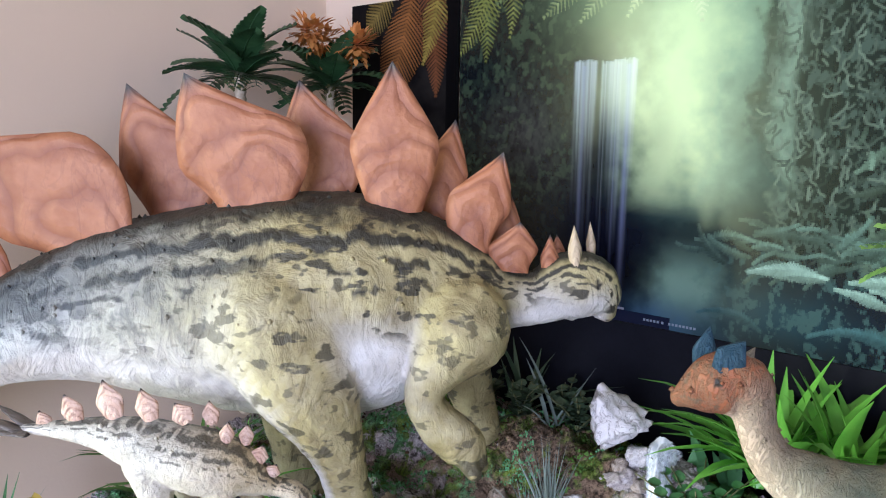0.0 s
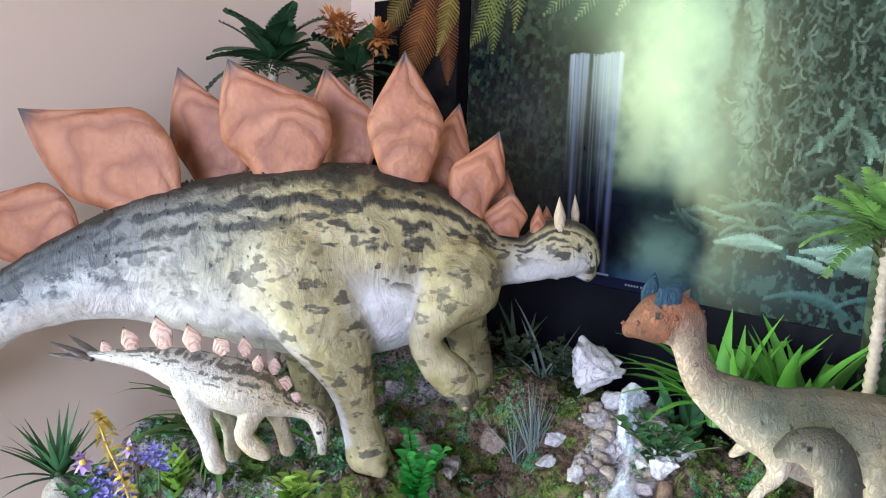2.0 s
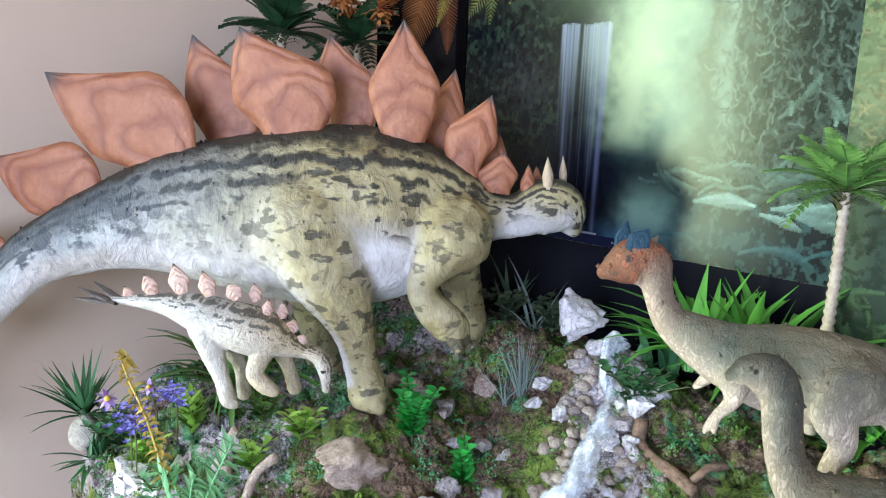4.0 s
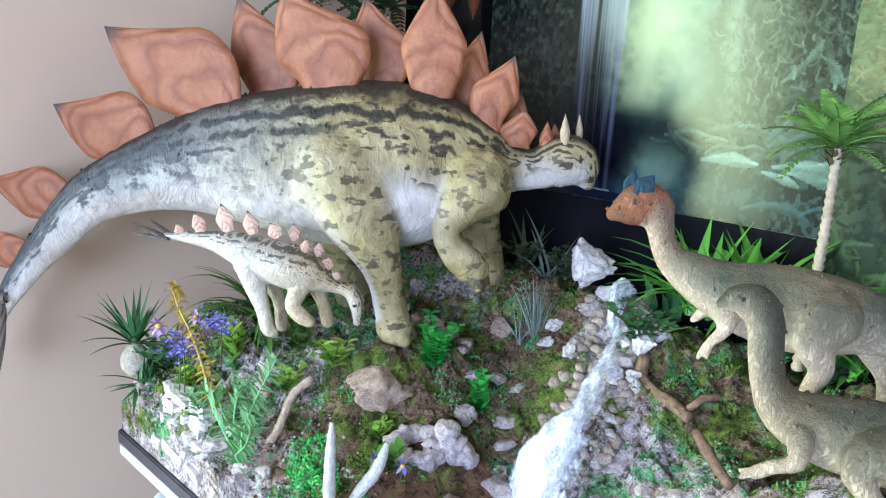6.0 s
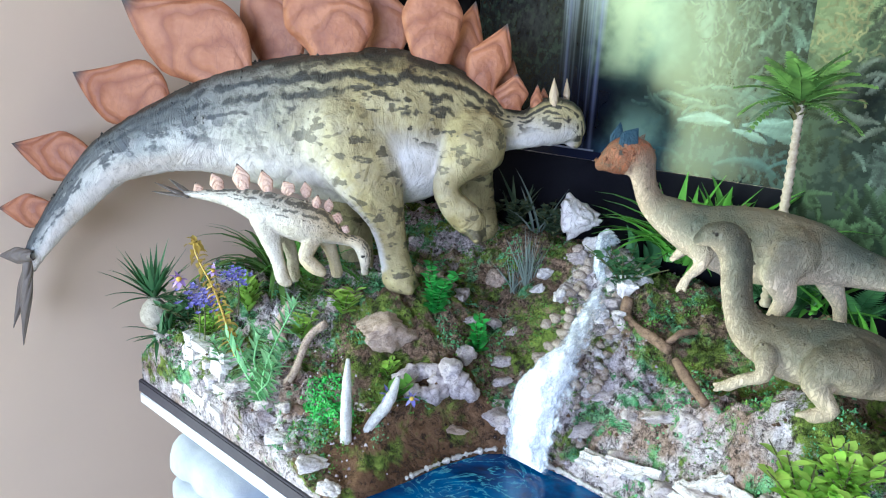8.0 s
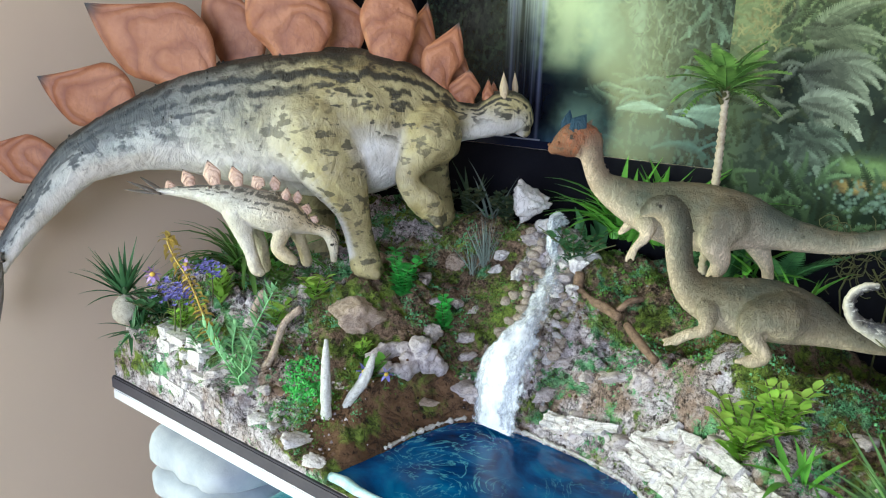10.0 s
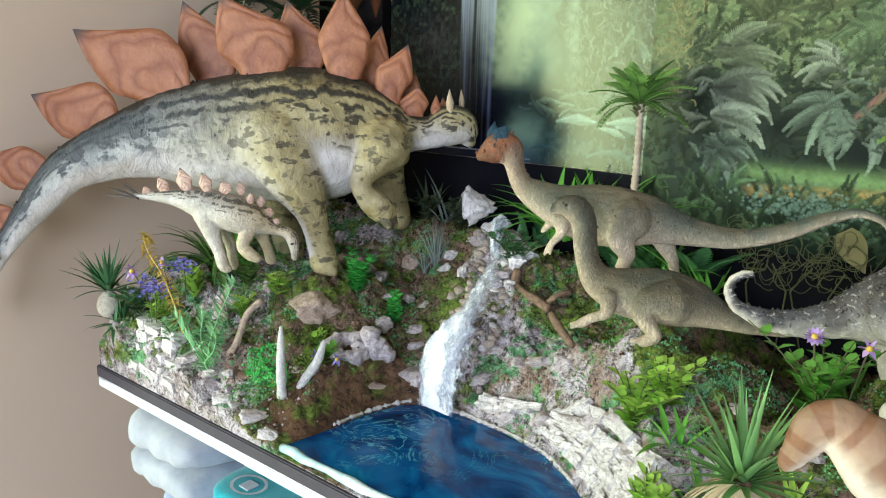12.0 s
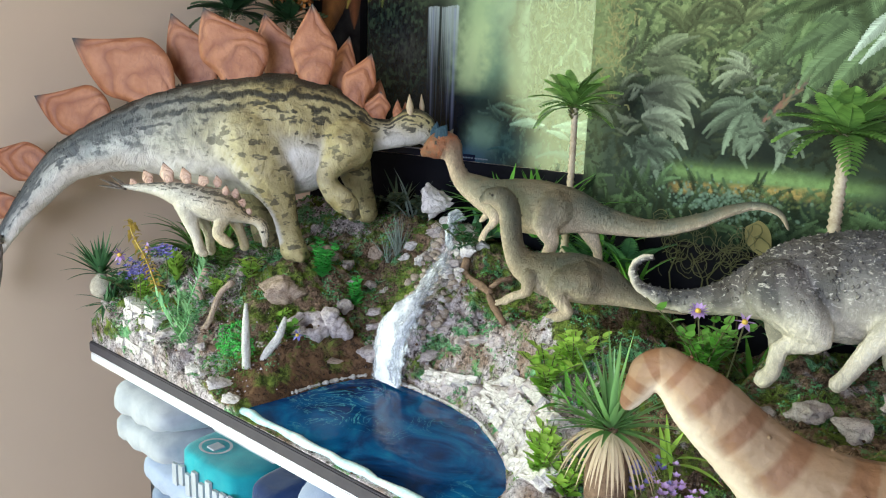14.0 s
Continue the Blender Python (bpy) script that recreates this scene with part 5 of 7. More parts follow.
OVI_SPINE = [
    (-0.003, 0.0, 1.282, 0.006), (0.005, 0.0, 1.286, 0.0125), (0.016, 0.0, 1.291, 0.0175), (0.027, 0.0, 1.291, 0.0165), (0.033, 0.0, 1.279, 0.0120), (0.037, 0.0, 1.266, 0.0105), (0.045, 0.0, 1.252, 0.0125), (0.059, 0.0, 1.243, 0.017),
    (0.085, 0.0, 1.232, 0.024), (0.115, 0.0, 1.226, 0.032), (0.15, 0.0, 1.223, 0.033), (0.181, 0.0, 1.222, 0.027), (0.208, 0.0, 1.216, 0.019), (0.238, 0.0, 1.211, 0.014), (0.276, 0.0, 1.209, 0.0105),
    (0.319, 0.0, 1.220, 0.009), (0.353, 0.0, 1.235, 0.007), (0.383, 0.0, 1.243, 0.005), (0.407, 0.0, 1.236, 0.004), (0.418, 0.0, 1.219, 0.002),
]
OVI_LIMBS = [
    [(0.160, 0.012, 1.225, 0.024), (0.153, 0.02, 1.205, 0.016), (0.160, 0.02, 1.186, 0.009), (0.154, 0.02, 1.168, 0.007), (0.150, 0.02, 1.140, 0.006)],
    [(0.19, -0.015, 1.215, 0.018), (0.203, -0.02, 1.19, 0.010), (0.212, -0.02, 1.172, 0.006), (0.216, -0.02, 1.14, 0.006)],
    [(0.090, 0.016, 1.218, 0.011), (0.090, 0.02, 1.206, 0.006), (0.082, 0.022, 1.196, 0.004), (0.077, 0.022, 1.188, 0.0032), (0.074, 0.022, 1.182, 0.002)],
    [(0.081, 0.022, 1.195, 0.003), (0.080, 0.026, 1.184, 0.0018)],
    [(0.152, 0.02, 1.145, 0.005), (0.140, 0.022, 1.141, 0.004)],
    [(0.084, -0.012, 1.22, 0.010), (0.074, -0.015, 1.207, 0.005), (0.068, -0.016, 1.200, 0.003)],
]
CREST = {"horn": 1.0, "thick": 0.0015}
dinosaur("crested_dinosaur_figure", (-0.067, 0.432, 0), 27, -1, OVI_SPINE, OVI_LIMBS,
         [(0.016, 1.302, 0.026, 1.317, 0.017, 0.008, CREST), (0.007, 1.298, 0.010, 1.320, 0.013, -0.006, CREST), (0.027, 1.303, 0.032, 1.312, 0.006, 0.0, {"thick": 0.0015})], M_OVI,
         "grey-green crested dinosaur model with an orange head", 0.0015, ((0.014, 0.0120, 1.295),), 0.0015, 0.72, 150, (0.0003, 50))

OVI2_SPINE = [
    (-0.026, 0.012, 1.238, 0.006), (-0.018, 0.010, 1.242, 0.011), (-0.006, 0.004, 1.239, 0.014), (0.001, 0.0, 1.226, 0.013), (0.004, 0.0, 1.205, 0.0125), (0.009, 0.0, 1.184, 0.013), (0.022, 0.0, 1.167, 0.018),
    (0.048, 0.0, 1.160, 0.025), (0.083, 0.0, 1.160, 0.028), (0.112, 0.0, 1.157, 0.024), (0.139, 0.0, 1.149, 0.014), (0.165, 0.0, 1.143, 0.008), (0.20, -0.01, 1.138, 0.004),
]
OVI2_LIMBS = [
    [(0.035, 0.018, 1.157, 0.010), (0.036, 0.028, 1.143, 0.006), (0.024, 0.03, 1.138, 0.005), (0.012, 0.031, 1.130, 0.005)],
    [(0.014, 0.031, 1.131, 0.0035), (0.004, 0.036, 1.126, 0.0018)],
    [(0.014, 0.031, 1.131, 0.0035), (0.002, 0.031, 1.128, 0.0018)],
    [(0.014, 0.031, 1.131, 0.0035), (0.006, 0.027, 1.125, 0.0018)],
    [(0.076, 0.032, 1.124, 0.004), (0.064, 0.036, 1.122, 0.0025)],
    [(0.095, 0.012, 1.160, 0.023), (0.076, 0.026, 1.158, 0.016), (0.072, 0.03, 1.145, 0.010), (0.086, 0.03, 1.128, 0.006), (0.074, 0.032, 1.122, 0.006)],
]
dinosaur("sitting_dinosaur_figure", (0.059, 0.433, 0), 15, -1, OVI2_SPINE, OVI2_LIMBS, [(-0.012, 1.248, 0.004, 1.246, 0.010, 0.0, {"thick": 0.002})], M_OVI2,
         "olive brown long-necked dinosaur model sitting on a nest", 0.0015, ((-0.014, 0.018, 1.245),), 0.0011, 0.8, 120, (0.0003, 50))

ANKY_SPINE = [
    (0.012, 0.0, 1.194, 0.004), (0.000, 0.0, 1.190, 0.004), (-0.006, 0.0, 1.178, 0.005), (0.000, 0.0, 1.164, 0.006), (0.020, 0.0, 1.153, 0.009), (0.053, 0.0, 1.151, 0.013), (0.090, 0.0, 1.160, 0.019), (0.117, 0.0, 1.170, 0.031),
    (0.148, 0.0, 1.178, 0.046), (0.185, 0.0, 1.183, 0.054), (0.23, 0.0, 1.186, 0.056), (0.28, 0.0, 1.180, 0.050), (0.32, 0.0, 1.172, 0.032), (0.345, 0.0, 1.165, 0.022), (0.37, 0.0, 1.155, 0.016),
]
ANKY_LIMBS = [
    [(0.135, 0.03, 1.180, 0.032), (0.160, 0.05, 1.158, 0.022), (0.172, 0.052, 1.143, 0.013), (0.152, 0.052, 1.136, 0.0095), (0.140, 0.052, 1.129, 0.0085), (0.137, 0.053, 1.108, 0.0085), (0.130, 0.054, 1.098, 0.009)],
    [(0.245, 0.03, 1.175, 0.028), (0.228, 0.05, 1.160, 0.015), (0.214, 0.053, 1.140, 0.010), (0.199, 0.055, 1.114, 0.008), (0.192, 0.055, 1.104, 0.008)],
    [(0.15, -0.03, 1.16, 0.03), (0.15, -0.045, 1.10, 0.012)], [(0.26, -0.03, 1.15, 0.03), (0.26, -0.045, 1.09, 0.012)],
]
dinosaur("armoured_dinosaur_figure", (0.204, 0.471, 0), 20, -1, ANKY_SPINE, ANKY_LIMBS, [], M_ANKY,
         "dark grey knobbly armoured dinosaur model with cream belly", 0.002, (), 0.002, 0.95, 2200, (0.0008, 60), (), (0.0010, 0.0022))

BRACH_SPINE = [
    (-0.013, 0.0, 1.138, 0.007), (-0.008, 0.0, 1.147, 0.010), (-0.001, 0.0, 1.162, 0.014), (0.010, 0.0, 1.168, 0.016), (0.020, 0.0, 1.162, 0.019), (0.036, 0.0, 1.149, 0.025), (0.056, 0.0, 1.131, 0.027), (0.078, 0.0, 1.113, 0.030),
    (0.108, 0.0, 1.092, 0.039), (0.15, 0.0, 1.074, 0.050), (0.21, 0.0, 1.068, 0.058), (0.28, 0.0, 1.066, 0.056), (0.34, 0.0, 1.062, 0.036), (0.42, 0.0, 1.04, 0.018), (0.50, 0.0, 1.03, 0.007),
]
BRACH_LIMBS = [[(q, w, 1.05, 0.026), (q, w * 1.15, 1.02, 0.018), (q, w * 1.2, 0.985, 0.016)] for q in (0.16, 0.29) for w in (0.032, -0.032)]
dinosaur("long_neck_dinosaur_figure", (0.331, 0.238, 0), 22, -1, BRACH_SPINE, BRACH_LIMBS, [], M_BRACH,
         "tan long-necked dinosaur model with brown bands", 0.002, (), 0.0018, 0.72, 60, (0.0006, 60))

# ---- stones, wood and small scenery ----


def rock_mesh(name, material, seed, flat=0.7, cuts=10, sub=4, rough=0.30):
    """A broken stone: a lumpy ball with a few flat faces cut into it."""
    rs = random.Random(seed)
    bm = bmesh.new()
    bmesh.ops.create_icosphere(bm, subdivisions=sub, radius=1.0)
    planes = []
    for _ in range(cuts):
        n = Vector((rs.gauss(0, 1), rs.gauss(0, 1), rs.gauss(0, 1))).normalized()
        planes.append((n, rs.uniform(0.45, 0.8)))
    for v in bm.verts:
        p = v.co.copy()
        for n, d in planes:
            k = p.dot(n) - d
            if k > 0:
                p -= n * k * 0.97
        p *= 1 + rough * noise.fractal(p * 2.2 + Vector((seed, 0, 0)), 0.8, 2.2, 5)
        v.co = Vector((p.x, p.y, p.z * flat))
    return finish(bm, name, material)


def stone(name, mesh, x, y, size, label, category="stone", z=None, rz=None, tilt=0.0, lift=0.0, group="", stretch=(1, 1, 1)):
    ob = new(name, mesh)
    zz = (rough_ground(x, y) if z is None else z) + lift
    ob.matrix_world = pose(x, y, zz, tilt, rnd(-8, 8), rnd(0, 360) if rz is None else rz) @ Matrix.Diagonal((*(size * q for q in stretch), 1))
    return tagged(ob, label, category, group)


M_DRIFT = stone_mat("driftwood", (0.36, 0.26, 0.20), (0.56, 0.44, 0.36), k=60)
M_PALEWOOD = stone_mat("whitewashed_wood", (0.62, 0.60, 0.56), (0.82, 0.82, 0.80), (0.35, 0.32, 0.26), 60)
ROCKS = [rock_mesh("stone", M_STONE, 20 + k) for k in range(3)]
WHITES = [rock_mesh("white_stone", M_CHALK, 40 + k, 0.85, 11) for k in range(4)]
TANS = [rock_mesh("tan_stone", M_TAN, 63 + 4 * k, 0.7, 15, 4, 0.34) for k in range(2)]
PEBBLES = [rock_mesh("pebble", M_PEBBLE, 80 + k, 0.75, 4, 2, 0.12) for k in range(4)]

stone("rock", WHITES[0], -0.190, 0.588, 0.026, "pinkish white rock at the head of the waterfall", "rock", 1.190, 40, 0, 0, "", (1.15, 0.9, 1.5))
stone("rock", WHITES[1], -0.205, 0.552, 0.012, "white rock beside the waterfall", "rock", None, 10, 0, 0.006)
stone("rock", WHITES[2], -0.198, 0.535, 0.010, "white rock beside the waterfall", "rock", None, 70, 0, 0.004)
stone("rock", WHITES[3], -0.104, 0.566, 0.017, "pale rock beside the waterfall", "rock", None, 15, 0, 0.006, "", (1.0, 0.9, 1.1))
stone("rock", ROCKS[0], -0.108, 0.548, 0.015, "pinkish rock beside the waterfall", "rock", None, 55, 0, 0.004, "", (1.0, 0.9, 1.1))
for k, (x, y, s) in enumerate(((-0.122, 0.592, 0.016), (-0.176, 0.572, 0.013), (-0.172, 0.552, 0.012), (-0.168, 0.596, 0.014), (-0.110, 0.530, 0.012), (-0.100, 0.590, 0.015), (-0.165, 0.530, 0.011))):
    stone("rock", (ROCKS + WHITES)[k], x, y, s, "pinkish white rock beside the waterfall", "rock", None, 50 * k, 0, s * 0.35, "rocks beside the waterfall", (1.1, 0.9, 1.1))
stone("rock", WHITES[1], -0.178, 0.620, 0.014, "dark wet rock behind the waterfall", "rock", 1.13)
stone("flat_rock", TANS[0], -0.285, 0.372, 0.036, "flat tan layered rock on the slope", "rock", None, 70, 10, -0.004, "", (1.15, 0.9, 1.0))
stone("round_stone", TANS[1], -0.272, 0.548, 0.017, "round tan stone in the moss", "stone", None, 0, 0, 0.006, "", (1, 0.9, 1.3))
stone("oval_rock", ROCKS[1], -0.160, 0.428, 0.022, "long pinkish rock on the pond's bank", "rock", 1.003, -25, 20, 0.0, "", (1.35, 0.7, 0.75))
stone("curled_stone", TANS[1], -0.182, 0.382, 0.013, "small brown stone beside the pond", "stone", None, 15, 0, 0, "", (1.4, 0.8, 0.5))
stone("rock", ROCKS[2], -0.215, 0.428, 0.015, "lavender grey rock under the green plant", "rock", None, 30, 0, 0, "", (1, 0.8, 1.3))
stone("shell", WHITES[3], -0.348, 0.231, 0.008, "smooth white shell on the front bank", "shell", 0.984, 0, 0, 0, "", (1.0, 0.6, 1.1))
for x, y, s, q in ((-0.288, 0.241, 0.013, 20), (-0.233, 0.238, 0.015, 60), (-0.200, 0.236, 0.012, 0), (-0.262, 0.236, 0.008, 80)):
    stone("white_rock", WHITES[int(q) % 4], x, y, s, "broken white rock on the front bank", "rock", None, q, 0, 0.003, "white rocks on the bank", (1.3, 0.8, 0.8))
for x, y, s in ((-0.325, 0.468, 0.009), (-0.308, 0.478, 0.012), (-0.292, 0.470, 0.010), (-0.300, 0.494, 0.011), (-0.280, 0.500, 0.010), (-0.322, 0.448, 0.007), (-0.272, 0.478, 0.008), (-0.240, 0.470, 0.008), (-0.226, 0.490, 0.009)):
    stone("stone", random.choice(ROCKS + TANS), x, y, s, "pale brown stone by the model's foot", "stone", None, None, 0, s * 0.5, "stones by the foot", (1.35, 1.2, 1.4))


def ring_rock():
    """Pitted rock with a hole through it and a second lump beside it."""
    bm = bmesh.new()
    n, m = 26, 12
    for i in range(n):
        a = 2 * math.pi * i / n
        ringv = []
        for j in range(m):
            b = 2 * math.pi * j / m
            r = 0.0110 * (1 + 0.45 * noise.noise((math.cos(a) * 2, math.sin(a) * 2, b)))
            d = 0.018 + r * math.cos(b)
            ringv.append(bm.verts.new((math.cos(a) * d * 1.1, math.sin(a) * d * 0.85, r * math.sin(b) * 1.3)))
        if i:
            for j in range(m):
                bm.faces.new((last[j], ringv[j], ringv[(j + 1) % m], last[(j + 1) % m]))
        else:
            first = ringv
        last = ringv
    for j in range(m):
        bm.faces.new((last[j], first[j], first[(j + 1) % m], last[(j + 1) % m]))
    for v in bm.verts:
        v.co += v.co.normalized() * 0.0034 * noise.fractal(v.co * 90, 0.8, 2.0, 4)
    for cx, cy, cz, r in ((0.034, 0.006, 0.002, 0.016), (0.030, 0.012, 0.014, 0.012), (0.048, 0.000, -0.002, 0.012)):
        made = bmesh.ops.create_icosphere(bm, subdivisions=3, radius=r, matrix=Matrix.Translation((cx, cy, cz)))
        for v in made["verts"]:
            v.co += (v.co - Vector((cx, cy, cz))).normalized() * 0.006 * noise.fractal(v.co * 70, 0.8, 2.0, 4)
    bmesh.ops.recalc_face_normals(bm, faces=bm.faces)
    ob = new("hollow_rock", finish(bm, "hollow_rock", M_PITTED))
    ob.matrix_world = pose(-0.220, 0.372, 1.034, 38, 0, 42) @ Matrix.Scale(0.98, 4)
    tagged(ob, "pinkish grey pitted rock with a hole", "rock")


ring_rock()

# pebbles on both banks of the stream
rs = random.Random(5)
for k in range(96):
    y = rs.uniform(0.445, 0.585)
    x = float(np.interp(-y, [-b for a, b in STREAM], [a for a, b in STREAM]))
    left = k % 3 != 0
    x += -rs.uniform(0.016, 0.052) * (1.0 if y < 0.55 else 0.7) if left else rs.uniform(0.014, 0.032)
    if pond_gap(x, y) < 0.006:
        continue
    s = rs.uniform(0.0042, 0.0088)
    stone("pebble", PEBBLES[k % 4] if k % 9 else WHITES[k % 4], x, y, s, "small washed pebble beside the stream", "pebble", None, None, 0, s * 0.45, "pebbles by the stream")


# rock faces set into the banks
rs = random.Random(8)
for x, y, s in ((-0.050, 0.452, 0.020), (-0.022, 0.446, 0.022), (0.008, 0.450, 0.020), (0.036, 0.440, 0.018), (-0.035, 0.475, 0.018), (0.000, 0.474, 0.022), (0.032, 0.466, 0.020), (0.066, 0.436, 0.020), (0.098, 0.425, 0.020),
                (0.128, 0.408, 0.018), (-0.078, 0.452, 0.014), (0.20, 0.345, 0.018), (0.165, 0.372, 0.018), (-0.068, 0.478, 0.014)):
    stone("rock", ROCKS[rs.randrange(3)], x, y, s, "rough pinkish grey rock set into the pond's bank", "rock", None, rs.uniform(0, 360), rs.uniform(-20, 20), -0.006, "rocks in the pond's bank", (1.2, 0.9, 0.8))
for x, y, s in ((-0.375, 0.300, 0.013), (-0.362, 0.322, 0.014), (-0.345, 0.290, 0.010), (-0.402, 0.246, 0.012), (-0.330, 0.250, 0.012), (-0.305, 0.262, 0.011), (-0.365, 0.244, 0.013), (-0.520, 0.238, 0.014), (-0.335, 0.372, 0.012),
                (-0.245, 0.315, 0.011), (-0.180, 0.458, 0.013), (-0.193, 0.470, 0.014), (-0.172, 0.444, 0.012), (-0.204, 0.505, 0.013)):
    stone("rock", ROCKS[rs.randrange(3)], x, y, s, "lavender grey plaster rock in the bank", "rock", None, rs.uniform(0, 360), rs.uniform(-20, 20), -0.003, "plaster rocks in the bank", (1.1, 0.9, 0.9))


def stone_face(name, label, rows, length, place, seed):
    """Cracked courses of pale slabs that follow a slope; place(u, v) gives point and outward way."""
    q = random.Random(seed)
    first, _ = place(0.5, 0.5)
    base = thing(name, first, label, "stone wall")
    inv = base.matrix_world.inverted()
    for j in range(rows):
        u = q.uniform(-0.03, 0.02)
        while u < 1:
            w = q.choice((0.012, 0.020, 0.028, 0.038)) * q.uniform(0.8, 1.25)
            v = (j + 0.5) / rows
            p, n = place(min(1, max(0, u + 0.5 * w / length)), v)
            side = Vector(place(min(1, u + 0.06), v)[0]) - Vector(place(max(0, u - 0.06), v)[0])
            up = Vector(place(min(1, max(0, u)), 1.0)[0]) - Vector(place(min(1, max(0, u)), 0.0)[0])
            u += w / length
            if q.random() < 0.06:
                continue
            zv = side.cross(up).normalized()
            zv = (zv if zv.z > 0 else -zv) + Vector(n).normalized() * 0.6
            zv.normalize()
            xv = (side - zv * side.dot(zv)).normalized()
            h = up.length / rows * q.uniform(0.92, 1.2)
            bm = bmesh.new()
            bmesh.ops.create_cube(bm, size=1.0)
            bmesh.ops.subdivide_edges(bm, edges=bm.edges[:], cuts=3, use_grid_fill=True)
            skew, wedge = q.uniform(-0.4, 0.4), q.uniform(-0.15, 0.15)
            for k in bm.verts:
                k.co = Vector((k.co.x * w * (1 + wedge * k.co.y) + skew * k.co.y * h, k.co.y * h, k.co.z * 0.016))
                k.co += k.co.normalized() * 0.0032 * noise.fractal(k.co * 120 + Vector((u * 50, j, seed)), 0.7, 2.0, 4)
            m = Matrix.Identity(4)
            for c, axis in enumerate((xv, zv.cross(xv), zv)):
                m.col[c][:3] = axis
            m.translation = Vector(p) + zv * q.uniform(-0.004, 0.003)
            shared("slab", finish(bm, "slab", M_BLOCK, False), base, inv @ m @ pose(0, 0, 0, q.uniform(-4, 4), q.uniform(-4, 4), q.uniform(-4, 4)))


M_BLOCK = stone_mat("white_cracked_block", (0.66, 0.60, 0.58), (0.86, 0.82, 0.80), (0.12, 0.09, 0.08), 45)


def right_face(u, v):
    x = 0.035 + 0.165 * u
    y = float(np.interp(x, [0.03, 0.06, 0.10, 0.135, 0.165, 0.20], [0.420, 0.408, 0.381, 0.352, 0.315, 0.290])) + 0.004
    x, y = x + 0.020 * v, y + 0.034 * v * (0.6 + 0.5 * u)
    return (x, y, ground(x, y) + 0.006), (-0.45, -0.50, 0.74)


def foot_face(u, v):
    x, y = -0.062 + 0.065 * u, 0.434 + 0.012 * v
    return (x, y, ground(x, y) + 0.005), (-0.2, -0.65, 0.7)


def stone_ledge():
    """Courses of flat cracked blocks, one on another, set into the bank."""
    q = random.Random(3)
    base = thing("stone_ledge", (-0.43, 0.238, 0.985), "small ledge of cracked white stone blocks on the front bank", "stone wall")
    inv = base.matrix_world.inverted()
    z, row = 0.982, 0
    while z < 1.032:
        h = q.uniform(0.010, 0.019)
        x = -0.484 + q.uniform(0, 0.012)
        while x < -0.392 - 0.005 * row:
            w = q.choice((0.010, 0.016, 0.022, 0.034)) * q.uniform(0.8, 1.2)
            k = q.uniform(0.75, 1.12)
            bm = bmesh.new()
            bmesh.ops.create_cube(bm, size=1.0)
            bmesh.ops.subdivide_edges(bm, edges=bm.edges[:], cuts=3, use_grid_fill=True)
            skew = q.uniform(-0.25, 0.25)
            for v in bm.verts:
                v.co = Vector((v.co.x * (w - 0.0008) + skew * v.co.z * h, v.co.y * 0.024, v.co.z * h * k))
                v.co += v.co.normalized() * 0.0034 * noise.fractal(v.co * 130 + Vector((x * 300, row, 0)), 0.7, 2.0, 4)
            me = finish(bm, "block", M_BLOCK, False)
            shared("block", me, base, inv @ pose(x + w / 2, 0.2375 + 0.0045 * row + q.uniform(-0.003, 0.003), z + h / 2 + q.uniform(-0.002, 0.002), q.uniform(-9, 9), q.uniform(-9, 9), q.uniform(-8, 8)))
            x += w
        z, row = z + h * 0.93, row + 1


stone_ledge()
stone_face("stone_cliff", "slope of cracked white stone slabs beside the pond", 6, 0.24, right_face, 4)
stone_face("stone_cliff", "patch of cracked pale slabs under the waterfall's bank", 3, 0.066, foot_face, 6)


def branch(name, pts, radii, material, label, category="branch", twigs=()):
    bm = bmesh.new()
    c = densify([(*p, r) for p, r in zip(pts, radii)], 5)
    rr = [r * (1 + 0.16 * noise.noise(Vector((x, y, z)) * 160)) for x, y, z, r in c]
    tube(bm, [(x, y, z) for x, y, z, r in c], rr, 9)
    for pts2, r2 in twigs:
        tube(bm, pts2, r2, 7)
    ob = new(name, finish(bm, name, material))
    return tagged(ob, label, category)


branch("driftwood_stick", [(-0.325, 0.272, 1.022), (-0.317, 0.281, 1.042), (-0.314, 0.286, 1.058), (-0.311, 0.296, 1.080), (-0.299, 0.308, 1.095)], [0.0045, 0.0042, 0.004, 0.0042, 0.0042], M_DRIFT, "bent grey-brown driftwood stick leaning on the slope")
branch("driftwood_stick", [(-0.352, 0.292, 1.062), (-0.358, 0.290, 1.080), (-0.356, 0.297, 1.096), (-0.351, 0.300, 1.104)], [0.004, 0.004, 0.0035, 0.0045], M_DRIFT, "short upright driftwood stump on the slope")
branch("white_post", [(-0.226, 0.276, 0.985), (-0.228, 0.277, 1.03), (-0.230, 0.279, 1.062), (-0.230, 0.280, 1.085)], [0.0060, 0.0055, 0.0045, 0.0020], M_PALEWOOD, "upright whitewashed wooden post by the pond", "post")
branch("white_post", [(-0.222, 0.288, 0.994), (-0.214, 0.298, 1.018), (-0.205, 0.311, 1.040), (-0.200, 0.318, 1.066)], [0.0035, 0.0050, 0.0056, 0.0025], M_PALEWOOD, "leaning whitewashed wooden post by the pond", "post")
branch("log", [(-0.300, 0.270, 1.012), (-0.280, 0.273, 1.008), (-0.255, 0.280, 1.004), (-0.238, 0.284, 1.001)], [0.0055, 0.005, 0.005, 0.0045], M_BARK, "short brown log lying on the bank", "log")
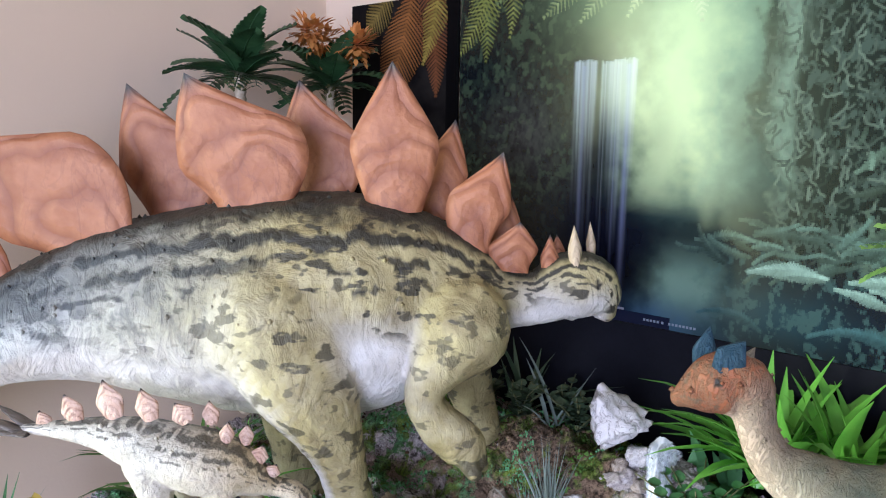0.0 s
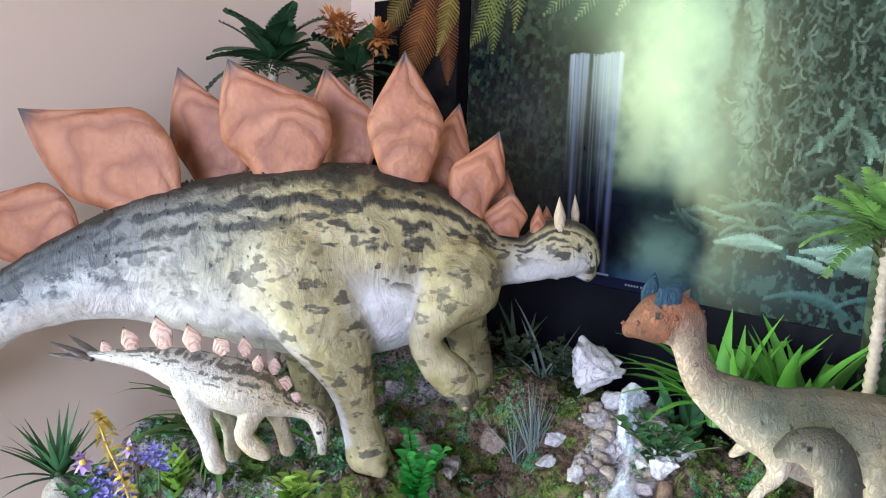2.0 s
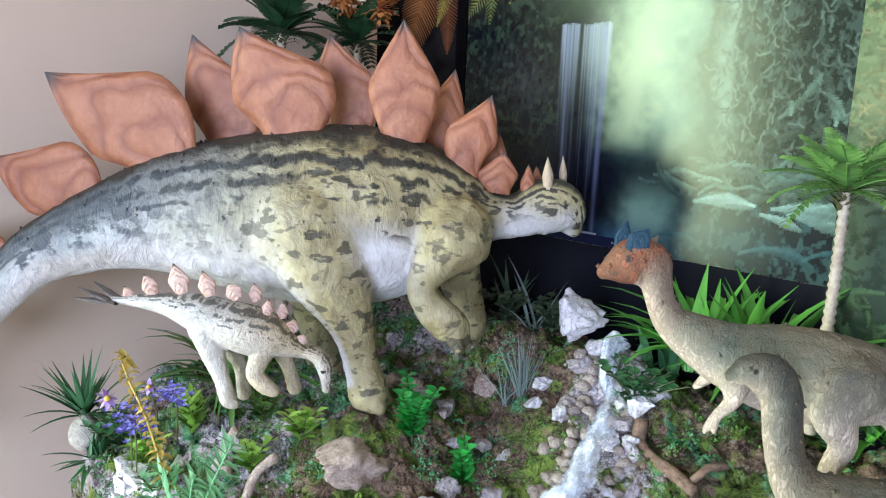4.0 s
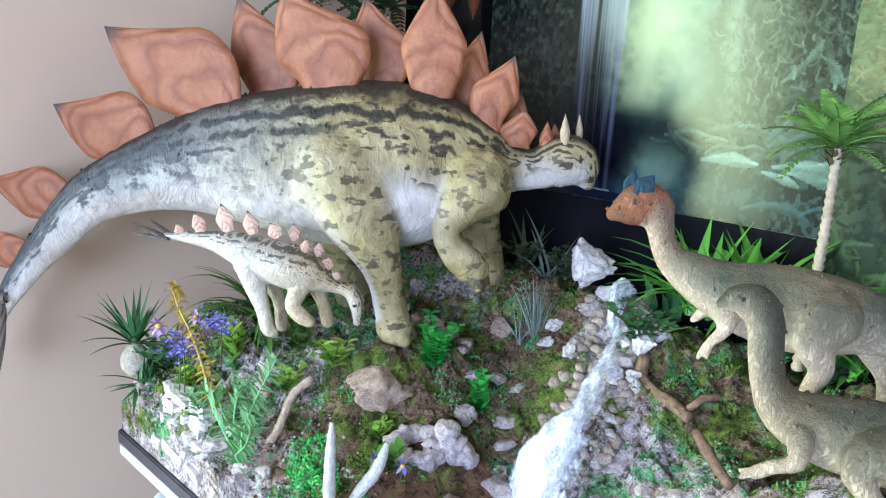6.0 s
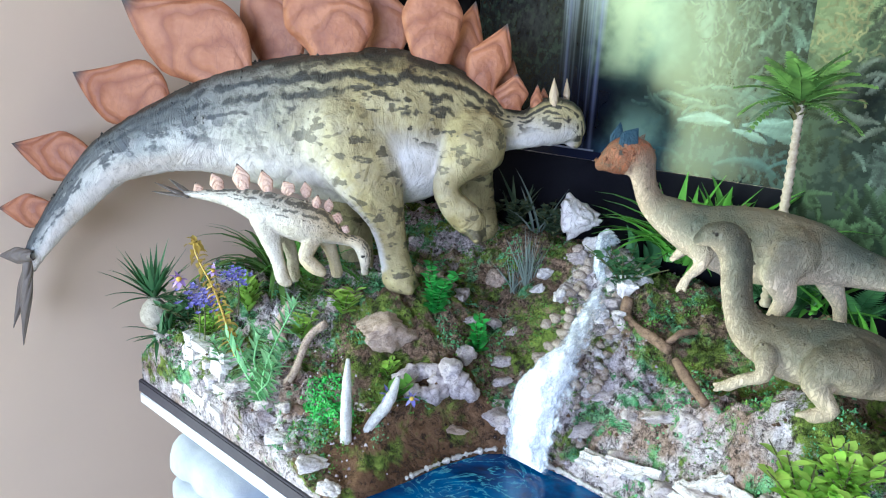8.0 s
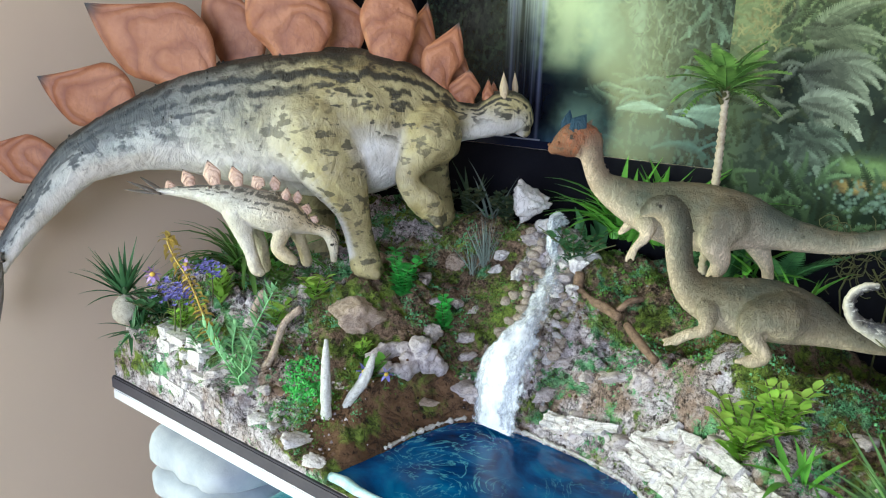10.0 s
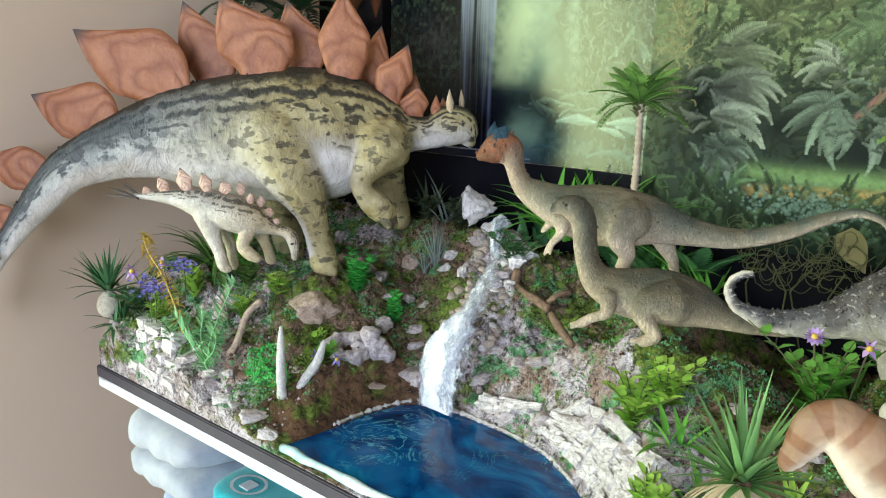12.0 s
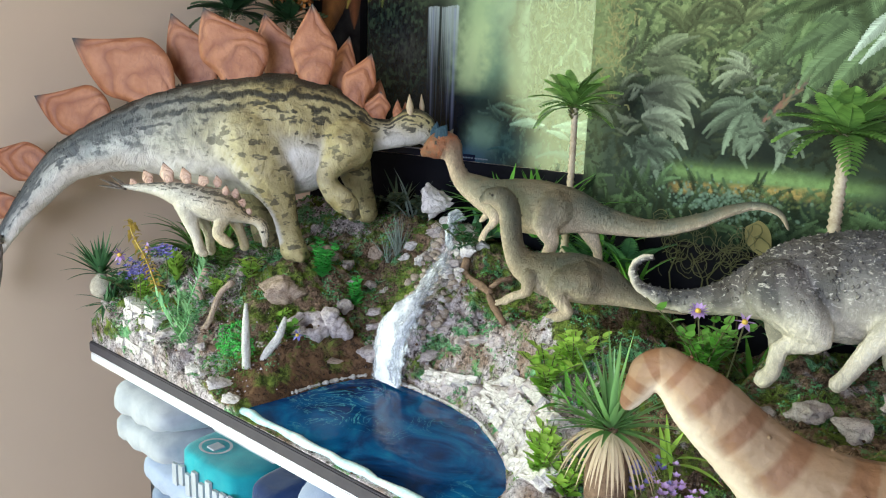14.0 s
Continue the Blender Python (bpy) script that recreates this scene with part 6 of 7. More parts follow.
branch("root", [(-0.090, 0.548, 1.128), (-0.086, 0.538, 1.112), (-0.070, 0.530, 1.106), (-0.045, 0.524, 1.102), (-0.022, 0.515, 1.098)], [0.006, 0.006, 0.005, 0.006, 0.005], M_BARK, "dark reddish root on the bank of the stream", "root",
       [([(-0.03, 0.52, 1.1), (-0.022, 0.535, 1.112), (-0.01, 0.545, 1.115)], 0.0035)])
branch("root", [(0.000, 0.482, 1.105), (0.020, 0.470, 1.095), (0.045, 0.455, 1.085)], [0.004, 0.005, 0.004], M_BARK, "dark stick at the edge of the nest", "stick")
for x, y, s, k in ((0.386, 0.470, 0.020, 0), (0.43, 0.462, 0.022, 1), (0.35, 0.455, 0.012, 2), (0.46, 0.50, 0.02, 0), (0.235, 0.43, 0.012, 1), (0.30, 0.40, 0.014, 2), (0.26, 0.345, 0.012, 0), (0.34, 0.385, 0.012, 1)):
    stone("rock", ROCKS[k], x, y, s, "rough pinkish grey rock among the moss", "rock", None, None, 0, 0.003, "rocks in the moss")
stone("mossy_rock", ROCKS[1], 0.425, 0.625, 0.045, "tall grey rock with green moss by the wall", "rock", 1.16, 30, 0, 0, "", (0.7, 0.6, 1.6))

# ---- plants ----


def frond_mesh(name, length, leaflets, material, width=0.0045, droop=0.9, leaf=0.35, stem=0.0006):
    """A feather leaf along +x: a bent rib with narrow leaflets on both sides."""
    bm = bmesh.new()
    p, d = Vector((0, 0, 0)), Vector((1, 0, 0.35)).normalized()
    pts = [p.copy()]
    for i in range(leaflets):
        t = i / leaflets
        p = p + d * length / leaflets
        d = (d + Vector((0, 0, -droop / leaflets))).normalized()
        pts.append(p.copy())
        size = length * leaf * min(1, 0.45 + 2.2 * t) * (1 - t) ** 0.55
        for s in (-1, 1):
            blade(bm, p, d * 0.75 + Vector((0, s, 0.12)), max(size, 0.004), width, 0.35, 3, 0.15, 0.0, 0.7)
    tube(bm, pts[::2] if len(pts) > 8 else pts, stem, 5)
    return finish(bm, name, material)


def palm(x, y, z0, top, radius, label, leaf_material, fronds=15, trunk_r=0.006, leaflets=13, flowers=False, seed=1, width=0.0055):
    q = random.Random(seed)
    base = thing("palm_tree", (x, y, z0), label, "palm tree")
    h = top - z0
    bm = bmesh.new()
    n = int(h / 0.0036)
    pts = [(0.003 * math.sin(i / n * 2.4), 0, h * i / n) for i in range(n + 1)]
    tube(bm, pts, [trunk_r * (1.15 - 0.35 * i / n) * (1.16 if i % 2 else 0.86) for i in range(n + 1)], 10)
    part("trunk", bm, M_TRUNK, base, "ringed pale trunk")
    bm = bmesh.new()
    for i in range(26):
        a = i * 2.4
        blade(bm, (math.cos(a) * trunk_r * 0.6, math.sin(a) * trunk_r * 0.6, h - 0.018 + 0.0008 * i), (math.cos(a), math.sin(a), 0.9), 0.012, 0.005, 0.2, 2)
    part("crown_base", bm, M_VINE, base, "shaggy brown leaf bases")
    kinds = [frond_mesh("frond", radius * s, leaflets, leaf_material, width, dr) for s, dr in ((1.0, 1.0), (0.9, 0.7), (1.05, 1.3))]
    for i in range(fronds):
        lift = 62 - 78 * (i / fronds)
        shared("frond", kinds[i % 3], base, pose(0.002, 0, h - 0.003, 0, 0, i * 137.5 + q.uniform(-12, 12)) @ pose(0, 0, 0, q.uniform(-14, 14), -lift, 0))
    if flowers:
        for k in range(3):
            a = k * 2.2 + 0.5
            bm = bmesh.new()
            c = Vector((math.cos(a) * radius * 0.45, math.sin(a) * radius * 0.45, h + 0.044 + 0.006 * k))
            tube(bm, [(0, 0, h - 0.005), c * 0.6 + Vector((0, 0, h * 0.4)), c], 0.0018, 6)
            for _ in range(170):
                d = Vector((q.gauss(0, 1), q.gauss(0, 1), q.gauss(0, 0.75))).normalized()
                blade(bm, c + d * q.uniform(0.004, 0.022), d, 0.010, 0.006, 0.2, 2)
            part("flower_head", bm, M_ORANGE, base, "ragged orange flower head")
    return base


palm(0.031, 0.603, 1.14, 1.342, 0.062, "small model palm with a ringed pale trunk", M_PALM, 22, 0.0047, seed=1, width=0.0048)
palm(0.352, 0.602, 1.09, 1.328, 0.070, "small model palm with dense bright green fronds", M_PALM, 24, 0.0068, seed=2, width=0.008)
palm(-0.572, 0.497, 1.12, 1.470, 0.078, "dark green model palm by the beige wall", M_PALM_DARK, 22, 0.007, 12, seed=3, width=0.010)
palm(-0.568, 0.610, 1.13, 1.466, 0.068, "dark green model palm with orange flower heads", M_PALM_DARK, 16, 0.006, 9, True, 4, 0.013)


def tuft(name, x, y, z, count, length, width, material, label, spread=0.7, droop=0.6, seed=1, category="plant", kinds=3, shape=0.8, one_sided=None, steps=6):
    """Strap leaves from one root, each a part."""
    q = random.Random(seed)
    base = thing(name, (x, y, z), label, category)
    meshes = []
    for k in range(kinds):
        bm = bmesh.new()
        blade(bm, (0, 0, 0), (0.35 + 0.25 * k, 0, 1), length * (0.8 + 0.2 * k), width, droop * (0.6 + 0.4 * k), steps, 0.3, 0.0, shape)
        meshes.append(finish(bm, "leaf", material))
    for i in range(count):
        a = i * 137.5 + q.uniform(-20, 20) if one_sided is None else one_sided + q.uniform(-80, 80)
        s = q.uniform(0.6, 1.1)
        shared("leaf", meshes[i % kinds], base, pose(q.uniform(-1, 1) * width, q.uniform(-1, 1) * width, -0.002, 0, q.uniform(-20, 45) * spread, a) @ Matrix.Diagonal((s, s, s, 1)))
    return base


def gz(x, y, d=-0.002):
    return rough_ground(x, y) + d


tuft("strap_plant", -0.075, 0.628, 1.160, 60, 0.125, 0.013, M_STRAP, "bright green strap-leaf plant behind the crested model", 0.5, 0.9, 11)
tuft("strap_plant", -0.025, 0.632, 1.160, 60, 0.120, 0.013, M_STRAP, "bright green strap-leaf plant behind the crested model", 0.5, 0.8, 12)
tuft("strap_plant", 0.075, 0.625, 1.140, 9, 0.085, 0.011, M_STRAP, "green strap-leaf tuft by the black board", 0.7, 0.6, 13)
tuft("strap_plant", 0.135, 0.600, gz(0.135, 0.60), 9, 0.075, 0.010, M_STRAP, "green strap-leaf tuft beside the dark hollow", 0.8, 0.5, 14)
tuft("strap_plant", 0.285, 0.610, gz(0.285, 0.61), 6, 0.070, 0.007, M_STRAP, "thin green leaves by the black board", 0.5, 0.4, 15)
tuft("grass_plant", -0.478, 0.372, gz(-0.478, 0.372), 60, 0.120, 0.008, M_PALM, "dark green arching grass plant by the wall", 1.0, 1.3, 16)
tuft("grass_plant", -0.455, 0.392, gz(-0.455, 0.392), 40, 0.105, 0.007, M_STRAP, "light green arching grass plant by the wall", 1.0, 1.2, 17)
tuft("dark_grass", -0.315, 0.640, gz(-0.315, 0.64), 12, 0.10, 0.008, M_IVY, "dark thin-leaved plant against the black board", 0.7, 0.4, 18)
tuft("dark_grass", -0.268, 0.625, gz(-0.268, 0.625), 5, 0.10, 0.006, M_GREYGRASS, "pale bent grass blades against the black board", 0.9, 0.6, 19)
tuft("leafy_sprig", -0.120, 0.632, 1.145, 11, 0.050, 0.017, M_FERN, "dark green oval leaves on a short stem", 1.1, 0.6, 20)
tuft("grass_tuft", 0.24, 0.345, gz(0.24, 0.345), 16, 0.06, 0.007, M_STRAP, "green grass tuft among the rocks", 0.8, 0.5, 21)
tuft("grass_tuft", 0.305, 0.352, gz(0.305, 0.352), 16, 0.05, 0.006, M_LIME, "light green leafy tuft under the long neck", 1.0, 0.7, 22)
tuft("grass_tuft", 0.20, 0.372, gz(0.20, 0.372), 10, 0.055, 0.008, M_STRAP, "green grass tuft above the white slabs", 0.9, 0.6, 23)


def wispy(name, x, y, z, count, length, width, material, label, spread=0.35, seed=1, droop=0.5):
    """A dense tuft of hair-thin blades, one mesh of foliage."""
    q = random.Random(seed)
    base = thing(name, (x, y, z), label, "grass")
    bm = bmesh.new()
    for i in range(count):
        a = q.uniform(0, 6.28)
        k = q.uniform(0, spread)
        blade(bm, (q.uniform(-0.004, 0.004), q.uniform(-0.004, 0.004), 0), (math.cos(a) * k, math.sin(a) * k, 1), length * q.uniform(0.55, 1.1), width, droop * q.uniform(0.2, 1), 5, 0.2, q.uniform(0, 3))
    part("blades", bm, material, base)


wispy("grey_grass", -0.222, 0.545, gz(-0.222, 0.545), 60, 0.068, 0.0011, M_GREYGRASS, "wispy grey-green grass tuft beside the stream", 0.45, 31)
wispy("grey_grass", -0.235, 0.538, gz(-0.235, 0.538), 26, 0.05, 0.001, M_GREYGRASS, "short wispy grey grass beside the stream", 0.7, 32)


M_BULB = stone_mat("papery_bulb", (0.50, 0.44, 0.34), (0.74, 0.68, 0.56), (0.30, 0.24, 0.16), 40)


def bulb_plant(x, y, z, r, leaves, length, label, skirt, seed, bulb_h=1.3, width=0.005):
    """Spiky rosette on a pale bulb or a skirt of straw."""
    q = random.Random(seed)
    base = thing("yucca_plant", (x, y, z), label, "plant")
    bm = bmesh.new()
    prof = [(0.55, 0), (0.95, 0.25), (1.0, 0.5), (0.8, 0.8), (0.42, 1.0), (0.3, 1.1)]
    tube(bm, [(0, 0, r * 2 * bulb_h * t) for w, t in prof], [r * w for w, t in prof], 18)
    part("bulb", bm, M_BULB if not skirt else M_BARK, base, "pale fibrous bulb")
    top = r * 2 * bulb_h * 1.05
    bm = bmesh.new()
    for i in range(90 if skirt else 0):
        a = q.uniform(0, 6.28)
        if skirt:
            blade(bm, (math.cos(a) * r * 0.3, math.sin(a) * r * 0.3, top), (math.cos(a) * 0.75, math.sin(a) * 0.75, -0.25), r * q.uniform(2.3, 3.4), 0.0028, 1.6, 5, 0.2)
        else:
            tube(bm, [(math.cos(a + 0.2 * t) * r * w * 1.04, math.sin(a + 0.2 * t) * r * w * 1.04, r * 2 * bulb_h * t) for w, t in prof[1:]], q.uniform(0.0002, 0.0005), 4)
    if skirt:
        tagged(part("fibre", bm, M_STRAW, base, "hanging straw-coloured fibres"), kind="stuff")
    meshes = []
    for k in range(3):
        bm = bmesh.new()
        blade(bm, (0, 0, 0), (0.25 + 0.35 * k, 0, 1), length * (1.05 - 0.1 * k), width, 0.3 + 0.25 * k, 5, 0.35, 0, 0.55)
        meshes.append(finish(bm, "leaf", M_FERN if not skirt else M_YUCCA))
    for i in range(leaves):
        shared("leaf", meshes[i % 3], base, pose(0, 0, top - 0.002, 0, q.uniform(-8, 34), i * 137.5 + q.uniform(-15, 15)) @ Matrix.Diagonal((1, 1, q.uniform(0.75, 1.1), 1)))
    return base


bulb_plant(-0.546, 0.242, 1.034, 0.0165, 38, 0.072, "spiky dark green yucca on a pale fibrous bulb", False, 41, 1.05, 0.0066)
bulb_plant(0.280, 0.287, 1.005, 0.019, 54, 0.078, "green yucca with a skirt of dry straw", True, 42, 2.0, 0.0062)
tuft("spiky_plant", -0.520, 0.240, gz(-0.52, 0.240), 24, 0.048, 0.006, M_FERN, "small dark spiky plant on the front bank", 1.4, 0.5, 43)


def leafy(name, x, y, z, stems, height, leaf, material, label, seed, width=None, per=14, spread=0.5, bare=0.15, up=0.6, category="plant", droop=0.4):
    """Stems set with small leaves all along."""
    q = random.Random(seed)
    base = thing(name, (x, y, z), label, category)
    for s in range(stems):
        bm = bmesh.new()
        a = s * 2.4 + q.uniform(-0.4, 0.4)
        k = q.uniform(0.15, 1) * spread
        h = height * q.uniform(0.7, 1.05)
        pts = [Vector((math.cos(a) * k * h * t * t, math.sin(a) * k * h * t * t, h * t)) for t in [i / 6 for i in range(7)]]
        tube(bm, pts, [0.0011 * (1 - 0.5 * i / 6) for i in range(7)], 5)
        stem_ob = part("stem", bm, M_STEM, base)
        bm = bmesh.new()
        for i in range(per):
            t = bare + (1 - bare) * i / per
            j = min(5, int(t * 6))
            p = pts[j].lerp(pts[j + 1], t * 6 - j)
            for b in (0, math.pi):
                w = i * 1.3 + b
                blade(bm, p, (math.cos(w), math.sin(w), up), leaf * q.uniform(0.75, 1.15) * (1.15 - 0.5 * t), width or leaf * 0.45, droop, 3, 0.25)
        part("foliage", bm, material, stem_ob)
    return base


leafy("succulent_plant", -0.262, 0.432, gz(-0.262, 0.432), 4, 0.062, 0.016, M_EMERALD, "bright green plastic plant with small round leaves", 51, 0.013, 11, 0.55)
leafy("succulent_plant", -0.212, 0.450, gz(-0.212, 0.45), 3, 0.046, 0.015, M_EMERALD, "small bright green plastic plant by the stream", 52, 0.012, 9, 0.35)
leafy("small_bush", -0.322, 0.350, gz(-0.322, 0.35), 8, 0.036, 0.019, M_LIME, "small light green rosette plant on the slope", 53, 0.010, 4, 0.9)
leafy("lime_sprig", -0.432, 0.300, gz(-0.432, 0.30), 7, 0.050, 0.022, M_LIME, "bright lime sprig behind the blue flowers", 57, 0.006, 8, 0.4, up=1.2)
leafy("sage_sprig", -0.405, 0.250, gz(-0.405, 0.25), 4, 0.050, 0.020, M_SAGE, "grey-green sprig leaning over the front bank", 155, 0.0045, 10, 0.9)
leafy("lime_sprig", -0.455, 0.262, gz(-0.455, 0.262), 5, 0.046, 0.020, M_LIME, "light green sprig under the daisies", 157, 0.007, 7, 0.9)
leafy("small_bush", -0.500, 0.262, gz(-0.50, 0.262), 8, 0.040, 0.018, M_FERN, "dark green low bush beside the yucca", 158, 0.007, 6, 1.1)
leafy("small_bush", -0.372, 0.340, gz(-0.372, 0.34), 7, 0.032, 0.014, M_TURF, "low mossy green bush on the slope", 159, 0.008, 6, 1.1)
leafy("small_bush", -0.250, 0.352, gz(-0.25, 0.352), 6, 0.024, 0.012, M_LIME, "low light green bush by the hollow rock", 160, 0.007, 5, 1.1)
leafy("lime_bush", 0.235, 0.300, gz(0.235, 0.30), 7, 0.040, 0.016, M_LIME, "light green bush at the foot of the yucca", 161, 0.008, 6, 1.0)
leafy("small_bush", -0.525, 0.262, gz(-0.525, 0.262), 8, 0.036, 0.016, M_SAGE, "soft green low bush on the front bank", 162, 0.007, 6, 1.2)
leafy("small_bush", -0.345, 0.310, gz(-0.345, 0.31), 6, 0.034, 0.015, M_LIME, "light green low bush on the slope", 163, 0.007, 6, 1.1)
leafy("lime_bush", 0.150, 0.392, gz(0.15, 0.392), 10, 0.052, 0.021, M_LIME, "yellow-green bush above the white slabs", 59, 0.011, 6, 0.9)
leafy("lime_bush", 0.172, 0.405, gz(0.172, 0.405), 10, 0.050, 0.019, M_LIME, "yellow-green bush above the white slabs", 60, 0.009, 7, 0.9)
leafy("lime_bush", 0.206, 0.302, gz(0.206, 0.302), 11, 0.056, 0.019, M_LIME, "bright lime water plant by the pond's edge", 61, 0.008, 8, 0.6, up=0.9)
leafy("leafy_bush", 0.292, 0.452, gz(0.292, 0.452), 12, 0.082, 0.022, M_STRAP, "bright green leafy bush with purple flowers", 62, 0.010, 7, 0.8)
leafy("leafy_bush", 0.265, 0.322, gz(0.265, 0.322), 6, 0.045, 0.014, M_FERN, "dark green small-leaved bush", 63, 0.006, 8, 0.9)
leafy("ivy_plant", -0.108, 0.566, gz(-0.108, 0.566), 12, 0.052, 0.016, M_FERN, "dark ivy-like plant beside the waterfall", 64, 0.010, 5, 1.2)
for k, (x, y) in enumerate(((-0.34, 0.60), (-0.385, 0.61), (-0.30, 0.612), (-0.355, 0.635), (-0.42, 0.62), (-0.27, 0.64), (-0.245, 0.625))):
    leafy("ivy_plant", x, y, gz(x, y), 8, 0.042, 0.014, M_IVY, "pale-edged ivy plant in the shade behind the big model", 70 + k, 0.010, 5, 1.0)


def sprig(name, rows, leaf, width, gap, material, label, seed, up=0.5, curl=0.3):
    """Bare stems along given curves, set with narrow leaves in pairs."""
    q = random.Random(seed)
    root = Vector(rows[0][0])
    base = thing(name, root, label, "plant")
    for pts in rows:
        c = [Vector(p) - root for p in densify(pts, 8)]
        bm = bmesh.new()
        tube(bm, c, [0.0014 - 0.0008 * i / len(c) for i in range(len(c))], 6)
        stem_ob = part("stem", bm, material, base)
        bm = bmesh.new()
        run, turn = 0.0, 0.0
        for a, b in zip(c, c[1:]):
            run += (b - a).length
            if run < gap:
                continue
            run, turn = 0.0, turn + 1.1
            d = (b - a).normalized()
            side = d.cross(Vector((0.4, -0.9, 0.1))).normalized()
            for k in (-1, 1):
                way = Matrix.Rotation(q.uniform(-0.7, 0.7), 3, d) @ (side * k)
                blade(bm, b, way + d * up, leaf * q.uniform(0.7, 1.15), width, curl, 4, 0.3)
        for k in range(3):
            blade(bm, c[-1], (c[-1] - c[-3]).normalized() + Vector((q.uniform(-0.5, 0.5), q.uniform(-0.5, 0.5), 0)), leaf * 0.7, width, curl, 4, 0.3)
        part("foliage", bm, material, stem_ob)
    return base


sprig("sage_sprig", [[(-0.330, 0.252, 1.005), (-0.322, 0.246, 1.045), (-0.300, 0.247, 1.090), (-0.274, 0.250, 1.133)], [(-0.330, 0.252, 1.010), (-0.345, 0.244, 1.035), (-0.366, 0.243, 1.052), (-0.388, 0.246, 1.066)],
                     [(-0.330, 0.252, 1.010), (-0.322, 0.240, 1.028), (-0.305, 0.240, 1.046), (-0.300, 0.242, 1.062)]], 0.019, 0.0042, 0.0045, M_SAGE, "sea-green plastic sprig with narrow leaves", 54)
sprig("sage_sprig", [[(-0.352, 0.262, 1.02), (-0.350, 0.254, 1.05), (-0.340, 0.252, 1.078)], [(-0.352, 0.262, 1.02), (-0.366, 0.254, 1.045), (-0.378, 0.252, 1.062)]], 0.017, 0.0042, 0.0045, M_SAGE, "low sea-green plastic sprig on the front slope", 55)
sprig("golden_sprig", [[(-0.385, 0.252, 1.045), (-0.392, 0.246, 1.085), (-0.410, 0.243, 1.118), (-0.432, 0.241, 1.140), (-0.442, 0.240, 1.156), (-0.434, 0.238, 1.163)]], 0.014, 0.007, 0.0042, M_GOLD, "dry golden brown sprig with a curled tip", 58, 0.2, 1.5)
leafy("flower_leaves", -0.216, 0.334, gz(-0.216, 0.334), 6, 0.030, 0.018, M_STRAP, "green leaves of a violet flower behind the posts", 81, 0.009, 3, 1.0)


def flower(x, y, z, r, petals, material, label, seed, root=None, tilt=(-0.4, -0.7, 0.5)):
    q = random.Random(seed)
    base = thing("flower", (x, y, z), label, "flower")
    turn = Vector(tilt).to_track_quat("Z", "Y").to_matrix()
    bm = bmesh.new()
    for i in range(petals):
        a = 2 * math.pi * i / petals
        blade(bm, (0, 0, 0), turn @ Vector((math.cos(a), math.sin(a), 0.25)), r * q.uniform(0.9, 1.1), r * 0.55, 0.1, 3, 0.2)
    part("petals", bm, material, base)
    bm = bmesh.new()
    bmesh.ops.create_icosphere(bm, subdivisions=2, radius=r * 0.27, matrix=Matrix.Translation(turn @ Vector((0, 0, r * 0.12))))
    part("centre", bm, M_YELLOW, base, "yellow centre")
    bm = bmesh.new()
    low = Vector((0, 0, -0.03)) if root is None else Vector(root) - Vector((x, y, z))
    tube(bm, [low, low * 0.5 + Vector((0, 0.003, 0.004)), (0, 0, 0)], 0.0009, 5)
    part("stem", bm, M_STEM, base)


flower(-0.471, 0.237, 1.113, 0.012, 9, M_PURPLE, "pink and purple daisy with a yellow centre", 91, (-0.475, 0.262, 1.05), (0.6, -0.75, 0.3))
flower(-0.452, 0.268, 1.122, 0.009, 8, M_PURPLE, "small purple flower among the leaves", 92, (-0.452, 0.275, 1.06), (0.6, -0.7, 0.4))
flower(0.282, 0.446, 1.155, 0.011, 14, M_PURPLE, "pale violet daisy on a leafy bush", 93, (0.288, 0.45, 1.08), (0.2, -0.6, 0.8))
flower(0.322, 0.462, 1.150, 0.011, 6, M_PURPLE, "dark violet pansy with an orange centre", 94, (0.31, 0.46, 1.08), (0.2, -0.8, 0.5))
flower(-0.217, 0.322, 1.040, 0.010, 6, M_BLUE, "violet blue flower behind the white post", 95, (-0.217, 0.332, 1.01), (0.4, -0.8, 0.4))
flower(-0.198, 0.336, 1.038, 0.009, 6, M_BLUE, "violet blue flower behind the white post", 96, (-0.205, 0.336, 1.01), (0.4, -0.8, 0.4))


def flower_spike(x, y, z, count, material, label, seed, spread=0.014):
    q = random.Random(seed)
    base = thing("flower_cluster", (x, y, z), label, "flower")
    bm = bmesh.new()
    tube(bm, [(0, 0, -0.045), (0.002, 0, -0.02), (0, 0, 0.004)], 0.0008, 5)
    part("stem", bm, M_STEM, base)
    bm = bmesh.new()
    for _ in range(count):
        c = Vector((q.gauss(0, 1) * spread, q.gauss(0, 1) * spread * 0.6, q.gauss(0, 1) * spread * 0.55))
        for k in range(5):
            a = k * 1.257 + q.uniform(0, 1)
            blade(bm, c, (math.cos(a), math.sin(a) - 0.4, 0.5), 0.0046, 0.0036, 0.1, 2)
    part("blossoms", bm, material, base)


flower_spike(-0.447, 0.246, 1.092, 46, M_BLUE, "cluster of small violet blue blossoms", 101)
flower_spike(-0.432, 0.244, 1.096, 40, M_BLUE, "cluster of small violet blue blossoms", 102, 0.010)
flower_spike(-0.415, 0.276, 1.122, 44, M_BLUE, "cluster of pale violet blue blossoms", 103, 0.011)
flower_spike(0.300, 0.312, 1.045, 40, M_BLUE, "cluster of violet blossoms under the long neck", 104, 0.014)
flower_spike(0.340, 0.300, 1.040, 40, M_PURPLE, "cluster of purple blossoms under the long neck", 105, 0.014)

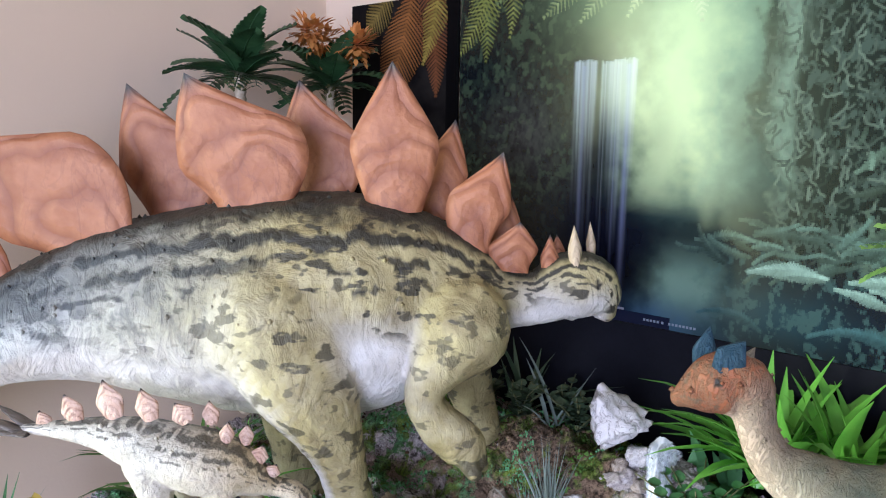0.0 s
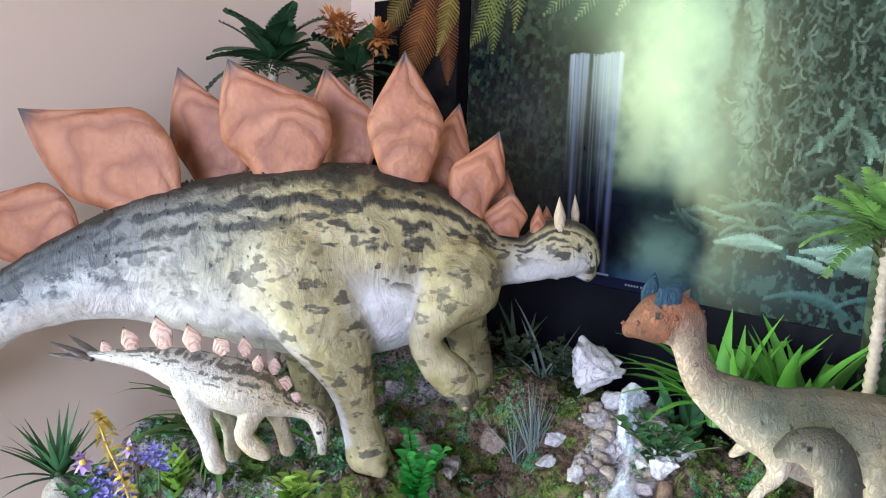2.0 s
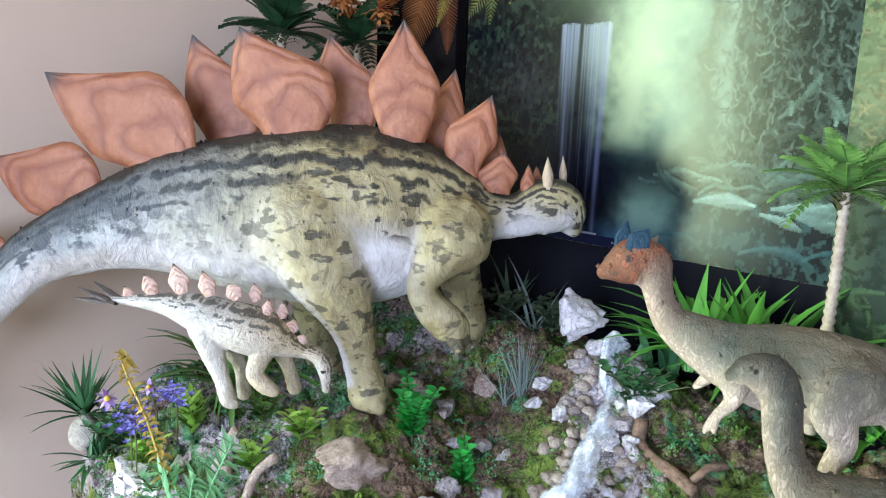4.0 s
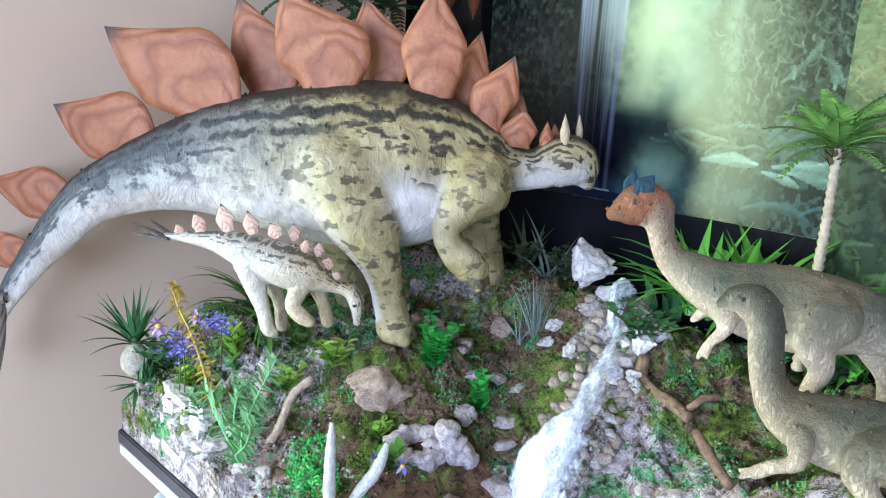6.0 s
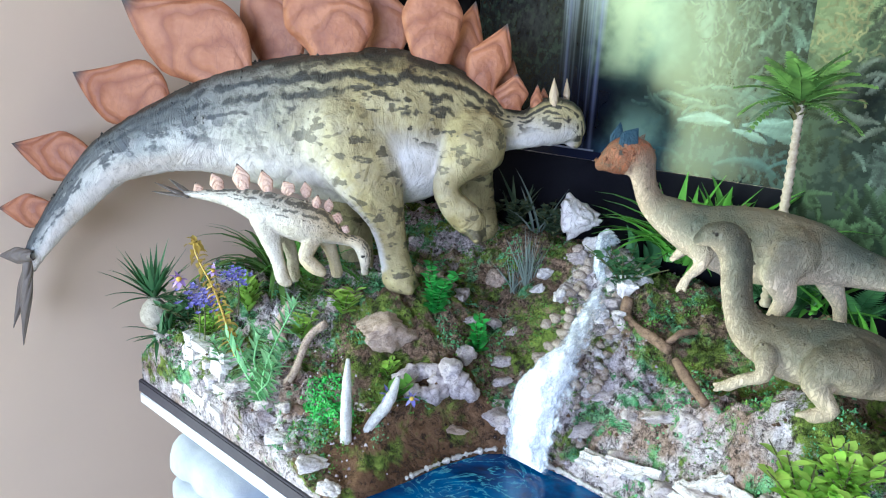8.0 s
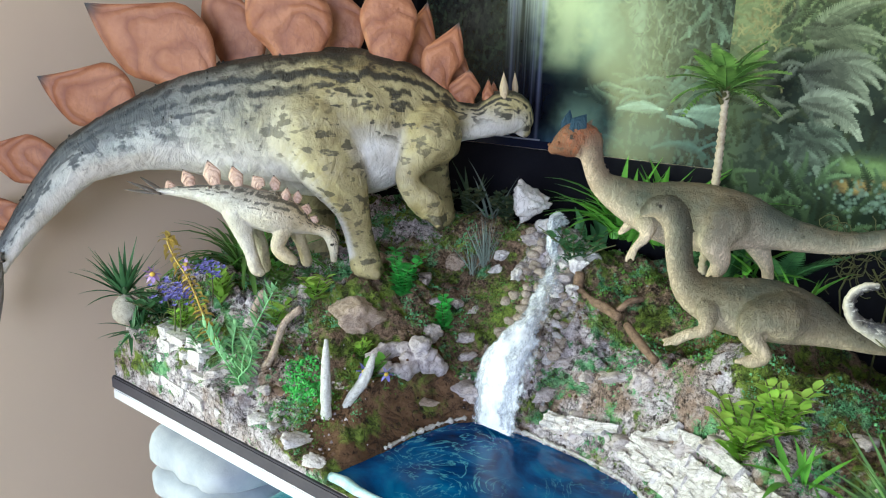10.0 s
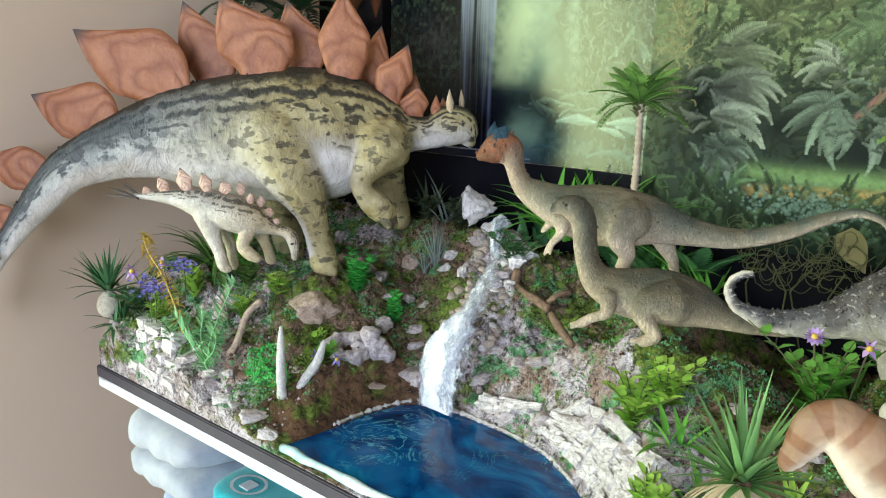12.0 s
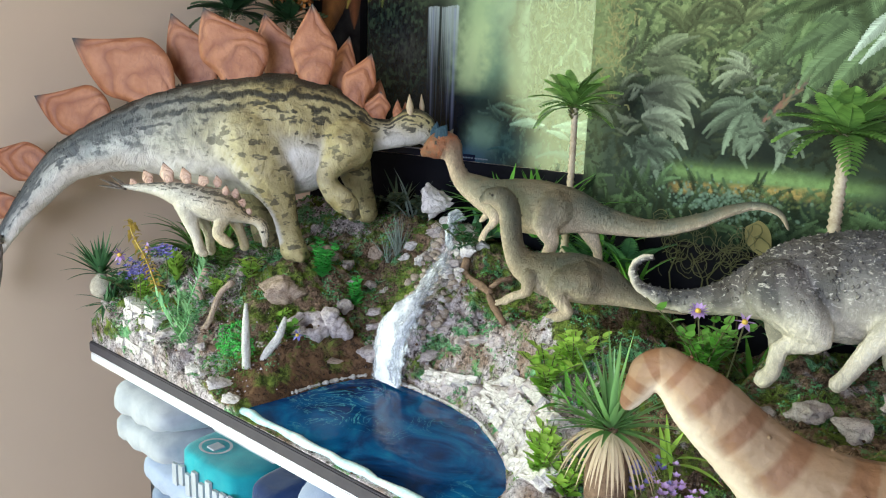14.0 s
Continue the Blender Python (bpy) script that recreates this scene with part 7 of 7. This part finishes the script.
for k, (x, y, rz) in enumerate(((0.00, 0.645, 200), (0.045, 0.64, 240), (0.10, 0.645, 270), (0.33, 0.64, 250), (0.40, 0.64, 230))):
    base = thing("fern_plant", (x, y, gz(x, y)), "small dark green fern by the wall", "fern")
    mesh = frond_mesh("frond", 0.085, 18, M_FERN, 0.0042, 0.8, 0.28)
    for i in range(7):
        shared("frond", mesh, base, pose(0, 0, 0, 0, 0, rz + (i - 3) * 32) @ pose(0, 0, 0, rnd(-15, 15), -rnd(35, 70), 0))

# curly dry moss by the hollow, and a fallen leaf
for k, (x, y) in enumerate(((0.17, 0.645), (0.20, 0.640), (0.23, 0.648), (0.26, 0.645))):
    q = random.Random(300 + k)
    base = thing("dry_moss", (x, y, 1.19), "curly strands of dry yellowish moss", "moss")
    bm = bmesh.new()
    for _ in range(20):
        p = Vector((q.uniform(-0.02, 0.02), q.uniform(-0.008, 0.008), q.uniform(-0.03, 0.012)))
        pts = [p.copy()]
        a = q.uniform(0, 6.28)
        for i in range(9):
            a += q.uniform(-0.2, 1.0)
            p = p + Vector((math.cos(a) * 0.005, q.uniform(-0.002, 0.002), math.sin(a) * 0.005))
            pts.append(p.copy())
        tube(bm, pts, 0.0005, 4)
    for _ in range(1):
        tube(bm, [(q.uniform(-0.01, 0.01), 0, -0.02), (q.uniform(-0.02, 0.02), 0, -0.05), (q.uniform(-0.01, 0.01), 0, gz(x, y) - 1.19)], 0.001, 4)
    tagged(part("strand", bm, M_VINE, base), kind="stuff")
bm = bmesh.new()
blade(bm, (0, 0, 0), (0.5, -0.2, -0.7), 0.05, 0.03, 0.1, 8, 0.15, 1.2)
fallen = new("large_leaf", finish(bm, "large_leaf", leaf_mat("brown_leaf", (0.10, 0.085, 0.02), (0.22, 0.19, 0.05), 0.6)))
fallen.matrix_world = pose(0.255, 0.655, 1.215)
tagged(fallen, "single yellow-brown speckled leaf against the board", "leaf")

# ---- towels under the shelf ----


def towel(x0, x1, y0, y1, z0, z1, material, label, seed, folds=3, soft=1.0):
    """Folded terry cloth: soft layers with rounded fronts."""
    base = thing("towel", ((x0 + x1) / 2, (y0 + y1) / 2, z0), label, "towel")
    h = (z1 - z0) / folds
    for k in range(folds):
        bm = bmesh.new()
        w, d = (x1 - x0) / 2, (y1 - y0) / 2
        rows = []
        n, m = 26, 28
        for i in range(n + 1):
            u = -1 + 2 * i / n
            ringv = []
            for j in range(m):
                a = 2 * math.pi * j / m
                ca, sa = math.cos(a), math.sin(a)
                px, pz = u * w, h * (k + 0.5) + 0.52 * h * math.copysign(abs(sa) ** (0.6 * soft), sa)
                py = d * math.copysign(abs(ca) ** (0.35 * soft), ca)
                edge = 1 - 0.25 * abs(u) ** 8
                wob = soft * (0.005 * noise.noise((px * 14 + seed, py * 14, pz * 20 + k * 3)) + 0.004 * noise.noise((px * 45 + seed, py * 12, pz * 30)))
                ringv.append(bm.verts.new((px, py * edge + wob, h * (k + 0.5) + (pz - h * (k + 0.5)) * edge + wob)))
            rows.append(ringv)
        for a, b in zip(rows, rows[1:]):
            for j in range(m):
                bm.faces.new((a[j], a[(j + 1) % m], b[(j + 1) % m], b[j]))
        bm.faces.new(rows[0][::-1])
        bm.faces.new(rows[-1])
        bmesh.ops.recalc_face_normals(bm, faces=bm.faces)
        part("fold", bm, material, base)
    return base


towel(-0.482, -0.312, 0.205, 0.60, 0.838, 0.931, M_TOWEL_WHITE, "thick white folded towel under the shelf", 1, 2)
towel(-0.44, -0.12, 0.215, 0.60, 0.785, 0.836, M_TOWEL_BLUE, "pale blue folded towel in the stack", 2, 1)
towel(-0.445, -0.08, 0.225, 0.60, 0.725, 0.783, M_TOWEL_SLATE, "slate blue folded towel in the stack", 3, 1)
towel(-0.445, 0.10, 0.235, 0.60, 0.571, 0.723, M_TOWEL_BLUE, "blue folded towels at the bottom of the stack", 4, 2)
teal = towel(-0.294, -0.148, 0.208, 0.56, 0.838, 0.897, M_TOWEL_TEAL, "turquoise folded towel with a white printed badge", 5, 1, 0.3)
towel(-0.144, -0.090, 0.215, 0.56, 0.838, 0.900, M_NAVY, "navy blue folded towel end beside the turquoise towel", 7, 1, 0.5)
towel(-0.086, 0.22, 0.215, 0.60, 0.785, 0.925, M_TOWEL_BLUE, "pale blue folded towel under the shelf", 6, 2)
# the printed badge on its upper side: a plain ring and a bar, and wavy bars down its front
bm = bmesh.new()
n, cx, cy, top = 36, -0.022, -0.145, 0.0620
ra = [bm.verts.new((cx + math.cos(2 * math.pi * i / n) * 0.024, cy + math.sin(2 * math.pi * i / n) * 0.020, top)) for i in range(n)]
rb = [bm.verts.new((cx + math.cos(2 * math.pi * i / n) * 0.020, cy + math.sin(2 * math.pi * i / n) * 0.0165, top)) for i in range(n)]
for i in range(n):
    bm.faces.new((ra[i], ra[(i + 1) % n], rb[(i + 1) % n], rb[i]))
part("badge", bm, M_TOWEL_WHITE, teal, "white printed ring", False)
for k in range(11):
    bm = bmesh.new()
    x0 = -0.068 + 0.0155 * k
    if k < 9:
        box(bm, x0, -0.1815, 0.006 + 0.006 * math.sin(k * 1.9), x0 + 0.010, -0.1775, 0.036 + 0.005 * math.sin(k * 2.7))
    elif k == 9:
        box(bm, -0.030, -0.153, 0.0600, -0.014, -0.137, top)
    else:
        box(bm, -0.066, -0.120, 0.0600, 0.066, -0.118, top)
    part("printed_bar", bm, M_TOWEL_WHITE, teal, "", False)

# ---- turf and grit, too small to count ----


def scatter(name, count, area, material, label, seed, size, keep, blades=3):
    q = random.Random(seed)
    v, f = [], []
    while count:
        x, y = q.uniform(*area[:2]), q.uniform(*area[2:])
        if pond_gap(x, y) < 0.008 or stream_gap(x, y) < 0.02 or not keep(x, y, q):
            count -= 1
            continue
        count -= 1
        z = rough_ground(x, y)
        for _ in range(blades):
            a, s = q.uniform(0, 6.28), q.uniform(*size)
            c = Vector((x + q.gauss(0, 0.002), y + q.gauss(0, 0.002), z - 0.0005))
            u = Vector((math.cos(a), math.sin(a), q.uniform(-0.3, 0.3))) * s * 0.5
            w = Vector((q.gauss(0, 0.5), q.gauss(0, 0.5), 1)).normalized() * s
            k = len(v)
            v += [c - u, c + u, c + w + u * 0.4, c + w * 0.9 - u * 0.5]
            f += [(k, k + 1, k + 2, k + 3)]
    me = bpy.data.meshes.new(name)
    me.from_pydata([tuple(p) for p in v], [], f)
    me.materials.append(material)
    return tagged(new(name, me), label, "turf", kind="stuff")


def patch(scale, cut, off):
    return lambda x, y, q: noise.noise((x * scale + off, y * scale, off)) + q.uniform(-0.05, 0.05) > cut


scatter("turf", 30000, (-0.56, 0.52, 0.232, 0.66), M_TURF, "crumbly green turf on the ground", 1, (0.0012, 0.0026), patch(20, 0.24, 3.3), 5)
scatter("turf", 16000, (-0.56, -0.2, 0.232, 0.66), M_TURF2, "crumbly teal green turf on the ground", 2, (0.0012, 0.0025), patch(24, 0.22, 8.1), 5)
scatter("turf", 11000, (-0.06, 0.5, 0.36, 0.60), M_TURF2, "crumbly teal green turf on the rocks", 3, (0.0012, 0.0025), patch(28, 0.24, 5.7), 5)
scatter("turf", 1500, (-0.30, -0.235, 0.265, 0.31), M_EMERALD, "bright green turf patch by the white post", 4, (0.0015, 0.003), lambda x, y, q: ((x + 0.268) / 0.03) ** 2 + ((y - 0.288) / 0.02) ** 2 < 1)


def grit(name, count, material, label, seed, keep, size):
    q = random.Random(seed)
    v, f = [], []
    for _ in range(count):
        x, y = q.uniform(-0.56, 0.6), q.uniform(0.232, 0.66)
        if pond_gap(x, y) < 0.003 or stream_gap(x, y) < 0.014 or not keep(x, y, q):
            continue
        c = Vector((x, y, rough_ground(x, y)))
        k = len(v)
        s = q.uniform(*size)
        v += [c + Vector(p) * s * q.uniform(0.7, 1.3) for p in ((1, 0, 0), (0, 1, 0), (-1, 0, 0), (0, -1, 0), (0, 0, 1), (0, 0, -1))]
        f += [(k + a, k + (a + 1) % 4, k + 4) for a in range(4)] + [(k + (a + 1) % 4, k + a, k + 5) for a in range(4)]
    me = bpy.data.meshes.new(name)
    me.from_pydata([tuple(p) for p in v], [], f)
    me.materials.append(material)
    tagged(new(name, me), label, "grit", kind="stuff")


def grit_mat(name, a, b):
    m = Mat(name, 0.85, spec=0.2)
    m.colour(m.mix(m.island(), a, b)).bump(m.noise(500, 3), 0.5, 0.001)
    return m.m


grit("grit", 5000, grit_mat("lavender_grit", (0.24, 0.19, 0.20), (0.62, 0.55, 0.58)), "lavender grey crumbs of plaster on the ground", 11,
     lambda x, y, q: (y < 0.33 and x < -0.2) or (-0.08 < x < 0.02 and pond_gap(x, y) < 0.06) or stream_gap(x, y) < 0.05 or q.random() < 0.02, (0.0008, 0.0022))
grit("grit", 1500, grit_mat("brown_grit", (0.03, 0.018, 0.012), (0.16, 0.09, 0.055)), "brown crumbs of earth on the ground", 12, lambda x, y, q: True, (0.001, 0.0028))
